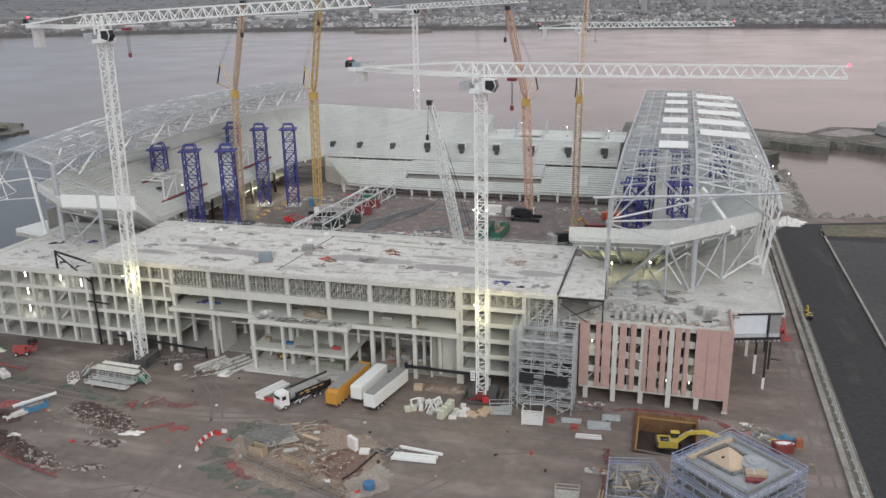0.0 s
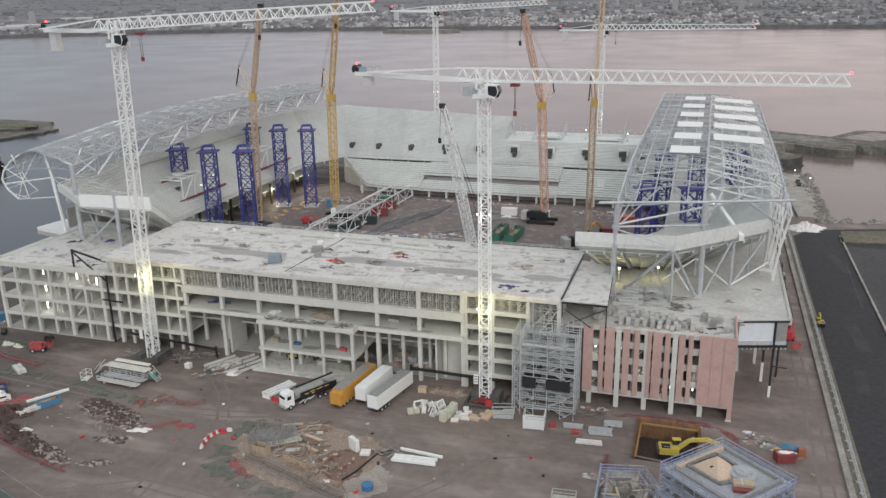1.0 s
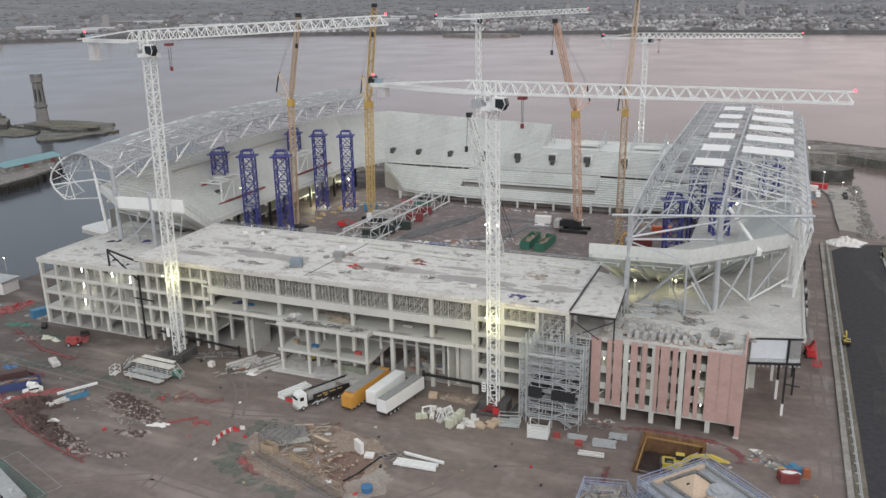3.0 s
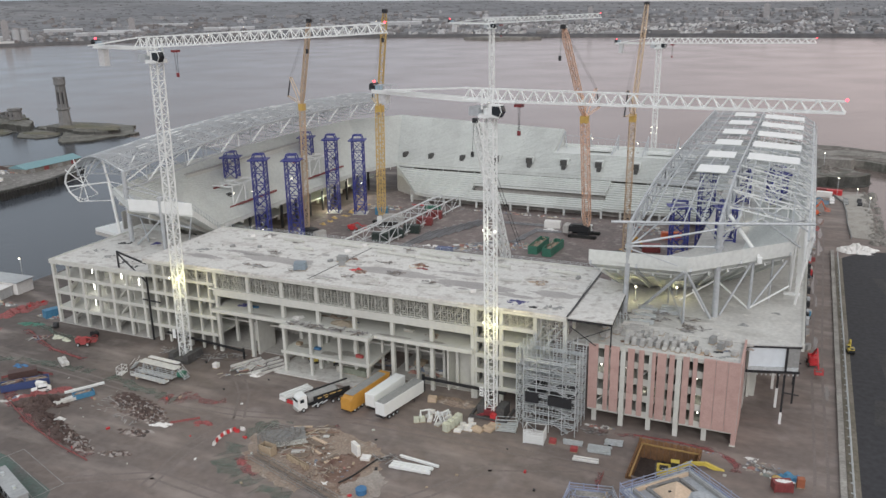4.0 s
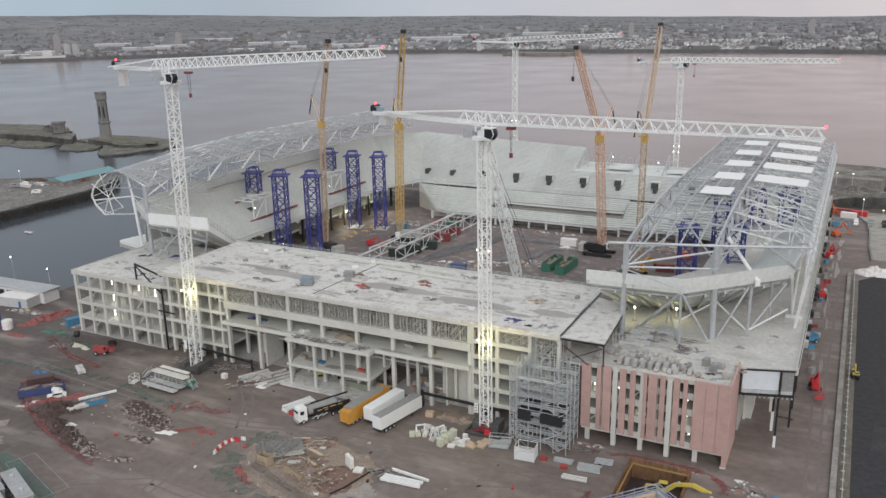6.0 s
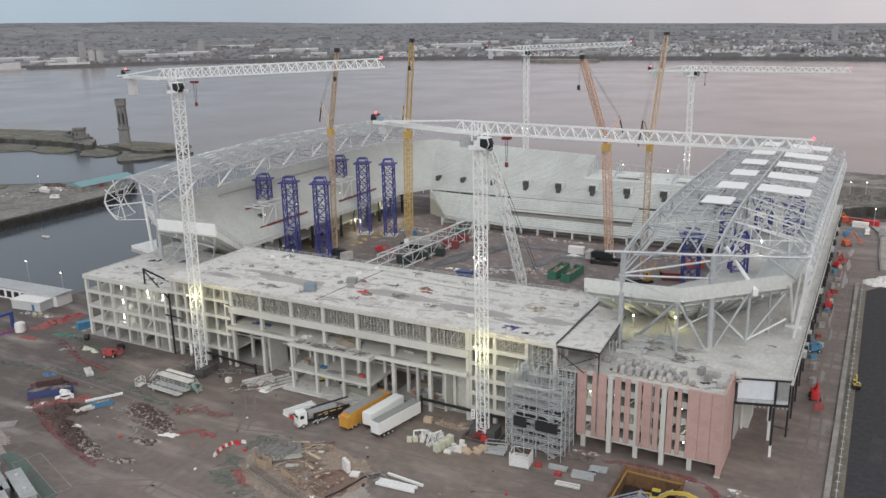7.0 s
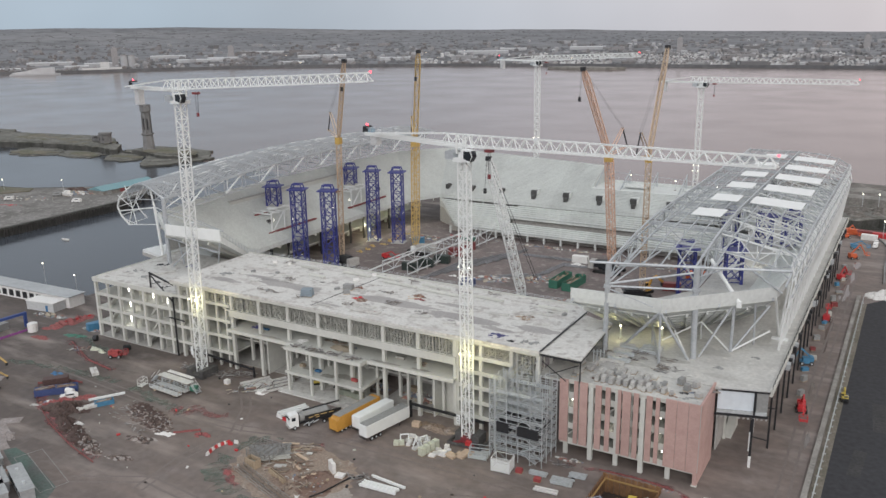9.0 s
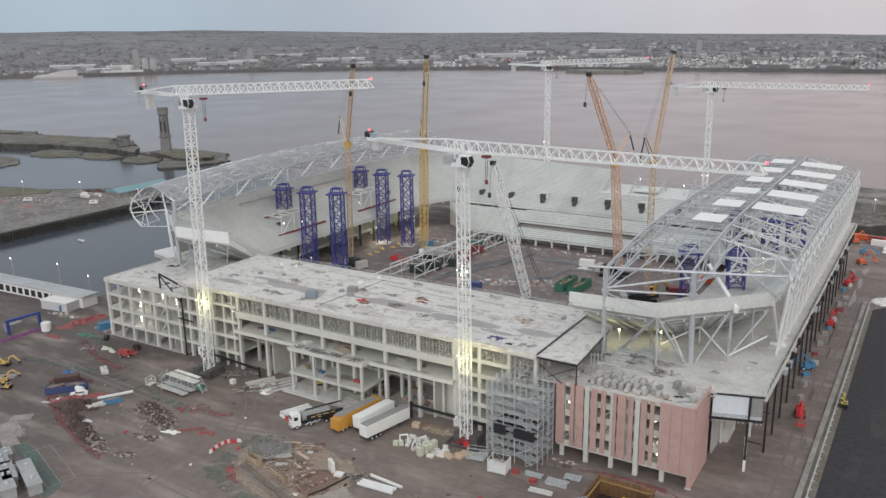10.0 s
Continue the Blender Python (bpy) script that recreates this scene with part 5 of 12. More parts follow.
def terrace(owner, inner, outer, rows, fascia=1.2, soffit=True, skip=()):
    """Stepped precast bays between an inner and an outer line of (x, y, z)."""
    for i in range(len(inner) - 1):
        if i in skip:
            continue
        g = Geo()
        a0, a1, b0, b1 = inner[i], inner[i + 1], outer[i], outer[i + 1]
        prev = None
        vs, fs = [], []
        for r in range(rows):
            t0, t1 = r / rows, (r + 1) / rows
            p0, p1 = lerp(a0, b0, t0), lerp(a1, b1, t0)
            q0, q1 = lerp(a0, b0, t1), lerp(a1, b1, t1)
            n = len(vs)
            # riser up to this row's tread, then the tread
            zt0, zt1 = q0[2], q1[2]
            # nosing lip in front, the riser set back beneath it
            r0, r1 = lerp(p0, q0, 0.22), lerp(p1, q1, 0.22)
            lip = min(0.16, 0.35 * (zt0 - p0[2]))
            vs += [(r0[0], r0[1], p0[2]), (r1[0], r1[1], p1[2]), (r0[0], r0[1], zt0 - lip), (r1[0], r1[1], zt1 - lip), (p0[0], p0[1], zt0 - lip), (p1[0], p1[1], zt1 - lip),
                   (p0[0], p0[1], zt0), (p1[0], p1[1], zt1), (q0[0], q0[1], zt0), (q1[0], q1[1], zt1)]
            fs += [(n, n + 1, n + 3, n + 2), (n + 2, n + 3, n + 5, n + 4), (n + 4, n + 5, n + 7, n + 6), (n + 6, n + 7, n + 9, n + 8)]
            if r < rows - 1:
                s0, s1 = lerp(q0, lerp(a0, b0, (r + 2) / rows), 0.22), lerp(q1, lerp(a1, b1, (r + 2) / rows), 0.22)
                m = len(vs)
                vs += [(s0[0], s0[1], zt0), (s1[0], s1[1], zt1)]
                fs += [(n + 8, n + 9, m + 1, m)]
        g.v, g.f = vs, fs
        n = len(g.v)
        d = 0.9
        g.v += [(a0[0], a0[1], a0[2] - fascia), (a1[0], a1[1], a1[2] - fascia), a0, a1,
                (b0[0], b0[1], b0[2] - fascia - d), (b1[0], b1[1], b1[2] - fascia - d), b0, b1]
        g.f += [(n, n + 1, n + 3, n + 2), (n, n + 4, n + 5, n + 1), (n + 4, n + 6, n + 7, n + 5)]
        g.f += [(n, n + 2, n + 6, n + 4), (n + 1, n + 5, n + 7, n + 3)]
        part("terrace_bay", g.mesh("terrace_bay", M_TERRACE, weld=True), M_TERRACE, owner)


def smooth(pts, per=4):
    """Points set evenly between the given ones."""
    out = []
    for a, b in zip(pts, pts[1:]):
        for k in range(per):
            out.append(lerp(a, b, k / per))
    out.append(pts[-1])
    return out


# north stand
north = thing("north_stand", (8, 250, POD), "pale precast seating tier on the north side", "grandstand")
n_in = [(-15, 203, 13.5), (-4, 207, 13.0), (3, 218, 12.6), (4, 245, 12.5), (4, 270, 12.5), (4, 295, 12.5), (4, 312, 12.5), (-3, 328, 12.6), (-20, 334, 12.7)]
n_out = [(-20.4, 172.9, 30.4), (0.6, 172.2, 31.0), (20.6, 192.6, 31.0), (22.8, 225, 31.2), (22.8, 265, 31.2), (22.8, 295, 31.2), (22.8, 330, 31.2), (12, 350, 27), (-8, 356, 25)]
terrace(north, n_in, n_out, 36)
for i in range(2):
    a, b = n_out[i], n_out[i + 1]
    g = Geo()
    a, b = (a[0], a[1] - 0.35, a[2]), (b[0] + 0.2, b[1] - 0.35, b[2])
    va = [(a[0], a[1], a[2] - 1.2), (b[0], b[1], b[2] - 1.2), (b[0], b[1], b[2] + 1.2), (a[0], a[1], a[2] + 1.1)]
    inw = [(x, y + 0.5, z) for x, y, z in va]
    g.add(va + inw, ((0, 1, 2, 3), (4, 7, 6, 5), (0, 4, 5, 1), (2, 6, 7, 3), (0, 3, 7, 4), (1, 5, 6, 2)))
    part("end_wall", g, M_TERRACE, north, "clean pale upstand wall at the tier's rim")
# ribs of the precast units on the soffit of the near bays
for i in range(3):
    for r in range(1, 9):
        t = r / 9
        a, b = lerp(n_in[i], n_out[i], t), lerp(n_in[i + 1], n_out[i + 1], t)
        part("soffit_rib", Geo().bar((a[0], a[1] - 0.1, a[2] - 1.25 - 0.95 * t), (b[0], b[1] - 0.1, b[2] - 1.25 - 0.95 * t), 0.5, 0.3), M_TERRACE, north)
# columns and raking steel under the rim
for a, b, r in (((-12.2, 173.8, POD), (-11.6, 172.1, 38.7), 0.58), ((6.3, 179.4, POD), (6.1, 178.4, 38.3), 0.66)):
    part("column_tube", Geo().tube(a, b, r, 14), M_GREY, north, "thick grey steel tube column")
    m = lerp(a, b, (33.2 - POD) / (38.5 - POD))
    part("column_collar", Geo().tube((m[0], m[1], 32.9), (m[0], m[1], 33.6), r * 1.45, 14), M_GREY, north, "bolted collar of the column")
for a, b, r in (((0.4, 172.3, 29.0), (0.6, 172.6, POD), 0.26), ((0.2, 172.2, 28.9), (-9.8, 178.4, POD), 0.36), ((0.6, 172.2, 28.8), (5.6, 177.8, POD), 0.3),
                ((12.9, 187.2, 30.0), (12.8, 187.0, POD), 0.36), ((12.7, 187.0, 28.2), (7.2, 180.6, POD), 0.26), ((12.9, 187.0, POD), (19.6, 192.3, 27.6), 0.24),
                ((0.6, 172.4, POD), (-4.3, 183.9, 21.4), 0.24), ((-4.3, 184.0, 21.6), (-4.4, 184.2, POD), 0.22), ((-11.6, 172.4, 32.8), (-1.2, 172.0, 30.2), 0.16), ((6.1, 178.4, 32.6), (2.4, 174.0, 30.4), 0.16),
                ((16.6, 194.0, POD), (16.8, 190.5, 28.6), 0.24), ((5.0, 192.2, POD), (5.0, 191.9, 21.6), 0.2)):
    part("strut", Geo().tube(a, b, r, 8), M_GREY, north, "grey steel tube strut")
for a, b, r in (((5.0, 191.9, 21.4), (12.6, 187.0, POD + 0.1), 0.22), ((5.0, 191.9, 21.4), (-1.9, 184.2, 18.2), 0.2), ((12.9, 187.0, POD + 0.2), (20.6, 188.4, 23.0), 0.22), ((0.7, 184.5, 21.0), (4.0, 181.6, POD), 0.18),
                ((20.8, 203, POD), (20.5, 193.4, 29.5), 0.32), ((20.8, 203, POD), (21.5, 212, 34), 0.32)):
    part("strut", Geo().tube(a, b, r, 8), M_WHITE, north, "white steel tube strut")
# dark raking beams on the soffit
for i, t in ((0, 0.02), (0, 0.5), (1, 0.04), (1, 0.5), (1, 0.98)):
    a, b = lerp(n_in[i], n_in[i + 1], t), lerp(n_out[i], n_out[i + 1], t)
    part("raker", Geo().bar((b[0], b[1] - 0.2, b[2] - 1.6), (a[0], a[1], a[2] - 1.9), 0.4, 0.9), M_GREY, north, "grey steel raking beam")
for i in range(16):
    t = (i + 0.5) / 16
    k = min(2, int(t * 3))
    u = t * 3 - k
    a, b = lerp(n_in[k], n_in[k + 1], u), lerp(n_out[k], n_out[k + 1], u)
    b = lerp(a, b, 0.93)
    part("raker", Geo().bar((a[0], a[1], a[2] - 1.9), (b[0], b[1], b[2] - 2.8), 0.35, 0.7), M_TERRACE, north)
for i in range(9):
    y = 224 + 13 * i
    part("column", Geo().span(-3.4, -2.6, y, y + 0.8, 0, 11.3), M_CONC, north)
    part("raker_column", Geo().span(14.2, 15.0, y, y + 0.8, POD, 23), M_CONC, north)

# south stand
south = thing("south_stand", (-172, 260, 0), "pale precast single seating tier on the south side", "grandstand")
s_in = [(-141, 203, 13.5), (-152, 207, 13.0), (-158, 216, 12.6), (-158.5, 240, 12.5), (-158.5, 262, 12.5), (-158.5, 284, 12.5), (-158.5, 304, 12.5), (-157, 320, 12.5), (-150, 334, 12.8)]
s_out = [(-131.2, 174.2, 30.8), (-152.3, 172.6, 30.8), (-172, 186, 31.2), (-180, 218, 31.2), (-180.5, 250, 31.2), (-180.5, 280, 31.2), (-180.5, 305, 31.2), (-178, 340, 31.0), (-163, 367, 30.3)]
terrace(south, s_in, s_out, 38)
for i in range(1):
    a, b = s_out[i], s_out[i + 1]
    a, b = (a[0], a[1] - 0.35, a[2]), (b[0], b[1] - 0.35, b[2])
    va = [(a[0], a[1], a[2] - 1.6), (b[0], b[1], b[2] - 1.6), (b[0], b[1], b[2] + 1.6), (a[0], a[1], a[2] + 1.7)]
    inw = [(x, y + 0.5, z) for x, y, z in va]
    part("end_wall", Geo().add(va + inw, ((0, 1, 2, 3), (4, 7, 6, 5), (0, 4, 5, 1), (2, 6, 7, 3), (0, 3, 7, 4), (1, 5, 6, 2))), M_WHITE, south,
         "clean white upstand wall at the tier's rim")
for a, b, r in (((-157.5, 177.0, 15.6), (-157.5, 177.0, 39.2), 0.66), ((-141.7, 173.4, 18.2), (-141.7, 173.4, 33.4), 0.58)):
    part("column_tube", Geo().tube(a, b, r, 14), M_GREY, south, "thick grey steel tube column")
    part("column_collar", Geo().tube((b[0], b[1], 32.9), (b[0], b[1], 33.6), r * 1.4, 14), M_GREY, south, "bolted collar of the column")
for a, b, r in (((-157.3, 177, 29.4), (-142, 173.6, 28.2), 0.3), ((-157.3, 177, 26.6), (-134.5, 176.5, 24.6), 0.3), ((-153.5, 175, 18.3), (-142.2, 174.0, 27.2), 0.28), ((-137.4, 178, 18.4), (-132.6, 175, 28.6), 0.24),
                ((-157.2, 177, 32.6), (-146.5, 173.2, 29.4), 0.18), ((-141.6, 173.4, 32.6), (-135.6, 173.8, 29.6), 0.16), ((-152, 178, 18.4), (-161, 184, 26), 0.28), ((-157.4, 177.0, 36.6), (-146.0, 190, 27.0), 0.16),
                ((-157.4, 177.0, 34.6), (-138.0, 182, 29.6), 0.14)):
    part("strut", Geo().tube(a, b, r, 8), M_GREY, south, "grey steel tube strut")
for i in range(17):
    t = (i + 0.5) / 17
    k = min(7, int(t * 8))
    u = t * 8 - k
    a, b = lerp(s_in[k], s_in[k + 1], u), lerp(s_out[k], s_out[k + 1], u)
    part("raker", Geo().bar((a[0], a[1], a[2] - 1.9), (b[0], b[1], b[2] - 2.9), 0.35, 0.9), M_CONC, south)
for i in range(14):
    y = 200 + 10 * i
    part("column", Geo().span(-163.8, -163.0, y, y + 0.8, 0, 13), M_BLACK, south, "dark steel column under the tier")
    part("column", Geo().span(-172.8, -172.0, y, y + 0.8, 0, 18), M_CONC, south)
for k in range(9):
    part("aisle_wall", Geo().span(-177.2, -174.8, 222.5 + 8.4 * k, 222.5 + 8.4 * k + 8.36, 24.4, 27.7), M_CONC, south, "cream concrete wall of the raised cross aisle")
# solid dark strip paints the shadow gap over the aisle wall
part("aisle_slot", Geo().span(-177.6, -175.0, 222.5, 298, 27.704, 28.0), M_DARKCONC, south, "dark strip painted as the shadow gap behind the aisle wall")
part("aisle_rail", Geo().bar((-174.9, 222.5, 28.7), (-174.9, 298, 28.7), 0.1), M_GALV, south)
part("back_wall", Geo().span(-176, -175.5, 192, 340, 0, 22), M_DARKCONC, south)
part("floor_slab", Geo().prism([(-203, 190), (-164, 190), (-164, 340), (-203, 340)], 5.2, 5.6), M_CONC, south)
sk = Geo().prism([(-186, 190), (-160, 184), (-156, 190), (-160, 200), (-184, 200)], 15.2, 16.2)
part("canopy_slab", sk, M_WHITE, south, "pale sheet-covered projecting corner slab")
part("canopy_fascia", Geo().bar((-186, 190, 14.6), (-160, 184, 14.6), 0.3, 1.0), M_DARKCONC, south)
for x, y in ((-182, 193), (-172, 190)):
    part("column", Geo().bar((x, y, 0), (x, y, 15.2), 0.7), M_CONC, south)
rl = thing("edge_guard_rail", (-131.4, 174, 31), "grey guard rail along the cut edge of the south tier", "railing")
for k in range(16):
    p, q = lerp(s_out[0], s_in[0], k / 16), lerp(s_out[0], s_in[0], (k + 1) / 16)
    part("post", Geo().bar((p[0], p[1], p[2]), (p[0], p[1], p[2] + 1.6), 0.12), M_GALV, rl)
    part("rail", Geo().bar((p[0], p[1], p[2] + 1.5), (q[0], q[1], q[2] + 1.5), 0.1), M_GALV, rl)
# stair mouths in the south tier: boxes whose dark colour paints the openings' shade
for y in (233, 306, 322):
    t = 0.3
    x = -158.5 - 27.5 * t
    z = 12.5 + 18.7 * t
    part("stair_mouth", Geo().span(x - 1.4, x + 1.4, y - 0.9, y + 0.9, z - 0.4, z + 1.7), M_MOUTH, south, "dark box painted as a shaded stair opening in the tier")
M_CONTRED1 = material("dull_red_steel", (0.24, 0.07, 0.065), 0.6, vary=0.15, bump=0.0)
# white work platforms round the short trestles
for (x, y) in ((-170, 241), (-170, 291)):
    pl = thing("work_platform", (x, y, 17), "white steel work platform on legs over the tier", "platform", "work platforms")
    part("deck", Geo().span(x - 3, x + 3.4, y - 3.4, y + 3.6, 23.1, 23.4), M_WHITE, pl)
    for yy in (y - 11, y - 7, y - 3.6, y + 4):
        part("deck_beam", Geo().span(x - 2.5, x + 8.5, yy - 0.25, yy + 0.25, 22.7, 23.1), M_WHITE, pl)
    for xx in (x - 2.2, x + 3.6, x + 8.2):
        part("edge_beam", Geo().span(xx - 0.25, xx + 0.25, y - 11.2, y + 4.2, 23.12, 23.5), M_WHITE, pl)
    for yy in (y - 10.8, y - 3.6, y + 3.8):
        part("leg", Geo().bar((x + 8.0, yy, 15.6), (x + 8.0, yy, 22.7), 0.35), M_WHITE, pl)
    part("brace", Geo().bar((x + 8.0, y - 10.6, 15.8), (x + 8.0, y - 4, 22.7), 0.3), M_WHITE, pl)
    part("foot_beam", Geo().span(x + 7.6, x + 8.4, y - 13, y + 15, 15.8, 16.4), M_CONTRED1, pl, "dull red steel beam")
    part("foot_beam", Geo().span(x + 0.6, x + 1.3, y - 12, y - 4, 21.9, 22.4), M_CONTRED1, pl, "dull red steel beam")

# west stand
west = thing("west_stand", (-85, 345, 0), "pale precast two-tier seating on the river side", "grandstand")
WX = [-150 + 7.0 * i for i in range(11)]                     # high part, to -80
w_in = [(x, 334, 12.8) for x in WX]
w_out = [(x - 13 * max(0.0, 1 - (x + 150) / 70), 367, 30.2 - 0.048 * (x + 150)) for x in WX]
w_out[0] = (-163, 367, 30.3)
terrace(west, w_in, w_out, 38)
WL = [-80 + 8.4 * i for i in range(8)]                       # low part, to -21
terrace(west, [(x, 334, 12.8) for x in WL], [(x, 348.6, 19.4) for x in WL], 16)
# flat concourse and steel behind the low part
part("concourse_slab", Geo().span(-79.9, -20, 348.6, 366, 18.8, 19.4), M_TERRACE, west)
part("high_end_wall", Geo().add([(-79.9, 348.0, 19.0), (-79.9, 367, 19.0), (-79.9, 367, 26.6), (-80.3, 348.0, 19.0), (-80.3, 367, 19.0), (-80.3, 367, 26.6)],
                                [(0, 1, 2), (5, 4, 3), (0, 2, 5, 3), (1, 4, 5, 2), (0, 3, 4, 1)]), M_TERRACE, west)
part("end_prop", Geo().bar((-79.0, 352, 19.4), (-79.6, 366, 26.2), 0.4), M_GREY, west)
part("end_prop", Geo().bar((-77.0, 360, 19.4), (-79.6, 366, 26.2), 0.3), M_GREY, west)
part("end_prop", Geo().bar((-78.6, 366, 19.4), (-79.4, 366, 26.2), 0.4), M_GREY, west)
for x in (-67, -54.5, -41.5, -28.5):
    part("raker_steel", Geo().bar((x, 350, 19.4), (x, 364, 25.6), 0.35, 0.6), M_GREY, west)
    part("raker_post", Geo().bar((x, 363.5, 19.4), (x, 363.5, 25.6), 0.4), M_GREY, west)
    part("raker_brace", Geo().bar((x, 357, 19.4), (x, 363.5, 23.5), 0.25), M_GREY, west)
part("rail", Geo().bar((-80, 366, 24.4), (-22, 366, 21.8), 0.16), M_GREY, west)
part("rear_upstand", Geo().span(-79.8, -20, 365.4, 366, 19.4, 20.6), M_TERRACE, west)
for k in range(20):
    x = -79 + 3.0 * k
    part("edge_post", Geo().bar((x, 365.7, 20.6), (x, 365.7, 22.2), 0.14), M_GREY, west)
for a, b, z in ((-66, -56, 20.6), (-40, -30, 20.4)):
    part("terrace_unit", Geo().span(a, b, 353, 358, z - 0.5, z + 0.3), M_TERRACE, west)
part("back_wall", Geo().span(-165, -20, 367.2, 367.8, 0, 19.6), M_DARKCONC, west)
part("back_wall", Geo().span(-163, -80.4, 367.2, 367.8, 19.6, 26.2), M_TERRACE, west)
# wall behind the front of the upper tier, darker colour for the gap's shade
part("gap_wall", Geo().span(-152, -16, 337.5, 337.9, 0, 12.5), M_DARKCONC, west, "concourse wall under the upper tier, its shade put in a darker colour")
for i in range(18):
    x = -150 + 7.6 * i
    part("column", Geo().span(x - 0.3, x + 0.3, 334.6, 335.2, 9.5, 11.8), M_TERRACE, west)
# stair mouths in the upper tier: dark boxes, the openings' shade put in colour
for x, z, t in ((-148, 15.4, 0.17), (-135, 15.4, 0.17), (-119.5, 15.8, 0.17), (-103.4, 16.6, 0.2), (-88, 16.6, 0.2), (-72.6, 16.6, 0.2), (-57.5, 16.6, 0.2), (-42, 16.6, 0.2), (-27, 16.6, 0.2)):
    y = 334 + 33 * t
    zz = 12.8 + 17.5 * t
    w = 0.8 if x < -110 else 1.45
    part("stair_mouth", Geo().span(x - w, x + w, y - 1.8, y + 1.4, zz - 0.6, zz + 1.6), M_MOUTH, west, "dark box painted as a shaded stair opening in the tier")
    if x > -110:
        part("stair_mouth_step", Geo().span(x - 0.2, x + 1.3, y - 4.2, y - 1.85, zz - 1.9, zz - 0.2), M_MOUTH, west, "dark box painted as the shaded stair well below the opening")
        part("stair_mouth_head", Geo().span(x - 1.9, x + 1.7, y - 0.2, y + 2.2, zz + 1.62, zz + 2.0), M_TERRACE, west, "pale slab over the stair opening")
        part("stair_mouth_cheek", Geo().span(x + 1.47, x + 1.8, y - 1.8, y + 1.4, zz - 0.4, zz + 1.6), M_TERRACE, west, "pale wall beside the stair opening")
# lower tier
lo = [(-132.5, 317.0, 3.8), (-126, 315.6, 3.6), (-117, 315.6, 3.6), (-108, 315.6, 3.6)]
terrace(west, lo, [(-149.2, 333.2, 11.4), (-132, 333.0, 11.0), (-119, 333.0, 11.0), (-108, 333.0, 11.0)], 12, fascia=0.7)
part("corner_fascia", Geo().add([(-149.6, 333.4, 7.6), (-140, 326.5, 7.6), (-140, 326.5, 8.4), (-149.6, 333.4, 12.2), (-149.6, 334.0, 7.6), (-140, 327.1, 7.6), (-140, 327.1, 8.4), (-149.6, 334.0, 12.2)],
                                ((0, 1, 2, 3), (7, 6, 5, 4), (0, 4, 5, 1), (2, 6, 7, 3), (0, 3, 7, 4), (1, 5, 6, 2))), M_TERRACE, west)
lo = [(-108 + 9.6 * i, 315.6, 3.4) for i in range(7)]
terrace(west, lo, [(x, 322.0, 6.0) for x, y, z in lo], 5, fascia=0.7)
terrace(west, [(x, 323.4, 8.6) for x, y, z in lo], [(x, 333.0, 11.6) for x, y, z in lo], 6, fascia=0.9)
lo = [(-50.4 + 9 * i, 316.5, 3.6) for i in range(4)] + [(-14, 313, 3.6), (-8, 306, 3.6), (-6, 290, 3.6)]
terrace(west, lo, [(x, 333.0, 11.0) for x, y, z in lo[:4]] + [(-6, 325, 11), (0, 312, 11), (2, 294, 11)], 12, fascia=0.7)
part("tier_wall", Geo().span(-108, -50.4, 325.5, 325.9, 0, 8.2), M_DARKCONC, west)
part("tier_wall", Geo().span(-137, -20, 320.5, 320.9, 0, 4.6), M_DARKCONC, west)
for i in range(16):
    x = -134 + 7.6 * i
    part("column", Geo().span(x - 0.4, x + 0.4, 315.8, 316.6, 0, 3.2), M_TERRACE, west)
part("white_cover", Geo().span(-35, -32, 322, 322.3, 5.8, 10.0), M_WHITE, west, "white sheet board")
part("corner_core", Geo().span(-17, -9, 336, 352, 0, 26), M_TERRACE, west, "pale concrete stair core at the corner")
part("corner_wall", Geo().prism([(-150, 334.2), (-140, 327.6), (-139.6, 328.2), (-149.6, 335)], 0, 7.4), M_DARKCONC, west)

# ---- roofs ----
def roof_z(y, y0):
    k = max(0.0, min(1.0, (y - y0) / 45.0))
    return 38.6 + 3.9 * math.sin(k * math.pi / 2)


# north roof
nr = thing("north_roof", (6, 250, 38), "grey and white steel roof frame of the north stand, partly panelled", "roof frame")


def edge_y(x):
    """The skewed near edge of the north roof."""
    return 171.9 + (x + 11.5) * 0.37


def crown(x, y, y0):
    """Height of the top chord across the north roof."""
    return roof_z(y, y0) - (0.06 * (x - 6) ** 1 if x > 6 else 0.0) - (0.55 * (x - 18) if x > 18 else 0)


YF = [190 + 12.2 * i for i in range(13)]
YF_END = 337.0
# lines that run away from the camera
for i, x in enumerate([-11.6 + 3.5 * k for k in range(11)]):
    y0 = edge_y(x)
    pts = [y0, y0 + 8, y0 + 18, y0 + 30, y0 + 45, 270, 300, YF_END]
    g = Geo()
    for a, b in zip(pts, pts[1:]):
        g.bar((x, a, crown(x, a, y0)), (x, b, crown(x, b, y0)), 0.42 if i in (0, 5, 10) else 0.24)
    part("purlin", g, M_GREY, nr)
for y in YF:
    g = Geo()
    for xa, xb in zip([-11.6, -4.6, 2.4, 5.9, 12.9, 19.9], [-4.6, 2.4, 5.9, 12.9, 19.9, 23.4]):
        if y < edge_y(xb):
            continue
        g.bar((xa, y, crown(xa, y, edge_y(xa)) - 0.2), (xb, y, crown(xb, y, edge_y(xb)) - 0.2), 0.34)
    part("rafter", g, M_GREY, nr)
g = Geo()
g.tube((-15.3, edge_y(-15.3), 38.9), (5.9, edge_y(5.9), 38.4), 0.3)
g.tube((5.9, edge_y(5.9), 38.4), (24.4, edge_y(24.4), 38.2), 0.3)
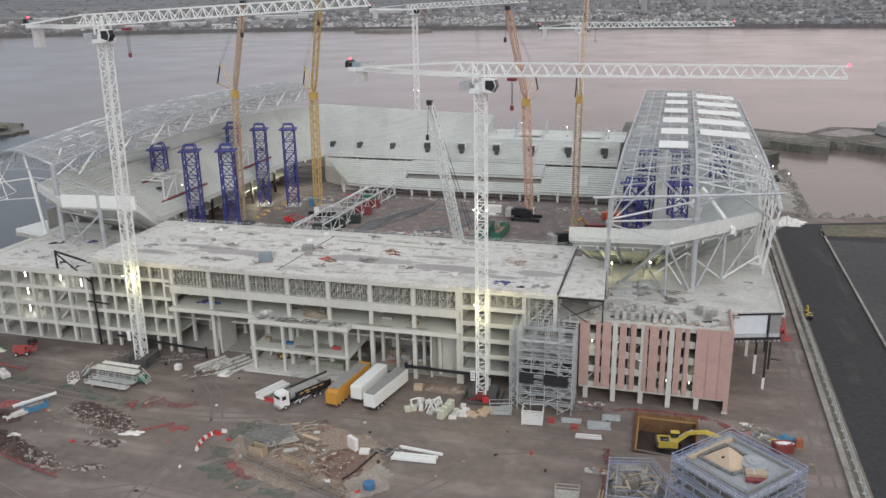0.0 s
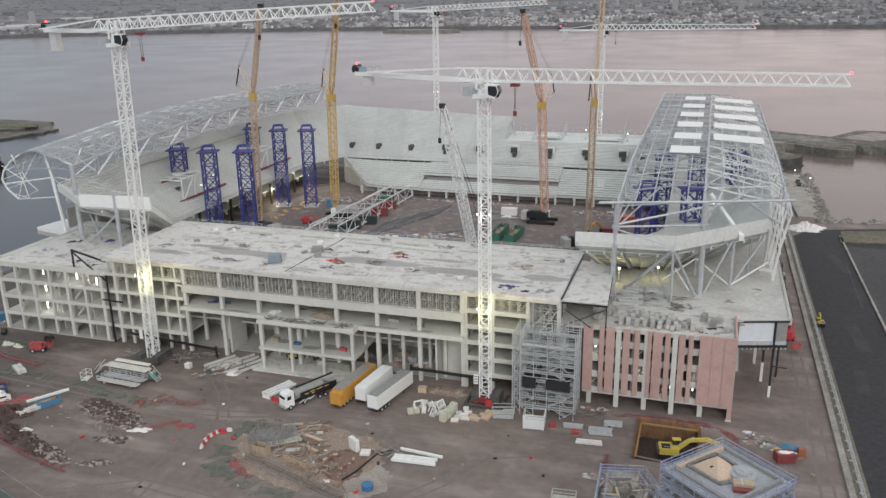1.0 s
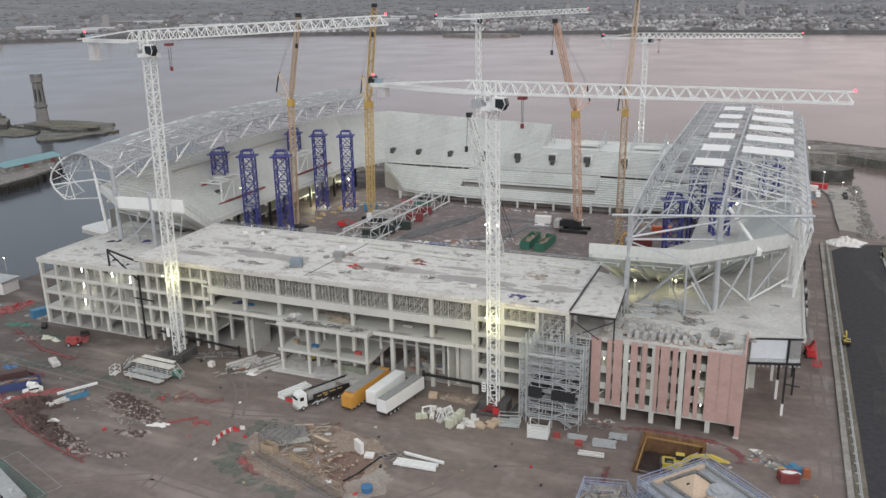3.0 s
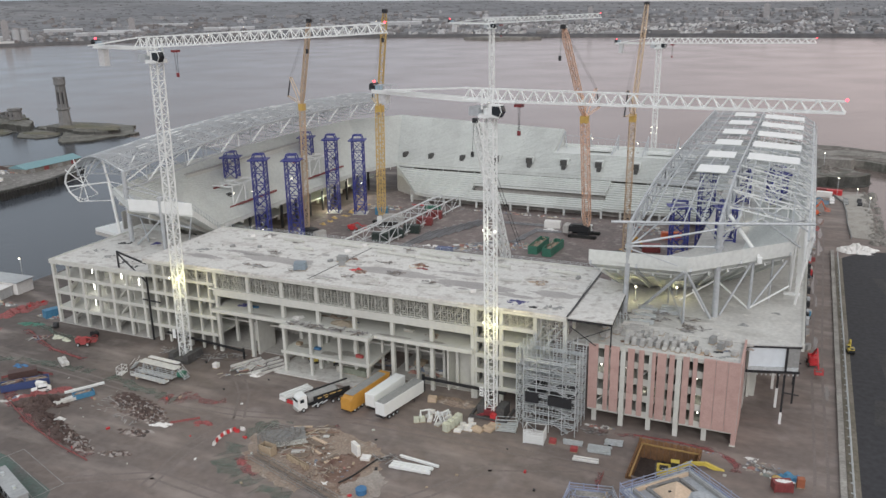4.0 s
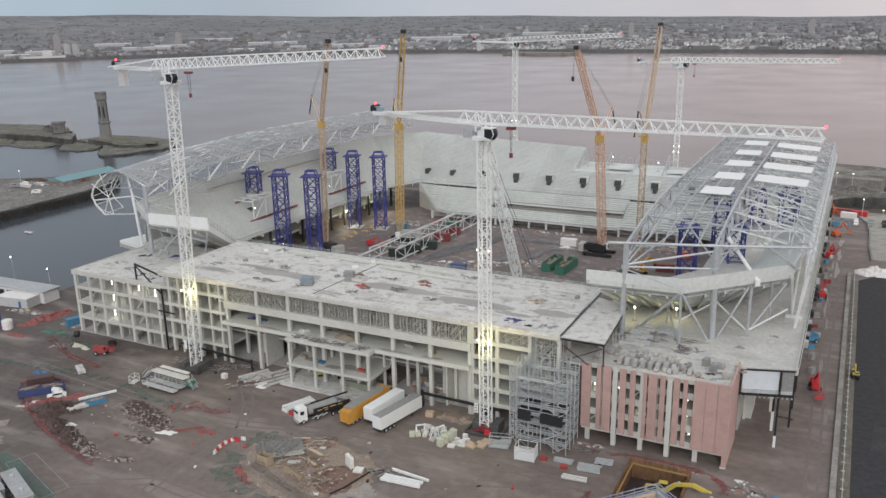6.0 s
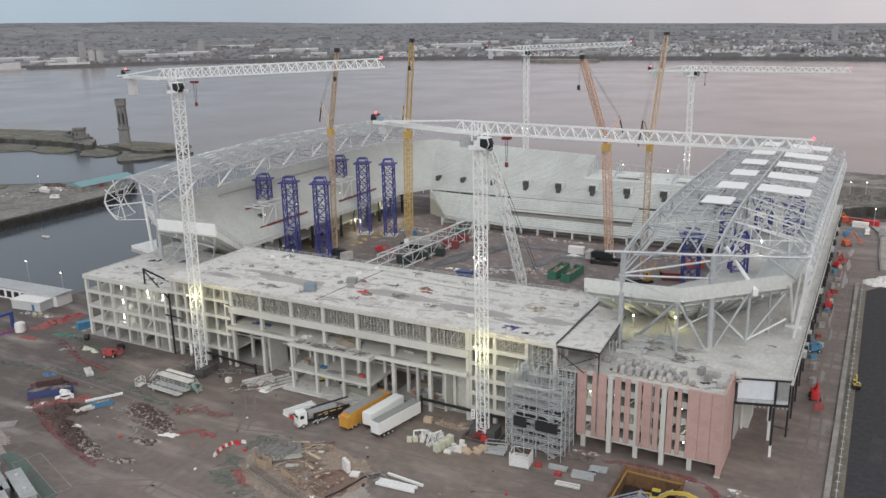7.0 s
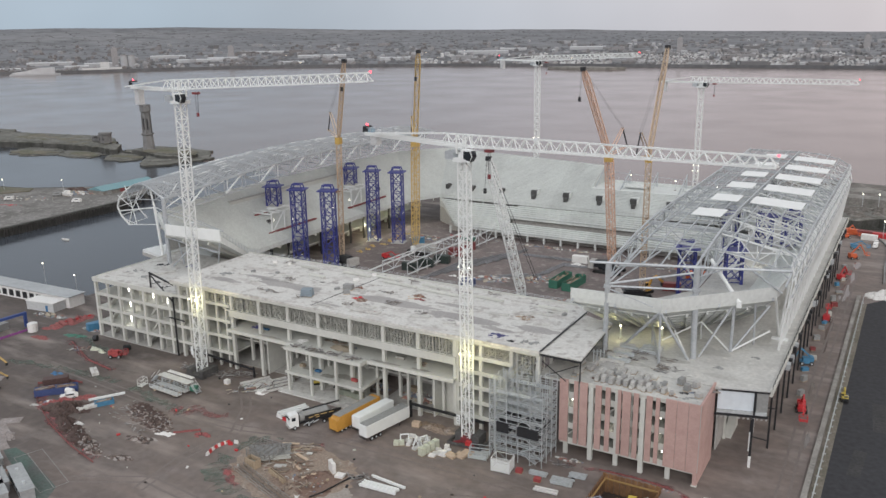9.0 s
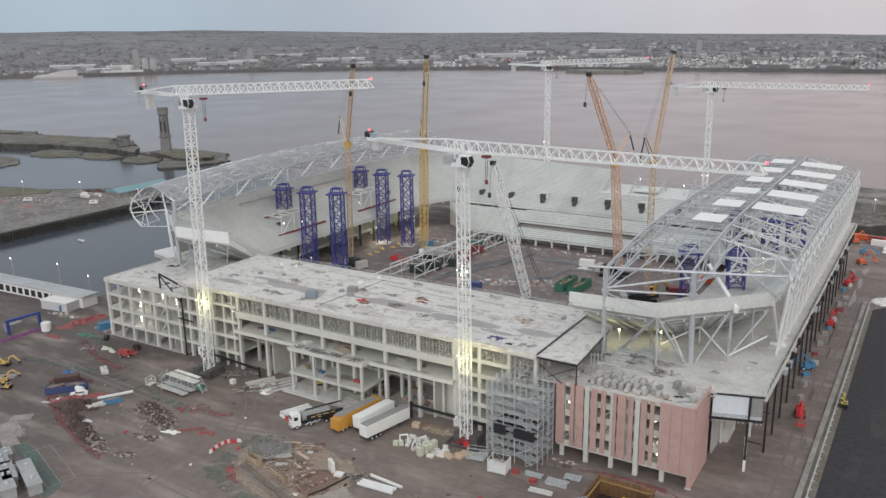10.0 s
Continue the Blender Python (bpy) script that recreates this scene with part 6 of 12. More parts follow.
part("near_edge_tube", g, M_GREY, nr)
# finer grid lines on the inner strip
for k in range(46):
    y = 186 + 3.3 * k
    g = Geo()
    g.bar((-11.6, y, crown(-11.6, y, edge_y(-11.6)) + 0.1), (5.9, y, crown(5.9, y, edge_y(5.9)) + 0.1), 0.12)
    if k > 2:
        g.bar((20, y, crown(20, y, edge_y(20))), (24.6, y, crown(24.6, y, edge_y(24.6)) - 0.6), 0.12)
    part("batten", g, M_GREY, nr)
# main truss under the roof along the stand, and cross trusses
def truss(owner, a, b, depth, n, w=0.4, mat=None, name="truss", drop=(0, 0, -1)):
    g = Geo()
    d = Vector(drop) * depth
    A, B = Vector(a), Vector(b)
    g.bar(A, B, w)
    g.bar(A + d, B + d, w)
    for i in range(n):
        p, q = A.lerp(B, i / n), A.lerp(B, (i + 1) / n)
        g.bar(p, p + d, w * 0.6)
        if i % 2:
            g.bar(p, q + d, w * 0.6)
        else:
            g.bar(p + d, q, w * 0.6)
    g.bar(B, B + d, w * 0.6)
    return part(name, g, mat or M_WHITE, owner)


truss(nr, (5.9, 183, 39.4), (5.9, 225, 41.8), 5.6, 6, 0.5, M_GREY, "main_truss")
truss(nr, (5.9, 225, 41.8), (5.9, YF_END, 41.8), 5.6, 15, 0.5, M_GREY, "main_truss")
truss(nr, (-11.5, 174, 38.6), (-11.5, 216, 41.8), 3.4, 7, 0.35, M_GREY, "edge_truss")
truss(nr, (-11.5, 216, 41.8), (-11.5, YF_END, 41.8), 3.4, 16, 0.35, M_GREY, "edge_truss")
for y in YF[1:]:
    truss(nr, (-11.5, y, crown(-11.5, y, 172) - 0.6), (5.9, y, crown(5.9, y, 181) - 0.6), 3.6, 4, 0.28, M_GREY, "cross_truss")
    truss(nr, (5.9, y, crown(5.9, y, 181) - 0.6), (23.0, y, 37.4), 4.2, 4, 0.3, M_WHITE, "cross_truss")
# diagonal bracing in plan
for i in range(0, 12):
    ya, yb = YF[i], YF[i + 1] if i + 1 < len(YF) else YF_END
    g = Geo()
    g.bar((-11.5, ya, crown(-11.5, ya, 172) - 3.8), (5.9, yb, crown(5.9, yb, 181) - 3.8), 0.25)
    g.bar((5.9, ya, crown(5.9, ya, 181) - 5.2), (22.5, yb, 34.5), 0.3)
    part("plan_brace", g, M_WHITE if i % 2 else M_GREY, nr)
for a, b, r in (((-11.6, 172.3, 33.9), (6.1, 178.6, 37.2), 0.26), ((-11.6, 172.3, 33.4), (6.1, 178.6, 33.2), 0.24), ((6.1, 178.6, 34.5), (-2, 190, 39.5), 0.2), ((-11.6, 172.4, 34.0), (-8.5, 186, 38.6), 0.2), ((-11.6, 180, 36.0), (5.9, 188, 36.2), 0.18), ((-11.7, 173, 33), (-4, 186, 39), 0.2),
                ((7.1, 186.9, 38.3), (14.2, 185.3, 29.5), 0.45), ((6.1, 178.8, 36), (14, 190, 37.5), 0.22), ((6.2, 178.8, 33.4), (9.5, 188, 38.6), 0.22), ((14, 190, 37), (22, 192, 31), 0.25)):
    part("end_brace", Geo().tube(a, b, r, 8), M_WHITE if r > 0.4 else M_GREY, nr)
part("strut_foot", Geo().box(14.25, 185.2, 29.2, 1.0, 1.0, 1.3), M_WHITE, nr)
# outer wall: raking white posts down to the deck
for i in range(19):
    y = 192 + 8 * i
    g = Geo()
    g.bar((23.4, y, 37.6), (24.6, y, 33.5), 0.35)
    g.bar((24.6, y, 33.5), (23.2, y + 0.5, 27), 0.35)
    g.bar((23.2, y + 0.5, 27), (22.2, y + 1.0, POD), 0.42)
    part("outer_post", g, M_WHITE, nr, "white steel raking post")
    g = Geo()
    g.bar((24.6, y, 33.5), (22.2, y + 5, POD), 0.32)
    g.bar((23.4, y + 8, 37.0), (23.0, y + 1, 24), 0.3)
    part("outer_brace", g, M_WHITE, nr, "white steel diagonal")
for z, x in ((37.4, 23.5), (35.4, 24.2), (33.4, 24.7), (31, 24.3), (28.2, 23.6), (24.6, 23.0)):
    part("side_rail", Geo().bar((x, 190, z), (x, YF_END, z), 0.22), M_GREY if z > 30 else M_WHITE, nr)
part("post_foot", Geo().span(19.6, 23.2, 199.4, 200.6, POD, POD + 0.4), M_WHITE, nr)
# white roof panels
for k in range(6):
    y = 210.2 + 20.8 * k
    part("roof_panel", Geo().span(-3.3, 3.9, y, y + 9.0, 42.75, 42.95), M_WHITE, nr, "bright white roof panel")
for k in range(5):
    y = 231 + 20.2 * k
    g = Geo()
    z0, z1 = 42.75, 41.95
    for yy in (y, y + 9.2):
        g.v += [(7.1, yy, z0), (20.0, yy, z1), (20.0, yy, z1 + 0.2), (7.1, yy, z0 + 0.2)]
    g.f += [(0, 1, 2, 3), (7, 6, 5, 4), (0, 4, 5, 1), (1, 5, 6, 2), (2, 6, 7, 3), (3, 7, 4, 0)]
    part("roof_panel", g, M_WHITE, nr, "bright white roof panel")

# south roof: only the strip outside the main truss stands
sr = thing("south_roof", (-176, 260, 38), "pale steel roof frame of the south stand with dense purlins", "roof frame")
SX, SY1 = -158.0, 345.0
S_TOP = ((170, 38.2), (180, 38.9), (200, 40.4), (220, 41.9), (240, 42.9), (260, 43.2), (300, 42.6), (350, 41.2))
# across the strip: x, height over the truss
S_PROF = ((-158.0, 0.0), (-164.0, 1.2), (-170.0, 1.9), (-176.0, 1.8), (-182.0, 0.7), (-186.5, -0.9), (-190.4, -3.2), (-193.4, -6.0), (-194.6, -8.8), (-193.2, -11.6), (-189.6, -14.4))


def along(table, v):
    for (a, p), (b, q) in zip(table, table[1:]):
        if v <= b:
            return p + (q - p) * (v - a) / (b - a)
    return table[-1][1]


def s_top(y):
    """Height of the main truss, arched along the stand."""
    return along(S_TOP, y)


def s_near(x):
    """The strip's near edge runs back from the truss."""
    return 177.2 + (SX - x) * 0.40


def s_pt(u, y):
    """A point of the roof, u counted along the strip's profile in spans, y along the stand."""
    k = min(len(S_PROF) - 2, int(u))
    t = u - k
    x = S_PROF[k][0] + (S_PROF[k + 1][0] - S_PROF[k][0]) * t
    return x, y, s_top(y) + S_PROF[k][1] + (S_PROF[k + 1][1] - S_PROF[k][1]) * t


def s_row(u, y):
    """The same, not nearer than the slanting edge."""
    return s_pt(u, max(y, s_near(s_pt(u, y)[0])))


rnd = random.Random(12)
SYS = [178.0] + [188.0 + 8.6 * i for i in range(19)]
LINES = [175.0, 195, 215, 235, 255, 275, 295, 315, 335, SY1]
for i in range(56):
    u = 0.118 * i
    g = Geo()
    for a, b in zip(LINES, LINES[1:]):
        g.bar(s_row(u, a), s_row(u, b), 0.34 if i % 7 == 0 else (0.2 if i % 2 else 0.13))
    part("purlin", g, M_GREY, sr)
for i, y in enumerate(SYS):
    g = Geo()
    for k in range(13):
        g.bar(s_row(k / 2, y), s_row(k / 2 + 0.5, y), 0.34)
    part("rafter", g, M_GREY, sr)
    if i:
        g, h = Geo(), Geo()
        zb = s_top(y) - 5.0
        low = [(SX, y, zb), (-166.0, y, zb + 0.6), (-174.0, y, zb + 0.8), (-182.0, y, zb + 0.2), (-188.0, y, zb - 0.8)]
        for p, q in zip(low, low[1:]):
            g.bar(p, q, 0.28)
        for k, u in enumerate((0.0, 1.3, 2.7, 4.0, 5.3)):
            h.bar(low[k], s_pt(u, y), 0.2)
            if k < 4:
                h.bar(low[k + 1], s_pt(u, y), 0.24)
        part("cross_truss_chord", g, M_GREY, sr)
        part("cross_truss_web", h, M_GREY if i % 3 else M_WHITE, sr, kind="stuff")
# battens between the rafters
for i in range(40):
    y = 181 + 4.05 * i
    g = Geo()
    for k in range(6):
        if s_near(s_pt(k, y)[0]) < y:
            g.bar(s_pt(k + 0.02, y), s_pt(k + 1, y), 0.1)
    if g.v:
        part("batten", g, M_GREY, sr)
# the main truss: chords, posts and broad white diagonals
BAYS = [178.0 + 8.6 * i for i in range(20)]
for z_of, nm in ((s_top, "top_chord"), (lambda y: s_top(y) - 5.2, "bottom_chord")):
    g = Geo()
    for a, b in zip(BAYS, BAYS[1:]):
        g.bar((SX, a, z_of(a)), (SX, b, z_of(b)), 0.5 if nm == "top_chord" else 0.4)
    part(nm, g, M_GREY, sr)
for i, (a, b) in enumerate(zip(BAYS, BAYS[1:])):
    p, q = ((SX, a, s_top(a) - 5.2), (SX, b, s_top(b))) if i % 2 else ((SX, a, s_top(a)), (SX, b, s_top(b) - 5.2))
    part("diagonal", Geo().bar(p, q, 0.38 if i % 2 else 0.26), M_WHITE if i % 2 else M_GREY, sr)
    part("post", Geo().bar((SX, a, s_top(a) - 5.2), (SX, a, s_top(a)), 0.26), M_GREY, sr)
# inner truss line and loose white braces below the purlins
for i, (a, b) in enumerate(zip(BAYS[1:], BAYS[2:])):
    u = 2.0
    p, q = s_pt(u, a), s_pt(u, b)
    part("inner_chord", Geo().bar((p[0], a, p[2] - 5.0), (q[0], b, q[2] - 5.0), 0.3), M_GREY, sr)
    part("inner_web", Geo().bar((p[0], a, p[2] - 5.0), q, 0.26) if i % 2 else Geo().bar(p, (q[0], b, q[2] - 5.0), 0.26), M_WHITE if i % 3 == 1 else M_GREY, sr)
for i in range(200):
    y = 186 + 152 * rnd.random()
    u = 0.2 + 4.6 * rnd.random()
    p, q = s_row(u, y), s_row(u + 1.6 * (rnd.random() - 0.4), y + 2 + 5 * rnd.random())
    part("wind_brace", Geo().bar((p[0], p[1], p[2] - 0.5 - 3 * rnd.random()), (q[0], q[1], q[2] - 0.4 - 1.5 * rnd.random()), 0.2), M_WHITE if i % 3 == 0 else M_GREY, sr)
# short white bars added on the purlins, their colour painting scattered glints
for i in range(150):
    y = 190 + 150 * rnd.random()
    u = 0.5 + 5.3 * rnd.random()
    p, q = s_row(u, y), s_row(u, y + 2.0 + 2.5 * rnd.random())
    part("roof_sheet_rail", Geo().bar((p[0], p[1], p[2] + 0.2), (q[0], q[1], q[2] + 0.2), 0.5, 0.1), M_WHITE, sr, "short white bar painted as a glint on the purlins")
# the curved eaves frame at the near end, open like a wheel
for y, w in ((188.6, 0.42), (196.5, 0.3)):
    g = Geo()
    for k in range(8, 20):
        g.bar(s_pt(k / 2, y), s_pt(k / 2 + 0.5, y), w)
    part("eaves_curve", g, M_WHITE, sr, "white curved eaves frame")
for u in (7.0, 8.0, 9.0, 10.0):
    u = min(u, 9.99)
    part("eaves_rail", Geo().bar(s_pt(u, 188.6), s_pt(u, 196.5), 0.2), M_WHITE, sr, "white curved eaves frame")
HUB = (-186.6, 188.4, 31.2)
for p, q, w in ((HUB, (-189.4, 188.5, 38.6), 0.34), (HUB, (-185.4, 188.5, 25.6), 0.34), (HUB, (-181.0, 190.0, 39.6), 0.34), (HUB, (-193.8, 188.6, 35.0), 0.26), (HUB, (-189.4, 188.5, 25.4), 0.3),
                ((-194.0, 188.6, 29.4), (-176.2, 189.0, 32.2), 0.44), ((-189.6, 188.5, 25.0), (-174.6, 188.6, 26.6), 0.26), ((-176.2, 189.0, 32.4), (-157.6, 177.2, 35.0), 0.3), ((-176.0, 189.0, 31.8), (-160.5, 181.0, 29.6), 0.2),
                ((-185.4, 188.4, 25.6), (-191.6, 188.5, 26.8), 0.2)):
    part("gable_tube", Geo().tube(p, q, w / 2, 8), M_WHITE, sr, "white steel tube")
part("raking_strut", Geo().tube((-173.4, 188.0, 16.2), (-176.2, 189.0, 32.0), 0.5, 10), M_WHITE, sr, "stout white raking strut")
part("raking_strut", Geo().tube((-176.2, 189.0, 32.0), (-178.6, 189.6, 40.2), 0.34, 10), M_WHITE, sr, "white raking strut")
for p, q in (((-157.5, 177.2, 39.2), (-178.6, 187.0, 40.4)), ((-157.5, 177.2, 39.0), (-167.0, 188.6, 36.2)), ((-157.5, 177.2, 37.0), (-164.0, 188.6, 41.2)), ((-167.0, 188.6, 36.2), (-178.6, 189.6, 40.0)),
             ((-157.5, 177.4, 36.0), (-158.0, 188.0, 39.4)), ((-160.0, 188.6, 35.0), (-170.0, 188.6, 41.6))):
    part("gable_tube", Geo().tube(p, q, 0.2, 8), M_WHITE, sr, "white steel tube")

# blue trestle towers
def trestle(x, y, z0, z1, w=4.4):
    tr = thing("trestle_tower", (x, y, z0), "deep blue lattice steel trestle tower with a flat head", "trestle", "blue trestle towers")
    h = w / 2
    cs = ((-h, -h), (h, -h), (h, h), (-h, h))
    for cx, cy in cs:
        part("leg", Geo().bar((cx, cy, 0), (cx, cy, z1 - z0), 0.42), M_BLUE, tr, local=True)
    n = max(2, round((z1 - z0) / 4.6))
    for k in range(n):
        za, zb = (z1 - z0) * k / n, (z1 - z0) * (k + 1) / n
        g = Geo()
        for (ax, ay), (bx, by) in zip(cs, cs[1:] + cs[:1]):
            g.bar((ax, ay, zb), (bx, by, zb), 0.26)
            g.bar((ax, ay, za), (bx, by, zb), 0.22)
            g.bar((bx, by, za), (ax, ay, zb), 0.22)
        part("lattice", g, M_BLUE, tr, local=True)
    H = z1 - z0
    part("head_plate", Geo().box(0, 0, H + 0.25, w + 2.4, w + 1.6, 0.4), M_BLUE, tr, local=True)
    for s in (-1, 1):
        part("saddle_bar", Geo().bar((-h, s * h * 0.6, H + 0.4), (-h * 0.75, s * h * 0.6, H + 2.2), 0.35), M_BLUE, tr, local=True)
        part("saddle_bar", Geo().bar((h, s * h * 0.6, H + 0.4), (h * 0.75, s * h * 0.6, H + 2.2), 0.35), M_BLUE, tr, local=True)
        part("saddle_bar", Geo().bar((-h * 0.8, s * h * 0.6, H + 2.2), (h * 0.8, s * h * 0.6, H + 2.2), 0.45), M_BLUE, tr, local=True)
    part("saddle_bar", Geo().bar((-h * 0.75, -h * 0.6, H + 2.2), (-h * 0.75, h * 0.6, H + 2.2), 0.4), M_BLUE, tr, local=True)
    part("saddle_bar", Geo().bar((h * 0.75, -h * 0.6, H + 2.2), (h * 0.75, h * 0.6, H + 2.2), 0.4), M_BLUE, tr, local=True)
    part("base_plate", Geo().box(0, 0, 0.15, w + 1.4, w + 1.4, 0.3), M_CONC, tr, local=True)
    tr.rotation_euler[2] = radians(20)
    return tr


for x, y, z0, z1 in ((-157, 240, 0, 31), (-145, 243, 0, 31), (-157, 289, 0, 30.5), (-145.5, 291, 0, 30.5), (-170, 241, 23.4, 31), (-170, 291, 23.4, 30.5),
                     (-10, 238, 0, 26.5), (2.5, 241, 0, 26.5), (-8, 288, 0, 27), (3.0, 289, 0, 27), (14.5, 262, 24, 33)):
    trestle(x, y, z0, z1)

# ---- cranes ----
M_TANBOOM = material("faded_tan_boom", (0.53, 0.41, 0.30), 0.5, vary=0.12, bump=0.0, second=(0.45, 0.32, 0.2), amount=0.4)
M_DARKBALLAST = material("dark_stained_ballast", (0.10, 0.098, 0.096), 0.85, vary=0.25, size=0.6, bump=0.1, second=(0.06, 0.058, 0.057), amount=0.45)
M_CRANERED = material("dull_crane_red", (0.21, 0.04, 0.045), 0.5, vary=0.15, bump=0.0)


def lattice_box(sections, mat_name, owner, mat, axis_a, axis_b, w, h, n, chord=0.22, lace=0.12, w2=None, h2=None, label=""):
    """A square lattice between two points: four chords and zigzag lacing, in a few lengths that are parts."""
    A, B = Vector(axis_a), Vector(axis_b)
    d = (B - A).normalized()
    side = d.cross(Vector((0, 0, 1)))
    if side.length < 0.05:
        side = Vector((1, 0, 0))
    side.normalize()
    up = side.cross(d)
    w2, h2 = w if w2 is None else w2, h if h2 is None else h2

    def corners(t):
        c = A.lerp(B, t)
        ww, hh = (w + (w2 - w) * t) / 2, (h + (h2 - h) * t) / 2
        return [c - side * ww - up * hh, c + side * ww - up * hh, c + side * ww + up * hh, c - side * ww + up * hh]

    c0, c1 = corners(0), corners(1)
    for a in range(4):
        part(mat_name.replace("section", "chord"), Geo().bar(c0[a], c1[a], chord), mat, owner, label)
    per = max(1, n // sections)
    k = 0
    while k < n:
        g = Geo()
        for i in range(k, min(n, k + per)):
            c0, c1 = corners(i / n), corners((i + 1) / n)
            for a in range(4):
                b = (a + 1) % 4
                if (i + a) % 2:
                    g.bar(c0[a], c1[b], lace)
                else:
                    g.bar(c0[b], c1[a], lace)
                g.bar(c1[a], c1[b], lace)
        part(mat_name.replace("section", "lacing"), g, mat, owner, label, kind="stuff")
        k += per


def jib_lattice(owner, a, b, n, h, w, mat, chord=0.3, lace=0.17, h2=None, sections=6):
    """A triangular jib: one top chord, two bottom chords."""
    A, B = Vector(a), Vector(b)
    d = (B - A).normalized()
    side = d.cross(Vector((0, 0, 1))).normalized()
    up = Vector((0, 0, 1))
    h2 = h if h2 is None else h2

    def pts(t):
        c = A.lerp(B, t)
        hh = h + (h2 - h) * t
        return c - side * w / 2, c + side * w / 2, c + up * hh

    for p, q in zip(pts(0), pts(1)):
        part("jib_chord", Geo().bar(p, q, chord), mat, owner)
    per = max(1, n // sections)
    k = 0
    while k < n:
        g = Geo()
        for i in range(k, min(n, k + per)):
            l0, r0, t0 = pts(i / n)
            l1, r1, t1 = pts((i + 1) / n)
            m = (pts((i + 0.5) / n))[2]
            for p, q in ((l0, m), (m, l1), (r0, m), (m, r1), (l0, r0), (l0, r1)):
                g.bar(p, q, lace)
        part("jib_lacing", g, mat, owner, kind="stuff")
        k += per


def sphere(geo, x, y, z, r, n=8):
    rings = []
    for i in range(1, 5):
        a = math.pi * i / 5
        rings.append([(x + r * math.sin(a) * math.cos(6.28318 * k / n), y + r * math.sin(a) * math.sin(6.28318 * k / n), z - r * math.cos(a)) for k in range(n)])
    return geo.loft(rings)


M_BALLAST = material("weathered_ballast", (0.56, 0.565, 0.57), 0.8, vary=0.12, bump=0.05)
M_PALEBLUE = material("pale_blue_cabinet", (0.30, 0.40, 0.47), 0.5, vary=0.08, bump=0.0)


def tower_crane(base, z0, ztop, zjib, tip, tail, label, mast_w=1.95, lean=(0, 0), lit=(), back=5.5, ballast=4.4):
    x, y = base
    cr = thing("tower_crane", (x, y, z0), label, "tower crane", "white tower cranes")
    top = (x + lean[0], y + lean[1], ztop)
    n = round((ztop - z0) / 1.9)
    lattice_box(8, "mast_section", cr, M_WHITE, (x, y, z0), top, mast_w, mast_w, n, 0.26, 0.13)
    tx, ty = top[0], top[1]
    J = Vector((tip[0] - tx, tip[1] - ty, 0)).normalized()
    S = Vector((-J.y, J.x, 0))
    ang = math.degrees(math.atan2(J.y, J.x))
    C = Vector((tx, ty, 0))
    g = Geo()
    g.box(tx, ty, ztop + 0.4, 3.4, 3.4, 0.8, ang)
    g.tube((tx, ty, ztop + 0.8), (tx, ty, ztop + 1.7), 1.3, 12)
    part("slew_ring", g, M_WHITE, cr)
    # cab, with window
    def cabpt(a, b, z):
        p = C + J * a - S * b
        return (p.x, p.y, ztop + z)
    rings = []
    for b in (1.25, 2.95):
        rings.append([cabpt(1.2, b, 0.5), cabpt(3.2, b, 0.3), cabpt(3.9, b, 1.5), cabpt(3.5, b, 2.7), cabpt(1.2, b, 2.8)])
    cab = part("cab", Geo().loft(rings), M_WHITE, cr, "white operator's cab")
    rings = []
    for b in (1.4, 2.8):
        rings.append([cabpt(3.32, b, 0.42), cabpt(4.02, b, 1.5), cabpt(3.62, b, 2.6), cabpt(3.5, b, 2.55), cabpt(3.85, b, 1.5), cabpt(3.2, b, 0.45)])
    part("cab_window", Geo().loft(rings), M_GLASSDARK, cab, "dark cab glass")
    rings = []
    for b in (2.94, 3.02):
        rings.append([cabpt(1.9, b, 1.0), cabpt(3.3, b, 0.6), cabpt(3.75, b, 1.5), cabpt(3.4, b, 2.5), cabpt(1.9, b, 2.5)])
    part("cab_window", Geo().loft(rings), M_GLASSDARK, cab, "dark cab glass")
    wp = C - J * 2.6
    part("machine_deck", Geo().box(wp.x, wp.y, ztop + 1.2, 2.0, 3.4, 1.6, ang), M_GREY, cr)
    # tower head up to the jib
    for a, b in ((-1.1, -1.1), (1.1, -1.1), (1.1, 1.1), (-1.1, 1.1)):
        p = C + J * a + S * b
        part("head_post", Geo().bar((p.x, p.y, ztop + 1.6), (p.x, p.y, zjib + 2.2), 0.3), M_WHITE, cr)
    r = (C - J * back)
    t = Vector(tip)
    jib_lattice(cr, (r.x, r.y, zjib), (t.x, t.y, tip[2] - 1.0), 25, 2.3, 1.7, M_WHITE, h2=1.7)
    q = Vector(tail)
    # counter jib: solid-sided tapering beam with walkway, ballast and winch
    L = (Vector((q.x, q.y, 0)) - C).length
    g = Geo()
    for s in (-0.9, 0.9):
        a, b = C + S * s, Vector((q.x, q.y, 0)) + S * s
        g.bar((a.x, a.y, zjib), (b.x, b.y, tail[2]), 0.3, 0.75)
        a2 = C - J * (L * 0.86) + S * s * 0.8
        r2 = C - J * (back - 0.6) + S * s * 0.3
        part("pendant_bar", Geo().bar((r2.x, r2.y, zjib + 2.3), (a2.x, a2.y, tail[2] + 0.5), 0.24), M_WHITE, cr)
    for k in range(8):
        c0 = C.lerp(Vector((q.x, q.y, 0)), k / 7)
        zz = zjib + (tail[2] - zjib) * k / 7
        g.bar((c0.x - S.x * 0.9, c0.y - S.y * 0.9, zz), (c0.x + S.x * 0.9, c0.y + S.y * 0.9, zz), 0.25)
    part("counter_jib", g, M_WHITE, cr)
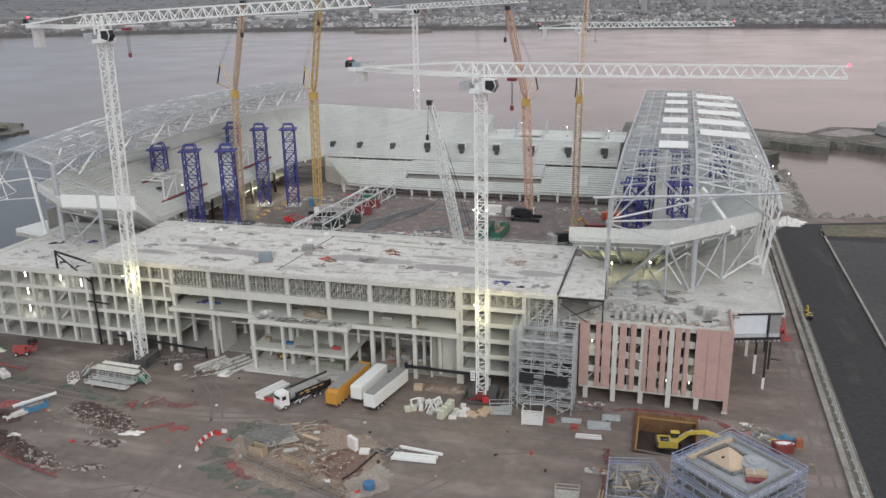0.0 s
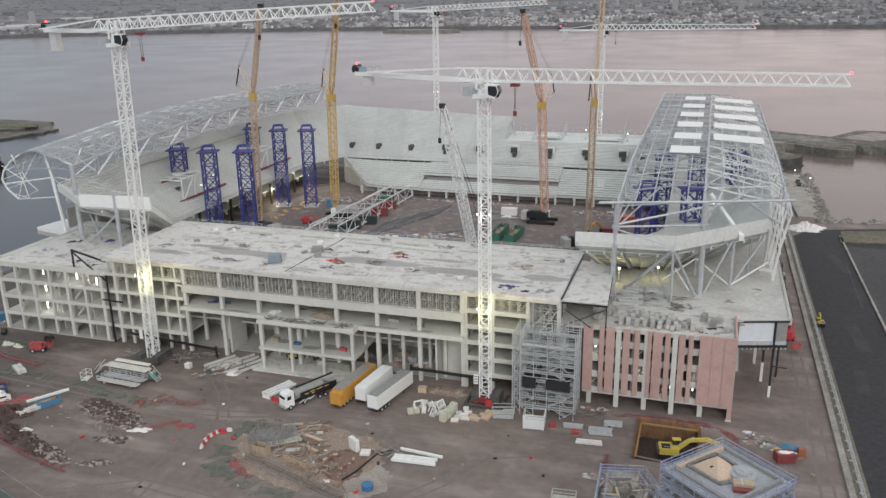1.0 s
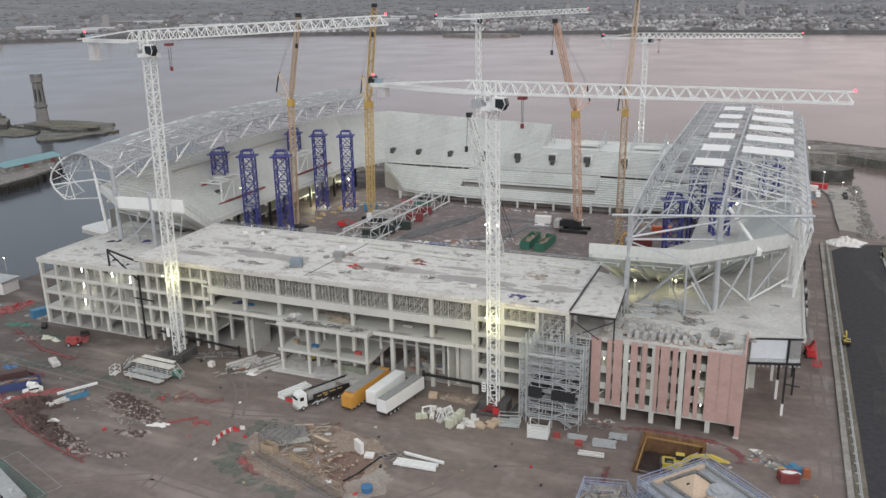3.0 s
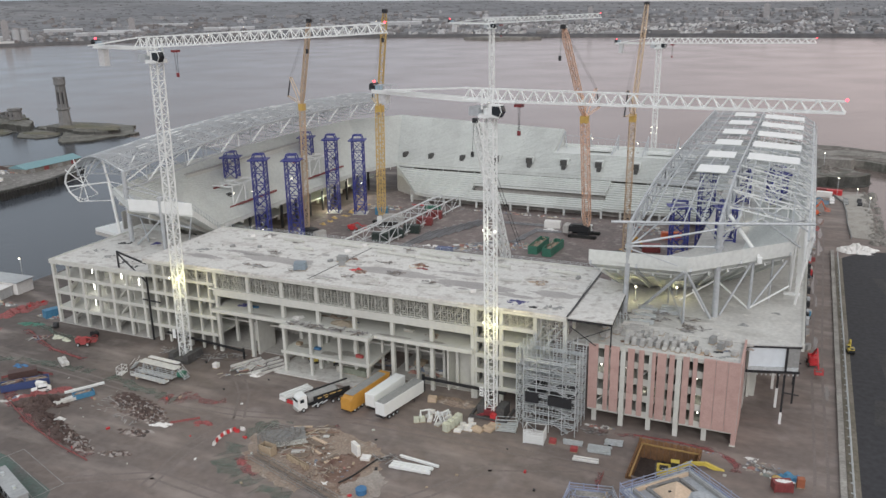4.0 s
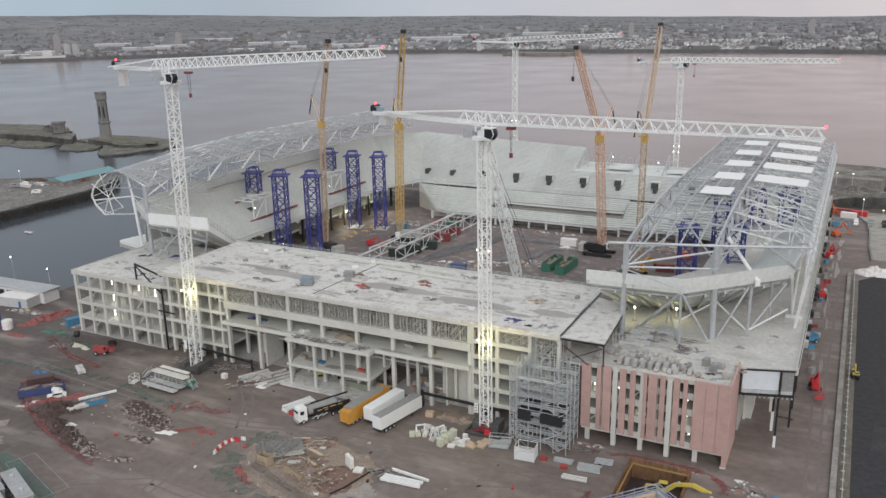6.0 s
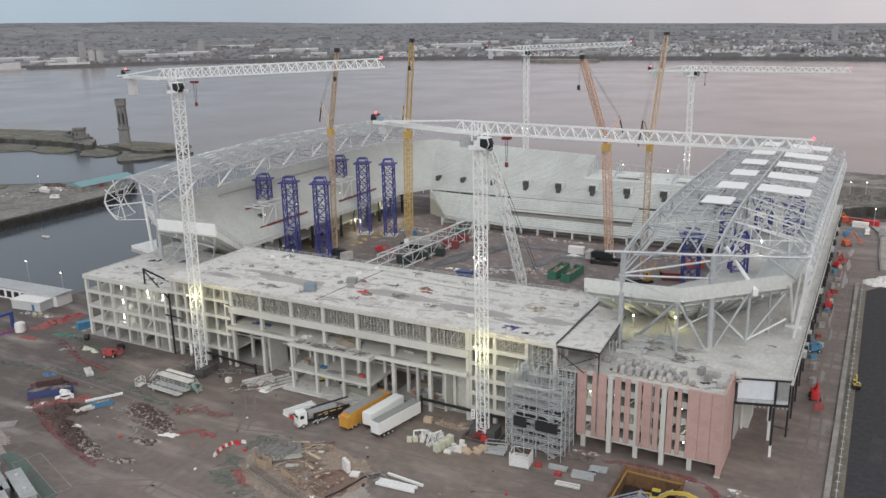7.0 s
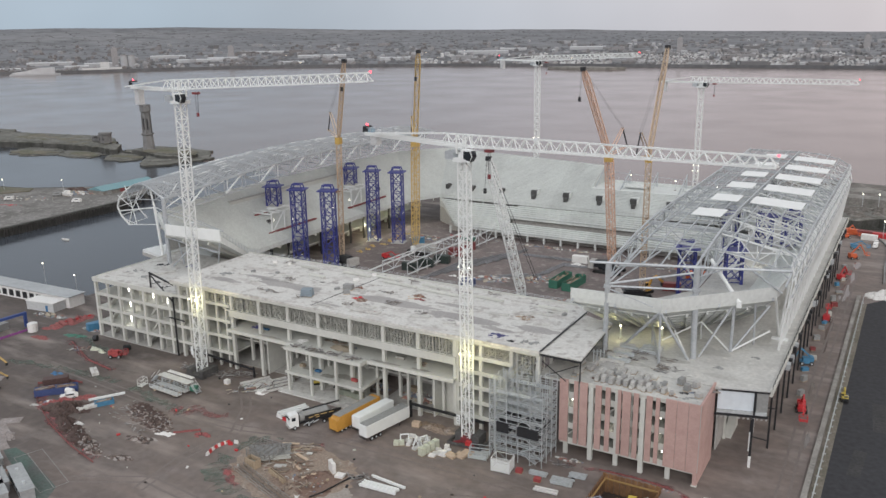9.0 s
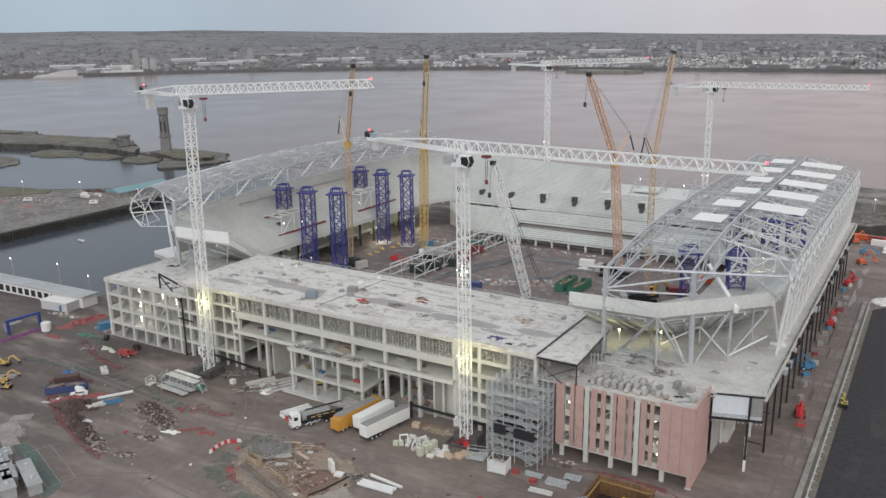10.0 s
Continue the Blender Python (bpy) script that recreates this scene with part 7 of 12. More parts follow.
    e = Vector((q.x, q.y, 0)) + (C - Vector((q.x, q.y, 0))).normalized() * 2.6
    part("counterweight", Geo().box(e.x, e.y, tail[2] - ballast / 2, 1.8, 1.6, ballast, ang), M_BALLAST, cr, "pale concrete ballast block")
    e2 = Vector((q.x, q.y, 0))
    part("winch", Geo().box(e2.x, e2.y, tail[2] + 0.75, 1.5, 1.6, 1.0, ang).tube((e2.x - S.x, e2.y - S.y, tail[2] + 1.1), (e2.x + S.x, e2.y + S.y, tail[2] + 1.1), 0.6, 10), M_BLACK, cr, "dark winch gear")
    part("panel_box", Geo().box((e.x + e2.x) / 2, (e.y + e2.y) / 2, tail[2] + 0.8, 1.1, 1.2, 1.0, ang), M_PALEBLUE, cr, "small pale blue control box")
    for s in (-0.95, 0.95):
        a = Vector((q.x, q.y, 0)) + S * s
        b = Vector((q.x, q.y, 0)) + J * 5.0 + S * s
        part("tail_rail", Geo().bar((a.x, a.y, tail[2] + 1.3), (b.x, b.y, tail[2] + 1.3), 0.1), M_GREY, cr)
        for m in range(4):
            c0 = a.lerp(b, m / 3)
            part("rail_post", Geo().bar((c0.x, c0.y, tail[2] + 0.3), (c0.x, c0.y, tail[2] + 1.3), 0.09), M_GREY, cr)
    # trolley, hook
    h = C + J * 6.0
    part("trolley", Geo().box(h.x, h.y, zjib - 0.5, 1.5, 1.3, 0.5, ang), M_CRANERED, cr, "dull red jib trolley")
    g = Geo()
    for s in (-0.4, 0.4):
        g.bar((h.x + S.x * s, h.y + S.y * s, zjib - 0.5), (h.x + S.x * s * 0.6, h.y + S.y * s * 0.6, zjib - 5.0), 0.07)
    part("hoist_rope", g, M_BLACK, cr)
    part("hook_block", Geo().box(h.x, h.y, zjib - 5.6, 0.6, 0.35, 0.9, ang), M_CRANERED, cr, "dull red hook block")
    g = Geo()
    sphere(g, tip[0], tip[1], tip[2] + 0.9, 0.24)
    part("warning_lamp", g, M_REDLAMP, cr, "lit red warning lamp")
    g = Geo()
    sphere(g, tail[0], tail[1], tail[2] + 1.9, 0.26)
    part("warning_lamp", g, M_REDLAMP, cr, "lit red warning lamp")
    for z in lit:
        for dx in (1.2, -1.2):
            part("floodlight", Geo().box(x + dx, y - 1.2, z, 0.3, 0.2, 0.25), M_LAMP, cr, "lit floodlight on the mast")
    return cr


ca = tower_crane((-34.4, 148.9), 0.6, 63.2, 66.2, (25.6, 141.0, 68.1), (-62.0, 154.0, 66.8), "white tower crane on a red base beside the stair core", lean=(0.2, -1.0), lit=(21.5, 41.0), ballast=2.4)
cb = tower_crane((-115.4, 148.2), 0.3, 72.2, 75.4, (-54.1, 144.7, 79.8), (-136, 153.0, 75.4), "tall white tower crane in front of the concrete frame", lean=(2.1, -0.5), lit=(21.5,))
tower_crane((-120.7, 380.5), 0, 70.8, 73.2, (-63.0, 356, 77.2), (-145, 387, 73.6), "white tower crane behind the river-side stand", lit=(36,))
tower_crane((-42.6, 384), 0, 61.8, 64.2, (21.2, 371.5, 66.2), (-63.0, 390, 64.0), "white tower crane behind the low end of the river-side stand", lit=(24.5, 27))

# red bases and ballast
g = Geo()
for dx, dy in ((-2.6, -2.2), (2.6, -2.2), (2.6, 2.2), (-2.6, 2.2)):
    g.bar((-34.4, 148.9, 1.0), (-34.4 + dx, 148.9 + dy, 0.5), 0.45)
g.box(-34.4, 148.9, 1.2, 2.4, 2.4, 1.3)
part("base_frame", g, M_CRANERED, ca, "dark red painted crane base")
part("ballast", Geo().box(-36.4, 150.0, 1.3, 1.8, 3.8, 2.4), M_DARKBALLAST, ca, "dark base ballast block")
part("ballast", Geo().box(-32.2, 149.9, 1.3, 1.8, 3.8, 2.4), M_DARKBALLAST, ca, "dark base ballast block")
for xx in (-38.2, -30.4):
    part("base_rail", Geo().bar((xx, 146.6, 0.5), (xx, 152.4, 0.5), 0.4, 0.5), M_DARKBALLAST, ca, "dark stained base beam")
part("base_rail", Geo().bar((-38.4, 146.6, 0.5), (-30.2, 146.6, 0.5), 0.35, 0.5), M_DARKBALLAST, ca, "dark stained base beam")
part("electric_box", Geo().box(-33.2, 146.9, 0.9, 1.2, 0.8, 1.6), M_RED, ca, "red electrical box")
for dx in (-2.3, 2.3):
    part("base_ballast", Geo().box(-115.4 + dx, 148.2, 1.1, 1.5, 5.4, 2.2), M_DARKBALLAST, cb, "dark base ballast block")
part("base_ballast", Geo().box(-115.4, 148.2, 0.5, 6.0, 6.0, 0.9), M_DARKBALLAST, cb, "dark concrete base blocks")
part("mast_sign", Geo().box(-36.1, 147.6, 6.0, 0.9, 0.1, 2.2), M_WHITE, ca, "white mast sign board")
for z in (6.6, 6.0, 5.4):
    part("sign_bar", Geo().box(-36.1, 147.53, z, 0.55, 0.03, 0.16), M_BLACK, ca, "dark bars of writing")
part("mast_sign", Geo().box(-117.0, 146.8, 7.0, 0.9, 0.1, 2.4), M_WHITE, cb, "white mast sign board")


M_ROPE = material("greased_wire_rope", (0.12, 0.115, 0.115), 0.6, metal=0.3, vary=0.1, bump=0.0)


def boom_crane(name, foot, top, mat, label, width=2.4, n=26, base=True, face=0.0, back=None, knee=None):
    """A crawler crane; with a knee it has an upright tower boom and a luffing jib on top."""
    cr = thing(name, (foot[0], foot[1], 0), label, "crawler crane", "crawler cranes")
    A, B = Vector(foot), Vector(top)
    K = Vector(knee) if knee else B
    d = (K - A).normalized()
    lattice_box(6, "boom_section", cr, mat, A + d * 5, K - d * (2 if knee else 5), width, width, n, 0.3, 0.17)
    lattice_box(1, "boom_foot", cr, mat, A, A + d * 5, width * 0.5, 0.6, 2, 0.3, 0.16, width, width)
    if knee:
        e = (B - K).normalized()
        lattice_box(4, "jib_section", cr, mat, K + e * 4, B - e * 4, width * 0.72, width * 0.72, n * 2 // 3, 0.26, 0.15)
        lattice_box(1, "jib_foot", cr, mat, K, K + e * 4, 0.7, 0.5, 2, 0.26, 0.15, width * 0.72, width * 0.72)
        lattice_box(1, "jib_head", cr, mat, B - e * 4, B, width * 0.72, width * 0.72, 2, 0.26, 0.15, 0.8, 0.6)
        part("knee_joint", Geo().box(K.x, K.y, K.z - 1.0, width * 1.15, width * 1.15, 2.4), M_KNEE, cr, "solid plated joint between tower boom and jib")
        h = Vector((B.x - K.x, B.y - K.y, 0)).normalized()
        s1, s2 = K - h * 11.0 + Vector((0, 0, 8.5)), K - h * 15.5 + Vector((0, 0, 1.5))
        side = Vector((-h.y, h.x, 0)) * 0.7
        for o in (side, -side):
            part("luffing_strut", Geo().bar(K + o, s1 + o * 0.5, 0.26), mat, cr)
            part("luffing_strut", Geo().bar(K + o, s2 + o * 0.5, 0.22), mat, cr)
            part("pendant", Geo().bar(s1 + o * 0.5, B + o * 0.4, 0.06), M_ROPE, cr)
        part("luffing_tackle", Geo().bar(s1, s2, 0.36), M_BLACK, cr, "dark rope tackle between the struts")
    else:
        lattice_box(1, "boom_head", cr, mat, B - d * 5, B, width, width, 2, 0.3, 0.16, width * 0.6, 0.7)
    part("head_sheave", Geo().box(B.x, B.y, B.z, 1.6, 1.2, 1.3), M_BLACK, cr, "dark sheave block at the boom head")
    if base:
        c, s = math.cos(radians(face)), math.sin(radians(face))

        def at(x, y):
            return foot[0] + c * x - s * y, foot[1] + s * x + c * y
        for side in (-3.0, 3.0):
            p = at(-1.0, side)
            gg = Geo().box(*p, 0.56, 9.5, 1.3, 1.1, face)
            for e in (-4.75, 4.75):
                q = at(-1.0 + e, side)
                gg.tube((q[0] - s * -0.65, q[1] + c * -0.65, 0.56), (q[0] + s * -0.65, q[1] - c * -0.65, 0.56), 0.55, 10)
            part("crawler_track", gg, M_RUBBER, cr, "dark steel crawler track")
        p = at(-1.0, 0)
        part("carbody", Geo().box(*p, 1.2, 4.0, 5.2, 0.9, face), M_BLACK, cr)
        p = at(-3.0, 0)
        part("house", Geo().box(*p, 2.8, 8.0, 3.0, 2.2, face).box(*p, 4.1, 5.0, 2.2, 0.5, face), M_DARKCONC if mat is M_YELLOW else M_BLACK, cr, "dark machine house")
        p = at(-7.6, 0)
        part("counterweight", Geo().box(*p, 2.6, 2.0, 4.6, 2.8, face), M_DARKCONC, cr, "grey counterweight slabs")
        p = at(0.6, 2.2)
        cabp = part("cab", Geo().box(*p, 2.8, 1.8, 1.3, 2.2, face), M_WHITE, cr)
        p = at(1.4, 2.2)
        part("cab_window", Geo().box(*p, 3.0, 0.3, 1.1, 1.5, face), M_GLASSDARK, cabp)
    if back:
        for s2 in (-0.5, 0.5):
            part("pendant", Geo().bar((back[0] + s2, back[1], back[2]), (B.x + s2, B.y, B.z), 0.1), M_BLACK, cr)
    part("hoist_rope", Geo().bar((B.x, B.y - 1.2, B.z), (B.x - 0.4, B.y - 1.6, B.z - 9), 0.09), M_BLACK, cr)
    part("hook_block", Geo().box(B.x - 0.4, B.y - 1.6, B.z - 9.6, 0.8, 0.6, 1.5), M_BLACK, cr, "dark hook block")
    return cr


M_KNEE = material("deep_yellow_plate", (0.50, 0.33, 0.09), 0.5, vary=0.12, bump=0.0)
boom_crane("crawler_crane", (-128.6, 277.8, 2), (-116.2, 263.3, 81.2), M_YELLOW, "yellow crawler crane with tower boom and jib inside the bowl", 2.3, 22, face=200, knee=(-127.6, 277.8, 46.6))
boom_crane("crawler_crane", (-146.4, 251.8, 2), (-131.5, 239, 78.8), M_TANBOOM, "tan crawler crane with a luffing jib close to the south tier", 1.7, 26, face=160, knee=(-142.2, 247.6, 50.4))
boom_crane("crawler_crane", (-49.3, 289.3, 2), (-52.2, 261, 75.8), M_ORANGE, "orange crawler crane with tower boom and jib on wide tracks", 2.3, 22, face=0, knee=(-50.0, 283.0, 44.9))
boom_crane("crawler_crane", (-29.8, 262.0, 2), (-29.3, 275.9, 82.2), M_TANBOOM, "faded tan crawler crane with a luffing jib beside the north stand", 1.7, 26, face=30, knee=(-28.8, 259.0, 49.4))
boom_crane("boom_crane", (-62.2, 239, 2), (-66.2, 221.2, 51.4), M_WHITE, "white lattice-boom crane leaning over the near roof", 2.2, 22, face=110, back=(-60, 244, 8))

# ---- lamps that burn on the site ----
def floodlight(x, y, z0, z, power, colour=(1.0, 0.93, 0.62), label="lit floodlight on a slim mast"):
    fl = thing("floodlight_mast", (x, y, z0), label, "floodlight", "site floodlights")
    part("pole", Geo().tube((x, y, z0), (x, y, z), 0.1, 6), M_GALV, fl)
    part("foot", Geo().box(x, y, z0 + 0.15, 1.0, 1.0, 0.3), M_DARKCONC, fl)
    part("head", Geo().box(x, y + 0.05, z + 0.2, 0.8, 0.25, 0.45), M_BLACK, fl)
    g = Geo()
    sphere(g, x, y - 0.25, z + 0.2, 0.26)
    part("lens", g, M_LAMP, fl, "lit lamp")
    if power:
        lamp(x, y - 0.9, z + 0.2, power, colour)
    return fl


floodlight(-11.6, 183.0, POD, 20.4, 200, (1.0, 0.9, 0.42))
floodlight(-3.2, 188.6, POD, 19.4, 165, (1.0, 0.9, 0.42))
floodlight(-161.5, 292, 0, 5.0, 3200, (1.0, 0.94, 0.68))
floodlight(-162, 246, 0, 3.0, 1500, (0.95, 0.97, 0.9))
floodlight(-160, 318, 0, 6.0, 2400, (1.0, 0.95, 0.7))
floodlight(6.0, 262, POD, 21.0, 500, (1.0, 0.95, 0.75))
for x, y, z in ((-166, 236, 18.0), (-164.5, 245, 17.0), (-166.0, 255, 18.2), (-164, 270, 16.8), (-165, 283, 17.4)):
    floodlight(x, y, z - 0.8, z + 0.8, 0)
lamp(-37.0, 146.2, 20.5, 900, (1.0, 0.9, 0.4))
lamp(-31.4, 147.4, 21.4, 900, (1.0, 0.9, 0.4))
lamp(-118.2, 146.0, 20.5, 800, (1.0, 0.9, 0.4))
lamp(-112.6, 146.4, 21.0, 800, (1.0, 0.9, 0.4))
lamp(-153.2, 158.2, 11.3, 110, (1.0, 0.97, 0.9), 0.06)
lamp(-142.7, 158.2, 15.6, 100, (1.0, 0.97, 0.9), 0.06)
lamp(-153.5, 158.2, 6.6, 120, (1.0, 0.97, 0.9), 0.06)
lamp(6.2, 157.4, 9.6, 60, (1.0, 0.95, 0.82), 0.06)
lamp(-3.4, 157.6, 9.4, 60, (1.0, 0.95, 0.82), 0.06)
lamp(-12.9, 157.6, 12.6, 60, (1.0, 0.95, 0.82), 0.06)
lamp(-36.2, 147.4, 40.5, 350, (1.0, 0.97, 0.8))
for x, y, z in ((-66, 362, 24), (-45, 358, 23.4), (-27, 356, 22.6)):
    floodlight(x, y, 19.4, z, 0)

# ---- vehicles ----
def wheel(owner, x, y, z, r, w, ang):
    c, s = math.cos(radians(ang)), math.sin(radians(ang))
    wh = part("wheel", Geo().tube((x + s * w / 2, y - c * w / 2, z), (x - s * w / 2, y + c * w / 2, z), r, 12), M_RUBBER, owner)
    part("rim", Geo().tube((x + s * (w / 2 + 0.02), y - c * (w / 2 + 0.02), z), (x - s * (w / 2 + 0.02), y + c * (w / 2 + 0.02), z), r * 0.55, 8), M_GALV, wh)


def frame_at(x, y, ang):
    c, s = math.cos(radians(ang)), math.sin(radians(ang))
    return lambda a, b: (x + c * a - s * b, y + s * a + c * b)


def trailer(x, y, ang, length, mat, roof, label, rounded=False):
    """Box trailer whose rear stands at x, y and that points along ang."""
    at = frame_at(x, y, ang)
    tr = thing("box_trailer", (x, y, 0), label, "trailer", "parked trailers")
    m = at(length / 2, 0)
    g = Geo()
    h0, h1, w = 1.2, 4.0, 2.55
    if rounded:
        rings = []
        for k in range(9):
            a = length * k / 8
            drop = 0.9 * max(0, 1 - k / 1.2) ** 2
            rings.append([(*at(a, -w / 2), h0 - 0.5), (*at(a, w / 2), h0 - 0.5), (*at(a, w / 2), h1 - drop), (*at(a, -w / 2), h1 - drop)])
        g.loft(rings)
    else:
        g.box(*m, (h0 + h1) / 2, length, w, h1 - h0, ang)
    part("body", g, mat, tr)
    g = Geo()
    g.box(*m, h1 + 0.04, length - (2.2 if rounded else 0.3), w - 0.3, 0.08, ang)
    part("roof", g, roof, tr)
    part("chassis", Geo().box(*m, 1.0, length - 0.6, 1.2, 0.35, ang), M_BLACK, tr)
    for a in (1.6, 2.9, 4.2):
        for b in (-1.05, 1.05):
            wheel(tr, *at(a, b), 0.5, 0.5, 0.35, ang)
    for b in (-0.8, 0.8):
        part("landing_leg", Geo().bar((*at(length - 3, b), 0), (*at(length - 3, b), 1.1), 0.18), M_BLACK, tr)
    for b in (-0.62, 0.62):
        part("rear_door", Geo().box(*at(-0.03, b), (h0 + h1) / 2, 0.06, 1.18, h1 - h0 - 0.7, ang), mat, tr)
    part("bumper", Geo().box(*at(-0.05, 0), 0.8, 0.12, 2.3, 0.18, ang), M_BLACK, tr)
    return tr


trailer(-63.6, 138.2, 82, 14.6, M_TRUCKORANGE, M_ROOFGREY, "orange double-deck trailer with a grey roof and rounded nose", True)
trailer(-59.2, 141.0, 82, 11.6, M_WHITE, M_WHITE, "white box trailer beside the orange trailer")
trailer(-55.4, 138.4, 78, 13.6, M_WHITE, M_ROOFGREY, "white box trailer with a grey roof")

lt = thing("lorry", (-73, 136, 0), "white-cab tank lorry with a black lettered side", "lorry")
at = frame_at(-74.0, 134.8, 60)
g = Geo()
rings = []
for a, zt in ((0.0, 2.5), (0.25, 3.5), (0.8, 3.8), (2.2, 3.8)):
    rings.append([(*at(a, -1.2), 0.7), (*at(a, 1.2), 0.7), (*at(a, 1.15), zt), (*at(a, -1.15), zt)])
cabpart = part("cab", g.loft(rings), M_WHITE, lt)
part("windscreen", Geo().box(*at(0.08, 0), 2.6, 0.14, 2.0, 0.9, 60), M_GLASSDARK, cabpart, "dark windscreen")
for b in (-1.21, 1.21):
    part("side_window", Geo().box(*at(1.0, b), 2.7, 0.9, 0.05, 0.8, 60), M_GLASSDARK, cabpart)
part("bumper", Geo().box(*at(-0.05, 0), 0.8, 0.3, 2.4, 0.5, 60), M_DARKCONC, lt)
part("chassis", Geo().box(*at(6.4, 0), 1.0, 11.6, 1.1, 0.4, 60), M_BLACK, lt)
part("tank", Geo().tube((*at(2.7, 0.1), 2.35), (*at(9.6, 0.1), 2.6), 1.1, 16), M_ROOFGREY, lt, "dark grey rounded tank")
part("tank_end", Geo().tube((*at(9.6, 0.1), 2.6), (*at(10.2, 0.1), 2.6), 1.1, 16, 0.5), M_ROOFGREY, lt)
part("side_panel", Geo().box(*at(8.2, -1.22), 2.2, 9.0, 0.08, 1.5, 60), M_BLACK, lt, "black lettered side panel")
for k, (a, L, z) in enumerate(((5.2, 1.0, 2.3), (6.6, 1.2, 2.5), (8.4, 1.5, 2.45), (10.2, 1.1, 2.45), (6.8, 0.8, 2.0))):
    part("lettering_bar", Geo().box(*at(a, -1.28), z, L, 0.03, 0.22, 60), M_YELLOW, lt, "yellow bar of lettering")
part("boom_pipe", Geo().bar((*at(4.0, 0.9), 3.4), (*at(13.2, 0.9), 3.7), 0.3), M_BLACK, lt, "black suction boom")
for k in range(3):
    part("hose_loop", Geo().tube((*at(3.2 + 1.2 * k, -1.35), 0.8), (*at(4.6 + 1.2 * k, -1.35), 1.3), 0.12, 6), M_GALV, lt, "grey hose on the lorry's side")
part("locker", Geo().box(*at(5.4, -1.1), 1.0, 1.6, 0.4, 0.7, 60), M_BLACK, lt)
for a in (1.2, 4.6, 8.4, 9.8):
    for b in (-1.1, 1.1):
        wheel(lt, *at(a, b), 0.5, 0.5, 0.34, 60)


def boom_lift(x, y, ang, mat, label, reach=6.0, rise=4.5):
    at = frame_at(x, y, ang)
    bl = thing("boom_lift", (x, y, 0), label, "boom lift", "boom lifts")
    part("chassis", Geo().box(x, y, 0.75, 3.2, 1.9, 0.6, ang), mat, bl)
    part("turret", Geo().box(*at(-0.4, 0), 1.5, 2.6, 1.7, 1.0, ang).box(*at(-1.4, 0), 1.7, 0.8, 1.9, 1.1, ang), mat, bl)
    for a in (-1.2, 1.2):
        for b in (-1.05, 1.05):
            wheel(bl, *at(a, b), 0.5, 0.5, 0.4, ang)
    part("lower_arm", Geo().bar((*at(-1.2, 0), 2.0), (*at(reach * 0.5, 0), 2.0 + rise), 0.4), mat, bl)
    part("upper_arm", Geo().bar((*at(reach * 0.5, 0), 2.0 + rise), (*at(reach, 0), 1.8), 0.32), mat, bl)
    bk = part("basket", Geo().box(*at(reach + 0.8, 0), 1.0, 1.3, 1.9, 0.1, ang), mat, bl)
    c4 = [at(reach + 0.8 + a, b) for a, b in ((-0.6, -0.9), (0.6, -0.9), (0.6, 0.9), (-0.6, 0.9))]
    for p, q in zip(c4, c4[1:] + c4[:1]):
        part("basket_post", Geo().bar((*p, 1.0), (*p, 2.2), 0.09), mat, bk)
        for z in (1.6, 2.2):
            part("basket_rail", Geo().bar((*p, z), (*q, z), 0.08), mat, bk)
    return bl


M_LIFTORANGE = material("orange_machine_paint", (0.60, 0.13, 0.05), 0.5, vary=0.12, bump=0.0)
M_LIFTBLUE = material("blue_machine_paint", (0.07, 0.22, 0.36), 0.5, vary=0.12, bump=0.0)
boom_lift(27.6, 200.5, -80, M_RED, "red boom lift with folded arms", 6.5, 3.5)
boom_lift(24.9, 231, 200, M_LIFTBLUE, "pale blue boom lift beside the podium", 3.0, 2.5)
boom_lift(26.0, 270, 92, M_RED, "red boom lift with its arm stretched along the lane", 9.0, 2.0)
boom_lift(26.0, 318, 70, M_RED, "red boom lift beside the podium", 4.5, 2.5)
boom_lift(27.5, 350, 40, M_LIFTORANGE, "orange boom lift far along the lane", 5.0, 3.5)
boom_lift(27.0, 366, 10, M_LIFTBLUE, "blue boom lift far along the lane", 4.0, 1.5)
boom_lift(22.0, 384, 30, M_LIFTORANGE, "orange boom lift at the end of the lane", 5.0, 3.5)
boom_lift(-135.3, 266.5, 10, M_RED, "small red lift inside the bowl", 4.0, 1.2)
boom_lift(-146.3, 145.0, 30, M_CONTREDX, "red site machine near the concrete frame", 1.9, 0.2)


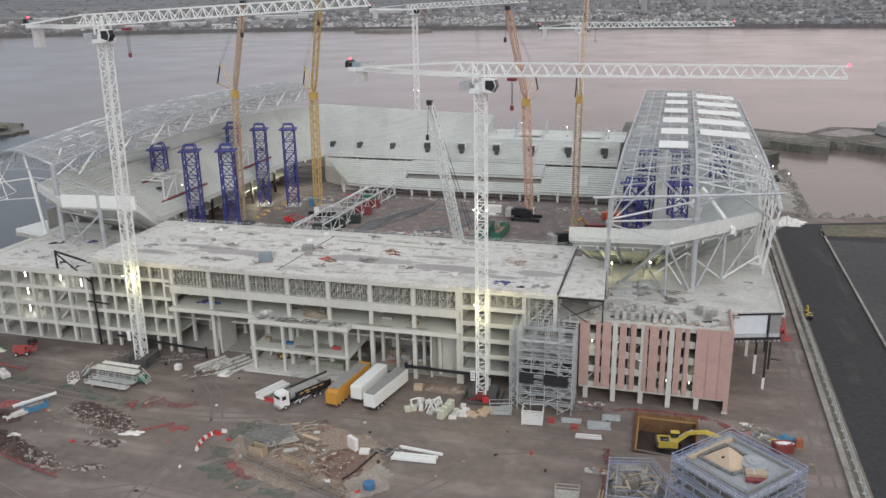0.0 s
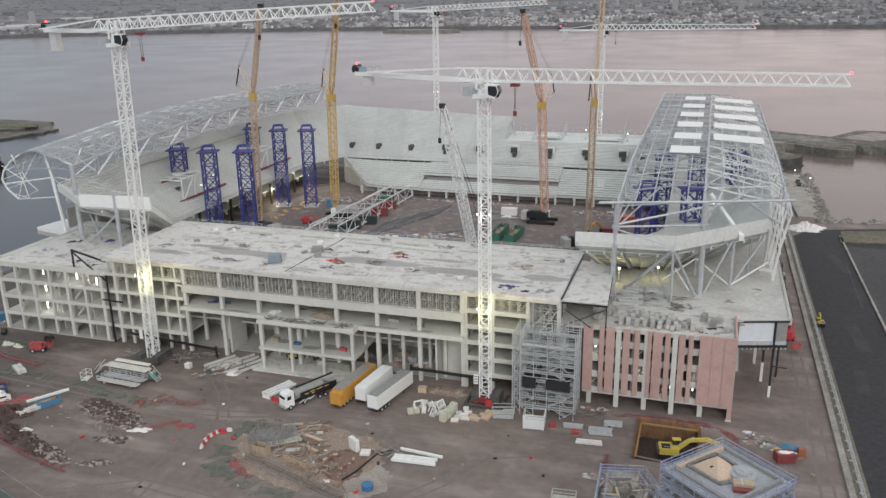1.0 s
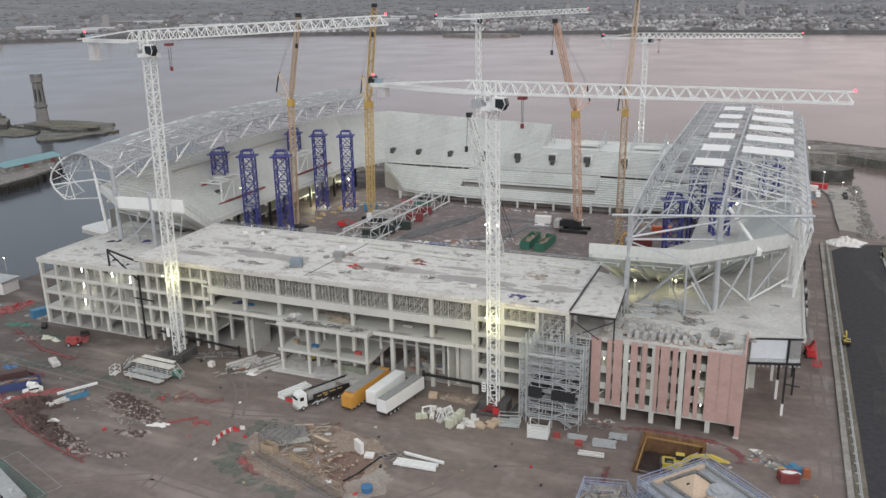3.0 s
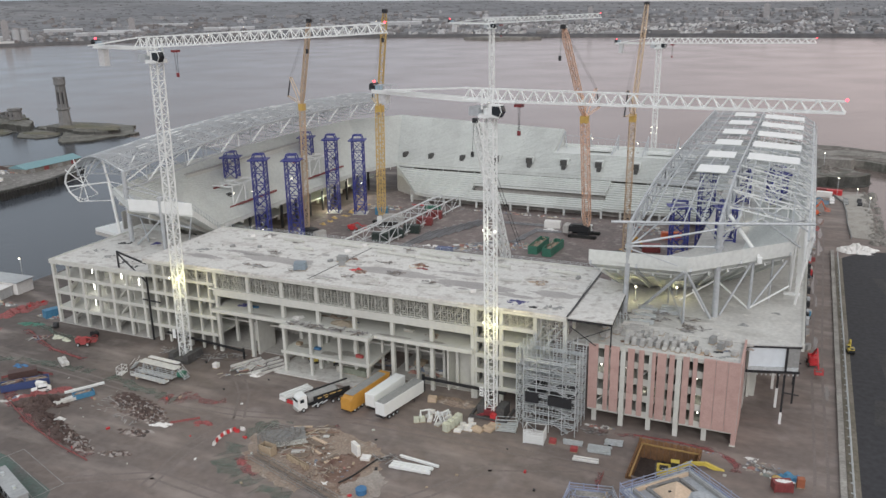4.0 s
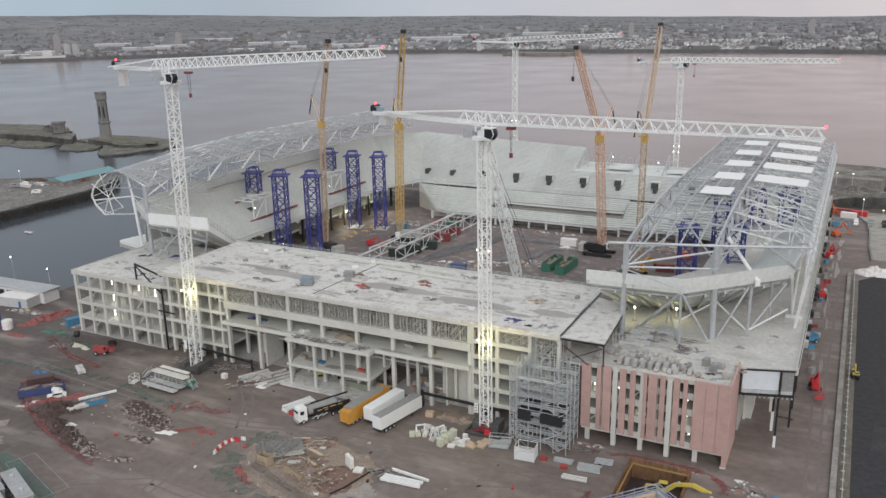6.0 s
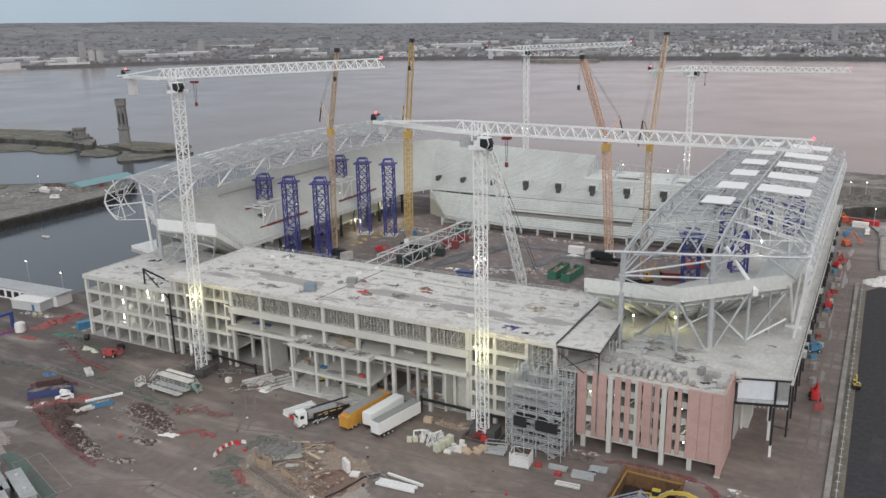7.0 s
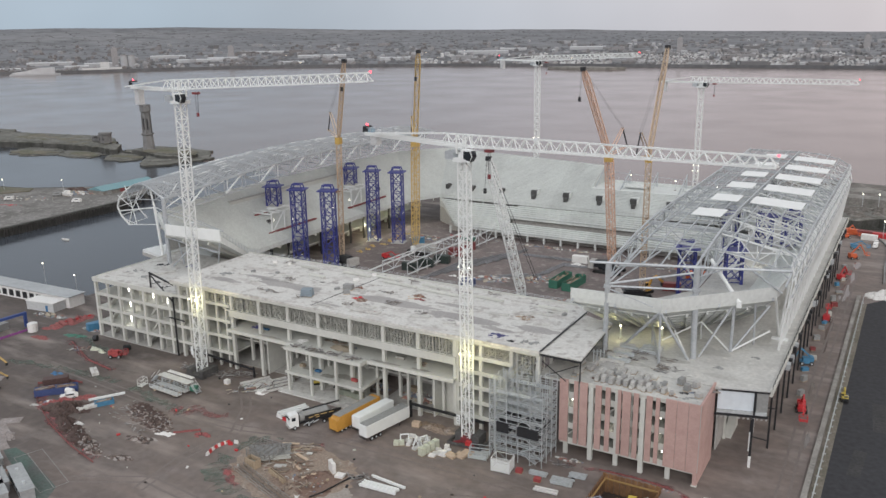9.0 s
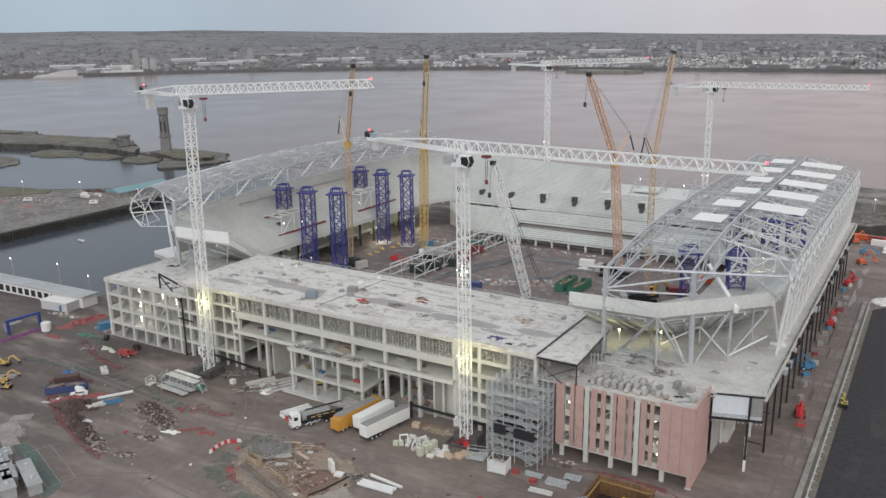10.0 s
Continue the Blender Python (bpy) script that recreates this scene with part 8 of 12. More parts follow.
def digger(x, y, z, ang, reach, label, small=False, mat=None, lift=1.0):
    k = 0.55 if small else 1.0
    mat = mat or M_DIGGER
    at = frame_at(x, y, ang)
    dg = thing("excavator", (x, y, z), label, "excavator", "excavators")
    for b in (-1.2 * k, 1.2 * k):
        g = Geo().box(*at(0, b), z + 0.45 * k, 3.6 * k, 0.6 * k, 0.7 * k, ang)
        for a in (-1.8 * k, 1.8 * k):
            p, q = at(a, b - 0.3 * k), at(a, b + 0.3 * k)
            g.tube((*p, z + 0.45 * k), (*q, z + 0.45 * k), 0.42 * k, 10)
        part("track", g, M_RUBBER, dg)
    part("body", Geo().box(*at(-0.6 * k, 0), z + 1.6 * k, 3.6 * k, 2.6 * k, 1.3 * k, ang).box(*at(-2.1 * k, 0), z + 1.6 * k, 0.8 * k, 2.4 * k, 1.1 * k, ang), mat, dg)
    c = part("cab", Geo().box(*at(0.8 * k, 0.8 * k), z + 2.4 * k, 1.5 * k, 1.0 * k, 1.7 * k, ang), M_GLASSDARK, dg, "glazed cab")
    part("cab_roof", Geo().box(*at(0.8 * k, 0.8 * k), z + 3.3 * k, 1.6 * k, 1.1 * k, 0.12 * k, ang), mat, c)
    part("counterweight", Geo().box(*at(-2.6 * k, 0), z + 1.55 * k, 0.5 * k, 2.5 * k, 1.0 * k, ang), M_BLACK if small else M_DARKBALLAST, dg, "dark counterweight")
    part("engine_cover", Geo().box(*at(-1.2 * k, -0.3 * k), z + 2.32 * k, 1.6 * k, 1.5 * k, 0.16 * k, ang), M_BLACK, dg, "dark engine cover")
    part("grab_rail", Geo().bar((*at(0.9 * k, -1.25 * k), z + 2.7 * k), (*at(-1.6 * k, -1.25 * k), z + 2.7 * k), 0.06), M_GALV, dg)
    e = at(reach * 0.55, 0)
    t = at(reach, 0)
    m = at(reach * 0.28, 0)
    g = Geo()
    g.bar((*at(1.0 * k, 0), z + 1.8 * k), (*m, z + 2.2 * k + 2.4 * k * lift), 0.5 * k, 0.75 * k)
    g.bar((*m, z + 2.2 * k + 2.4 * k * lift), (*e, z + 2.2 * k + 3.0 * k * lift), 0.5 * k, 0.65 * k)
    part("boom", g, mat, dg)
    part("stick", Geo().bar((*e, z + 2.2 * k + 3.1 * k * lift), (*t, z + 2.2 * k), 0.6 * k, 0.7 * k), mat, dg)
    part("ram", Geo().tube((*at(1.4 * k, 0), z + 2.8 * k), (*at(reach * 0.35, 0), z + 4.4 * k), 0.12 * k, 6), M_GALV, dg)
    part("bucket", Geo().loft([[(*at(reach - 0.5 * k, -0.6 * k), z + 2.2 * k), (*at(reach - 0.7 * k, 0.85 * k), z + 2.2 * k), (*at(reach + 0.3 * k, 0.6 * k), z + 2.2 * k), (*at(reach + 0.3 * k, -0.6 * k), z + 2.2 * k)],
                               [(*at(reach - 0.7 * k, -0.6 * k), z + 0.9 * k), (*at(reach - 0.7 * k, 0.6 * k), z + 0.9 * k), (*at(reach, 0.6 * k), z + 0.9 * k), (*at(reach, -0.6 * k), z + 0.9 * k)]]), M_BLACK, dg, "dark digging bucket")
    return dg


M_OCHREPAINT = material("ochre_machine_paint", (0.60, 0.33, 0.07), 0.5, vary=0.12, bump=0.0)
M_DIGGER = material("yellow_machine_paint", (0.58, 0.46, 0.09), 0.45, vary=0.1, bump=0.0)
digger(3.5, 144.0, -3.1, 8, 11.0, "yellow excavator working down in the foundation pit", lift=0.62)
digger(36.0, 211, 0.12, 100, 2.2, "small yellow excavator on the verge", small=True)
digger(-83.5, 157.5, 0.26, 40, 3.4, "small yellow machine under the concrete floors", small=True)
digger(-78.0, 158.6, 0.26, 120, 3.4, "small yellow machine under the concrete floors", small=True)
digger(-31.0, 271.5, 0.03, 60, 8.0, "orange-yellow excavator inside the bowl below the north roof", mat=M_OCHREPAINT)
digger(-174, 121, 0.0, 20, 5.0, "yellow excavator near the site cabins", small=True)

# ---- foundation pit ----
M_PITMUD = material("churned_pit_mud", (0.085, 0.062, 0.055), 0.6, vary=0.3, size=0.8, bump=0.4, second=(0.055, 0.042, 0.038), amount=0.5)
solid("pit_floor", Geo().span(PX0 + 0.02, PX1 - 0.02, PY0 + 0.02, PY1 - 0.02, -3.2, -3.1), M_PITMUD, "dark churned wet mud in the foundation pit", "ground", kind="structure")
pit = thing("sheet_pile_pit", (2.5, 143, 0), "rust brown sheet pile walls round the foundation pit", "sheet piles")
M_RUST = material("rusty_sheet_pile", (0.27, 0.15, 0.07), 0.8, vary=0.25, size=0.5, bump=0.2, second=(0.18, 0.10, 0.06), amount=0.5, piece=0.12)
M_WALER = material("ochre_waler", (0.36, 0.23, 0.09), 0.7, vary=0.15, size=0.5, bump=0.05)
x = PX0
k = 0
while x < PX1 - 0.1:
    d = 0.22 if k % 2 else 0.0
    part("sheet_pile", Geo().span(x, x + 0.56, PY1 - 0.35 - d, PY1 - 0.2 - d, -3.2, 1.1), M_RUST, pit)
    x += 0.6
    k += 1
y = PY0
while y < PY1 - 0.1:
    d = 0.22 if k % 2 else 0.0
    part("sheet_pile", Geo().span(PX0 + 0.1 + d, PX0 + 0.25 + d, y, y + 0.56, -3.2, 0.9), M_RUST, pit)
    part("sheet_pile", Geo().span(PX1 - 0.25 - d, PX1 - 0.1 - d, y, y + 0.56, -3.2, 0.6), M_RUST, pit)
    y += 0.6
    k += 1
part("waler", Geo().bar((PX0 + 0.4, PY1 - 0.9, 0.2), (PX1 - 0.4, PY1 - 0.9, 0.2), 0.3), M_WALER, pit, "ochre steel waler beam")
part("waler", Geo().bar((PX0 + 0.75, PY0 + 0.5, 0.2), (PX0 + 0.75, PY1 - 0.9, 0.2), 0.3), M_WALER, pit, "ochre steel waler beam")

# ---- square tower building in scaffold, nearest the camera ----
M_CONTRED0 = material("dull_red_bundle", (0.22, 0.05, 0.05), 0.55, vary=0.15, bump=0.0)
M_LEAD = material("blue_grey_lead", (0.36, 0.385, 0.41), 0.6, vary=0.15, size=0.6, bump=0.05, second=(0.28, 0.29, 0.31), amount=0.45)
OCX, OCY, OCZ = 11.0, 98.0, 22.2
oc_b = thing("square_tower_building", (OCX, OCY, 0), "square stone tower building with a tan conical roof", "building")
TURN8 = 0.06
part("wall", Geo().loft([ngon(OCX, OCY, 6.2, 0, 4, TURN8), ngon(OCX, OCY, 6.2, OCZ, 4, TURN8)]), M_STONE, oc_b)
part("parapet_walk", Geo().loft([ngon(OCX, OCY, 6.5, OCZ, 4, TURN8), ngon(OCX, OCY, 6.5, OCZ + 0.5, 4, TURN8)]), M_LEAD, oc_b, "blue-grey lead walkway")
for i in range(4):
    a, b = ngon(OCX, OCY, 6.4, OCZ + 0.9, 4, TURN8)[i], ngon(OCX, OCY, 6.4, OCZ + 0.9, 4, TURN8)[(i + 1) % 4]
    part("parapet", Geo().bar((a[0], a[1], a[2] - 0.2), (b[0], b[1], b[2] - 0.2), 0.35, 0.5), M_TAN if i == 1 else M_ROOFGREY, oc_b)
CX, CY = OCX - 1.3, OCY + 1.1
foot8 = ((-3.0, 0.0), (-1.5, -1.45), (0.2, -2.75), (1.2, -2.4), (2.0, -1.6), (2.45, -0.5), (2.4, 0.6), (1.9, 1.5), (1.0, 2.2), (0.0, 2.5), (-1.0, 1.7), (-2.0, 0.85))
part("cone_roof", Geo().loft([[(CX + x * k, CY + y * k, OCZ + z) for x, y in foot8] for k, z in ((1.0, 0.2), (0.98, 0.55), (0.66, 1.25), (0.33, 1.9), (0.03, 2.4))]), M_TAN, oc_b, "tan boarded conical roof")
for (ax, ay), (bx, by), w in (((-3.7, 0.1), (0.0, 3.5), 0.7), ((0.0, 3.5), (2.6, 1.2), 0.4), ((-3.6, -0.3), (0.4, -3.5), 0.35), ((0.4, -3.5), (1.6, -2.7), 0.35)):
    part("roof_kerb", Geo().bar((CX + ax, CY + ay, OCZ + 0.65), (CX + bx, CY + by, OCZ + 0.65), w, 0.4), M_TOWER, oc_b, "dark stone kerb round the conical roof")
part("roof_hatch", Geo().box(CX - 0.5, CY - 1.0, OCZ + 1.45, 0.6, 0.15, 0.2, 20), M_BLACK, oc_b, "small dark hatch")
DX, DY = OCX + 1.9, OCY + 0.5
part("drum_roof", Geo().loft([ngon(DX, DY, r, OCZ + z, 20) for r, z in ((1.75, 0.5), (1.75, 0.95), (1.7, 1.05), (1.15, 1.1), (1.1, 1.35), (0.5, 1.4), (0.45, 1.5))]), M_LEAD, oc_b, "round blue-grey roof drum")
part("boarded_box", Geo().box(OCX + 1.9, OCY - 2.0, OCZ + 0.85, 2.5, 1.3, 0.7, 5), M_TIMBER, oc_b, "low box of pale boards")
part("box_strap", Geo().box(OCX + 1.7, OCY - 2.0, OCZ + 1.22, 0.2, 1.34, 0.06, 5), M_BARE, oc_b)
part("wrapped_roll", Geo().box(OCX + 1.8, OCY - 3.2, OCZ + 0.72, 2.3, 0.7, 0.4, 5), M_CONTRED0, oc_b, "dull red bundle")
M_DARKTUBE = material("rusty_dark_tube", (0.27, 0.26, 0.25), 0.6, metal=0.2, vary=0.2, bump=0.0)
M_STUMP = material("broken_dock_stone", (0.34, 0.325, 0.30), 0.9, vary=0.3, size=0.6, bump=0.4, second=(0.18, 0.17, 0.155), amount=0.5)
M_SCAFBLUE = material("blue_grey_scaffold", (0.27, 0.31, 0.46), 0.5, metal=0.2, vary=0.2, bump=0.0, second=(0.36, 0.39, 0.45), amount=0.5)


def ring_scaffold(owner, outer, inner, z0, z1, dz, steps, mat, board, decks, gaps=()):
    """Tube scaffold between two outlines: standards, ledgers, braces and boarded lifts."""
    n = len(outer)
    for i in range(n):
        j = (i + 1) % n
        for t in steps:
            p = tuple(a + (b - a) * t for a, b in zip(outer[i], outer[j]))
            q = tuple(a + (b - a) * t for a, b in zip(inner[i], inner[j]))
            part("standard", Geo().bar((*p, 0), (*p, z1 + 1.2), 0.09), mat, owner)
            if t in (0.0, 0.5):
                part("standard", Geo().bar((*q, 0), (*q, z1 + 1.2), 0.09), mat, owner)
    z, lvl = z0, 0
    while z <= z1 + 0.01:
        for i in range(n):
            j = (i + 1) % n
            for h in (0.0, 0.5, 1.0):
                part("ledger", Geo().bar((*outer[i], z + h), (*outer[j], z + h), 0.1), mat, owner)
            part("ledger", Geo().bar((*inner[i], z), (*inner[j], z), 0.08), mat, owner)
            part("ledger", Geo().bar((*inner[i], z + 1.0), (*inner[j], z + 1.0), 0.07), mat, owner)
            part("transom", Geo().bar((*outer[i], z), (*inner[i], z), 0.08), mat, owner)
            if (lvl, i) not in gaps:
                part("toe_board", Geo().bar((*outer[i], z + 0.12), (*outer[j], z + 0.12), 0.05, 0.22), board, owner)
                g = Geo()
                g.add([(*outer[i], z - 0.1), (*outer[j], z - 0.1), (*inner[j], z - 0.1), (*inner[i], z - 0.1), (*outer[i], z - 0.03), (*outer[j], z - 0.03), (*inner[j], z - 0.03), (*inner[i], z - 0.03)],
                      ((0, 1, 2, 3), (7, 6, 5, 4), (0, 4, 5, 1), (1, 5, 6, 2), (2, 6, 7, 3), (3, 7, 4, 0)))
                part("deck_board", g, decks, owner)
            if z > z0:
                a, b = (outer[i], outer[j]) if (i + lvl) % 2 else (outer[j], outer[i])
                part("brace", Geo().bar((*a, z - dz), (*b, z), 0.07), mat, owner)
        z += dz
        lvl += 1


sc8 = thing("scaffold", (OCX, OCY, 0), "blue-grey tube scaffold with boarded decks wrapped round the square tower", "scaffold")
ring_scaffold(sc8, [q[:2] for q in ngon(OCX, OCY, 8.2, 0, 4, TURN8)], [q[:2] for q in ngon(OCX, OCY, 6.7, 0, 4, TURN8)],
              OCZ + 0.35 - 1.9 * 6, OCZ + 0.36, 1.9, (0.0, 0.17, 0.33, 0.5, 0.67, 0.83), M_SCAFBLUE, M_SCAFBLUE, M_GALV)
# the ruined stump beside it, half open inside its scaffold
SX, SY = -1.8, 99.6
stump = thing("tower_stump", (SX, SY, 0), "broken stone tower stump inside scaffold", "building")
o8, i8 = ngon(SX, SY, 2.9, 0, 8, 0.39), ngon(SX, SY, 1.7, 0, 8, 0.39)
rnd = random.Random(8)
for i in range(8):
    j = (i + 1) % 8
    ha, hb8 = 16.2 + 1.7 * rnd.random(), 16.2 + 1.7 * rnd.random()
    part("wall", Geo().add([(*o8[i][:2], 0), (*o8[j][:2], 0), (*i8[j][:2], 0), (*i8[i][:2], 0), (*o8[i][:2], ha), (*o8[j][:2], hb8), (*i8[j][:2], hb8 - 0.3), (*i8[i][:2], ha - 0.4)],
                           ((3, 2, 1, 0), (4, 5, 6, 7), (0, 1, 5, 4), (1, 2, 6, 5), (2, 3, 7, 6), (3, 0, 4, 7))), M_STUMP, stump)
    for m in range(3):
        t = rnd.random()
        part("stone", Geo().blob(SX + 2.3 * math.cos(6.28318 * (i + t) / 8 + 0.39), SY + 2.3 * math.sin(6.28318 * (i + t) / 8 + 0.39), ha - 0.4, 0.4 + 0.3 * rnd.random(), 0.35, 0.5 + 0.4 * rnd.random(), seed=i * 5 + m, n=6), M_STUMP, stump)
part("fill", Geo().prism([q[:2] for q in i8], 0, 13.2), M_SPOIL, stump, "dark rubble fill inside the stump")
scs = thing("scaffold", (SX, SY, 0), "grey tube scaffold with half its boards gone round the tower stump", "scaffold")
so = [(-5.4, 103.4), (0.5, 104.6), (2.7, 100.2), (2.2, 95.0), (-5.1, 94.2)]
si = [(-4.2, 102.0), (-0.2, 102.9), (1.3, 100.0), (0.9, 96.4), (-4.0, 95.7)]
ring_scaffold(scs, so, si, 9.6, 17.2, 1.9, (0.0, 0.33, 0.67), M_SCAFBLUE, M_SCAFBLUE, M_STUMP, gaps=((4, 1), (4, 2), (4, 4), (3, 0), (3, 2), (3, 3)))
for k in range(9):
    x, y = SX + 5.0 * (rnd.random() - 0.5), SY + 6.0 * (rnd.random() - 0.5)
    a = 3.14159 * rnd.random()
    ln = 1.2 + 1.5 * rnd.random()
    part("loose_tube", Geo().bar((x - ln * math.cos(a), y - ln * math.sin(a), 16.6 + 0.8 * rnd.random()), (x + ln * math.cos(a), y + ln * math.sin(a), 16.9 + 1.2 * rnd.random()), 0.06), M_DARKTUBE, scs)
for k in range(9):
    x, y = -4.7 + 6.0 * rnd.random(), 95.0 + 8.6 * rnd.random()
    part("loose_board", Geo().box(x, y, 17.25 + 0.05 * k, 0.28, 2.4, 0.05, 180 * rnd.random()), M_TIMBER, scs)
for t in (0.0, 0.5, 1.0):
    part("tie_bar", Geo().bar((2.2 + t, 101.5 - 3 * t, 17.6 - 1.9 * t), (5.0 - t, 98.5 - 3 * t, 16.4 - 1.9 * t), 0.12), M_SCAFBLUE, scs)

# ---- barriers and fences ----
M_BARWHITE = material("white_plastic", (0.75, 0.74, 0.72), 0.5, vary=0.08, bump=0.0)


def barrier(x, y, ang, mat, label):
    b = thing("plastic_barrier", (x, y, 0), label, "barrier", "plastic barriers")
    c, s = math.cos(radians(ang)), math.sin(radians(ang))
    ring0 = [(-0.5, -0.22), (0.5, -0.22), (0.5, 0.22), (-0.5, 0.22)]
    rings = []
    for z, k in ((0, 1.0), (0.2, 1.0), (0.35, 0.5), (0.75, 0.4)):
        rings.append([(x + c * a - s * bb * k, y + s * a + c * bb * k, z) for a, bb in ring0])
    part("body", Geo().loft(rings), mat, b)
    part("foot_block", Geo().box(x, y, 0.05, 1.04, 0.5, 0.1, ang), mat, b)
    return b


ARC = ((-81.8, 117.2), (-82.4, 119.4), (-82.4, 121.1), (-81.9, 122.6), (-81.2, 123.7))
k = 0
for (xa, ya), (xb, yb) in zip(ARC, ARC[1:]):
    for t in (0.0, 0.5):
        barrier(xa + (xb - xa) * t, ya + (yb - ya) * t, math.degrees(math.atan2(yb - ya, xb - xa)), M_RED if k % 2 else M_BARWHITE,
                "red plastic barrier in a curved row" if k % 2 else "white plastic barrier in a curved row")
        k += 1
barrier(-80.6, 123.0, 20, M_RED, "red plastic barrier lying loose")
barrier(-80.0, 124.1, 10, M_BARWHITE, "white plastic barrier lying loose")
for x, y, a in ((-80.4, 138.6, -15), (-79.4, 138.3, -15)):
    barrier(x, y, a, M_BARWHITE, "pale plastic barrier near the lorry")
for x, y, a in ((-77.9, 137.9, -8), (-76.8, 137.7, -8), (-75.7, 137.5, -8)):
    barrier(x, y, a, M_RED, "red plastic barrier near the lorry")


def net_fence(pts, mat, label, h=1.1, name="net_fence", lean=0.0):
    f = thing(name, (*pts[0], 0), label, "fence", "site fences")
    for (xa, ya), (xb, yb) in zip(pts, pts[1:]):
        L = math.hypot(xb - xa, yb - ya)
        n = max(1, round(L / 2.5))
        for i in range(n):
            p = (xa + (xb - xa) * i / n, ya + (yb - ya) * i / n)
            q = (xa + (xb - xa) * (i + 1) / n, ya + (yb - ya) * (i + 1) / n)
            if h > 0.8:
                part("post", Geo().bar((*p, 0), (*p, h + 0.1), 0.07), M_GALV, f)
            g = Geo()
            # sagging net: thick slab in three steps
            m = ((p[0] + q[0]) / 2, (p[1] + q[1]) / 2)
            for u, v in ((p, m), (m, q)):
                za = h if u is p else h * 0.86
                zb = h if v is q else h * 0.86
                g.add([(u[0], u[1], 0.05), (v[0], v[1], 0.05), (v[0], v[1] + lean, zb), (u[0], u[1] + lean, za),
                       (u[0] + 0.04, u[1] + 0.04, 0.05), (v[0] + 0.04, v[1] + 0.04, 0.05), (v[0] + 0.04, v[1] + 0.04 + lean, zb), (u[0] + 0.04, u[1] + 0.04 + lean, za)],
                      ((0, 1, 2, 3), (7, 6, 5, 4), (3, 2, 6, 7), (0, 3, 7, 4), (1, 5, 6, 2), (0, 4, 5, 1)))
            part("net_bay", g, mat, f)
    return f


M_REDNET = material("faded_red_netting", (0.29, 0.085, 0.085), 0.8, vary=0.3, size=0.5, bump=0.1, second=(0.26, 0.10, 0.095), amount=0.5)
net_fence([(-149, 122.5), (-140, 116), (-125, 109.4), (-112, 105.2), (-101, 102.8)], M_REDNET, "long faded red barrier netting beside the spoil heap", 0.45)
net_fence([(-149, 122.5), (-146, 127.5), (-139, 128.5)], M_REDNET, "faded red barrier netting by the containers", 0.7)
net_fence([(-96, 120.5), (-91.5, 124.5)], M_REDNET, "short length of red netting", 0.6)
net_fence([(-168, 146.5), (-151, 139.5), (-140, 138)], M_REDNET, "red netting across the yard", 0.5)

NET_Z = [0.016]


def laid_net(pts, width, mat, label):
    """A strip of torn netting lying on the mud, with frayed edges."""
    rnd = random.Random(int(abs(pts[0][0]) * 7))
    NET_Z[0] += 0.005
    z = NET_Z[0]
    left, right = [], []
    fine = []
    for (xa, ya), (xb, yb) in zip(pts, pts[1:]):
        n = max(2, int(math.hypot(xb - xa, yb - ya) / 1.2))
        fine += [(xa + (xb - xa) * i / n, ya + (yb - ya) * i / n, xb - xa, yb - ya) for i in range(n)]
    for x, y, dx, dy in fine:
        L = math.hypot(dx, dy)
        nx, ny = -dy / L, dx / L
        a, b = width * (0.06 + 0.62 * rnd.random()), width * (0.06 + 0.62 * rnd.random())
        left.append((x + nx * a, y + ny * a))
        right.append((x - nx * b, y - ny * b))
    g = Geo()
    for i in range(len(left) - 1):
        if rnd.random() < 0.12:
            continue
        q = [left[i], left[i + 1], right[i + 1], right[i]]
        g.prism(q, -0.05, z)
    return solid("laid_netting", g, mat, label, "netting", "laid netting", "structure")


M_REDLAID = material("muddy_red_netting", (0.36, 0.095, 0.105), 0.85, vary=0.25, size=0.4, bump=0.1, second=(0.24, 0.12, 0.115), amount=0.5, edge=0.2, coarse=0.2)
M_GREENLAID = material("muddy_green_netting", (0.13, 0.23, 0.18), 0.85, vary=0.25, size=0.4, bump=0.1, second=(0.14, 0.165, 0.14), amount=0.52, edge=0.2, coarse=0.2)


def open_mesh(m, least, most):
    """Netting: the mesh is open, more so where it is torn and trodden in."""
    t = m.node_tree
    b = t.nodes["Principled BSDF"]
    co = t.nodes.new("ShaderNodeTexCoord")
    n = t.nodes.new("ShaderNodeTexNoise")
    n.inputs["Scale"].default_value = 0.55
    n.inputs["Detail"].default_value = 7
    n.inputs["Roughness"].default_value = 0.7
    r = t.nodes.new("ShaderNodeMapRange")
    r.inputs["From Min"].default_value = 0.36
    r.inputs["From Max"].default_value = 0.62
    r.inputs["To Min"].default_value = least
    r.inputs["To Max"].default_value = most
    t.links.new(co.outputs["Object"], n.inputs["Vector"])
    t.links.new(n.outputs[0], r.inputs["Value"])
    t.links.new(r.outputs[0], b.inputs["Alpha"])


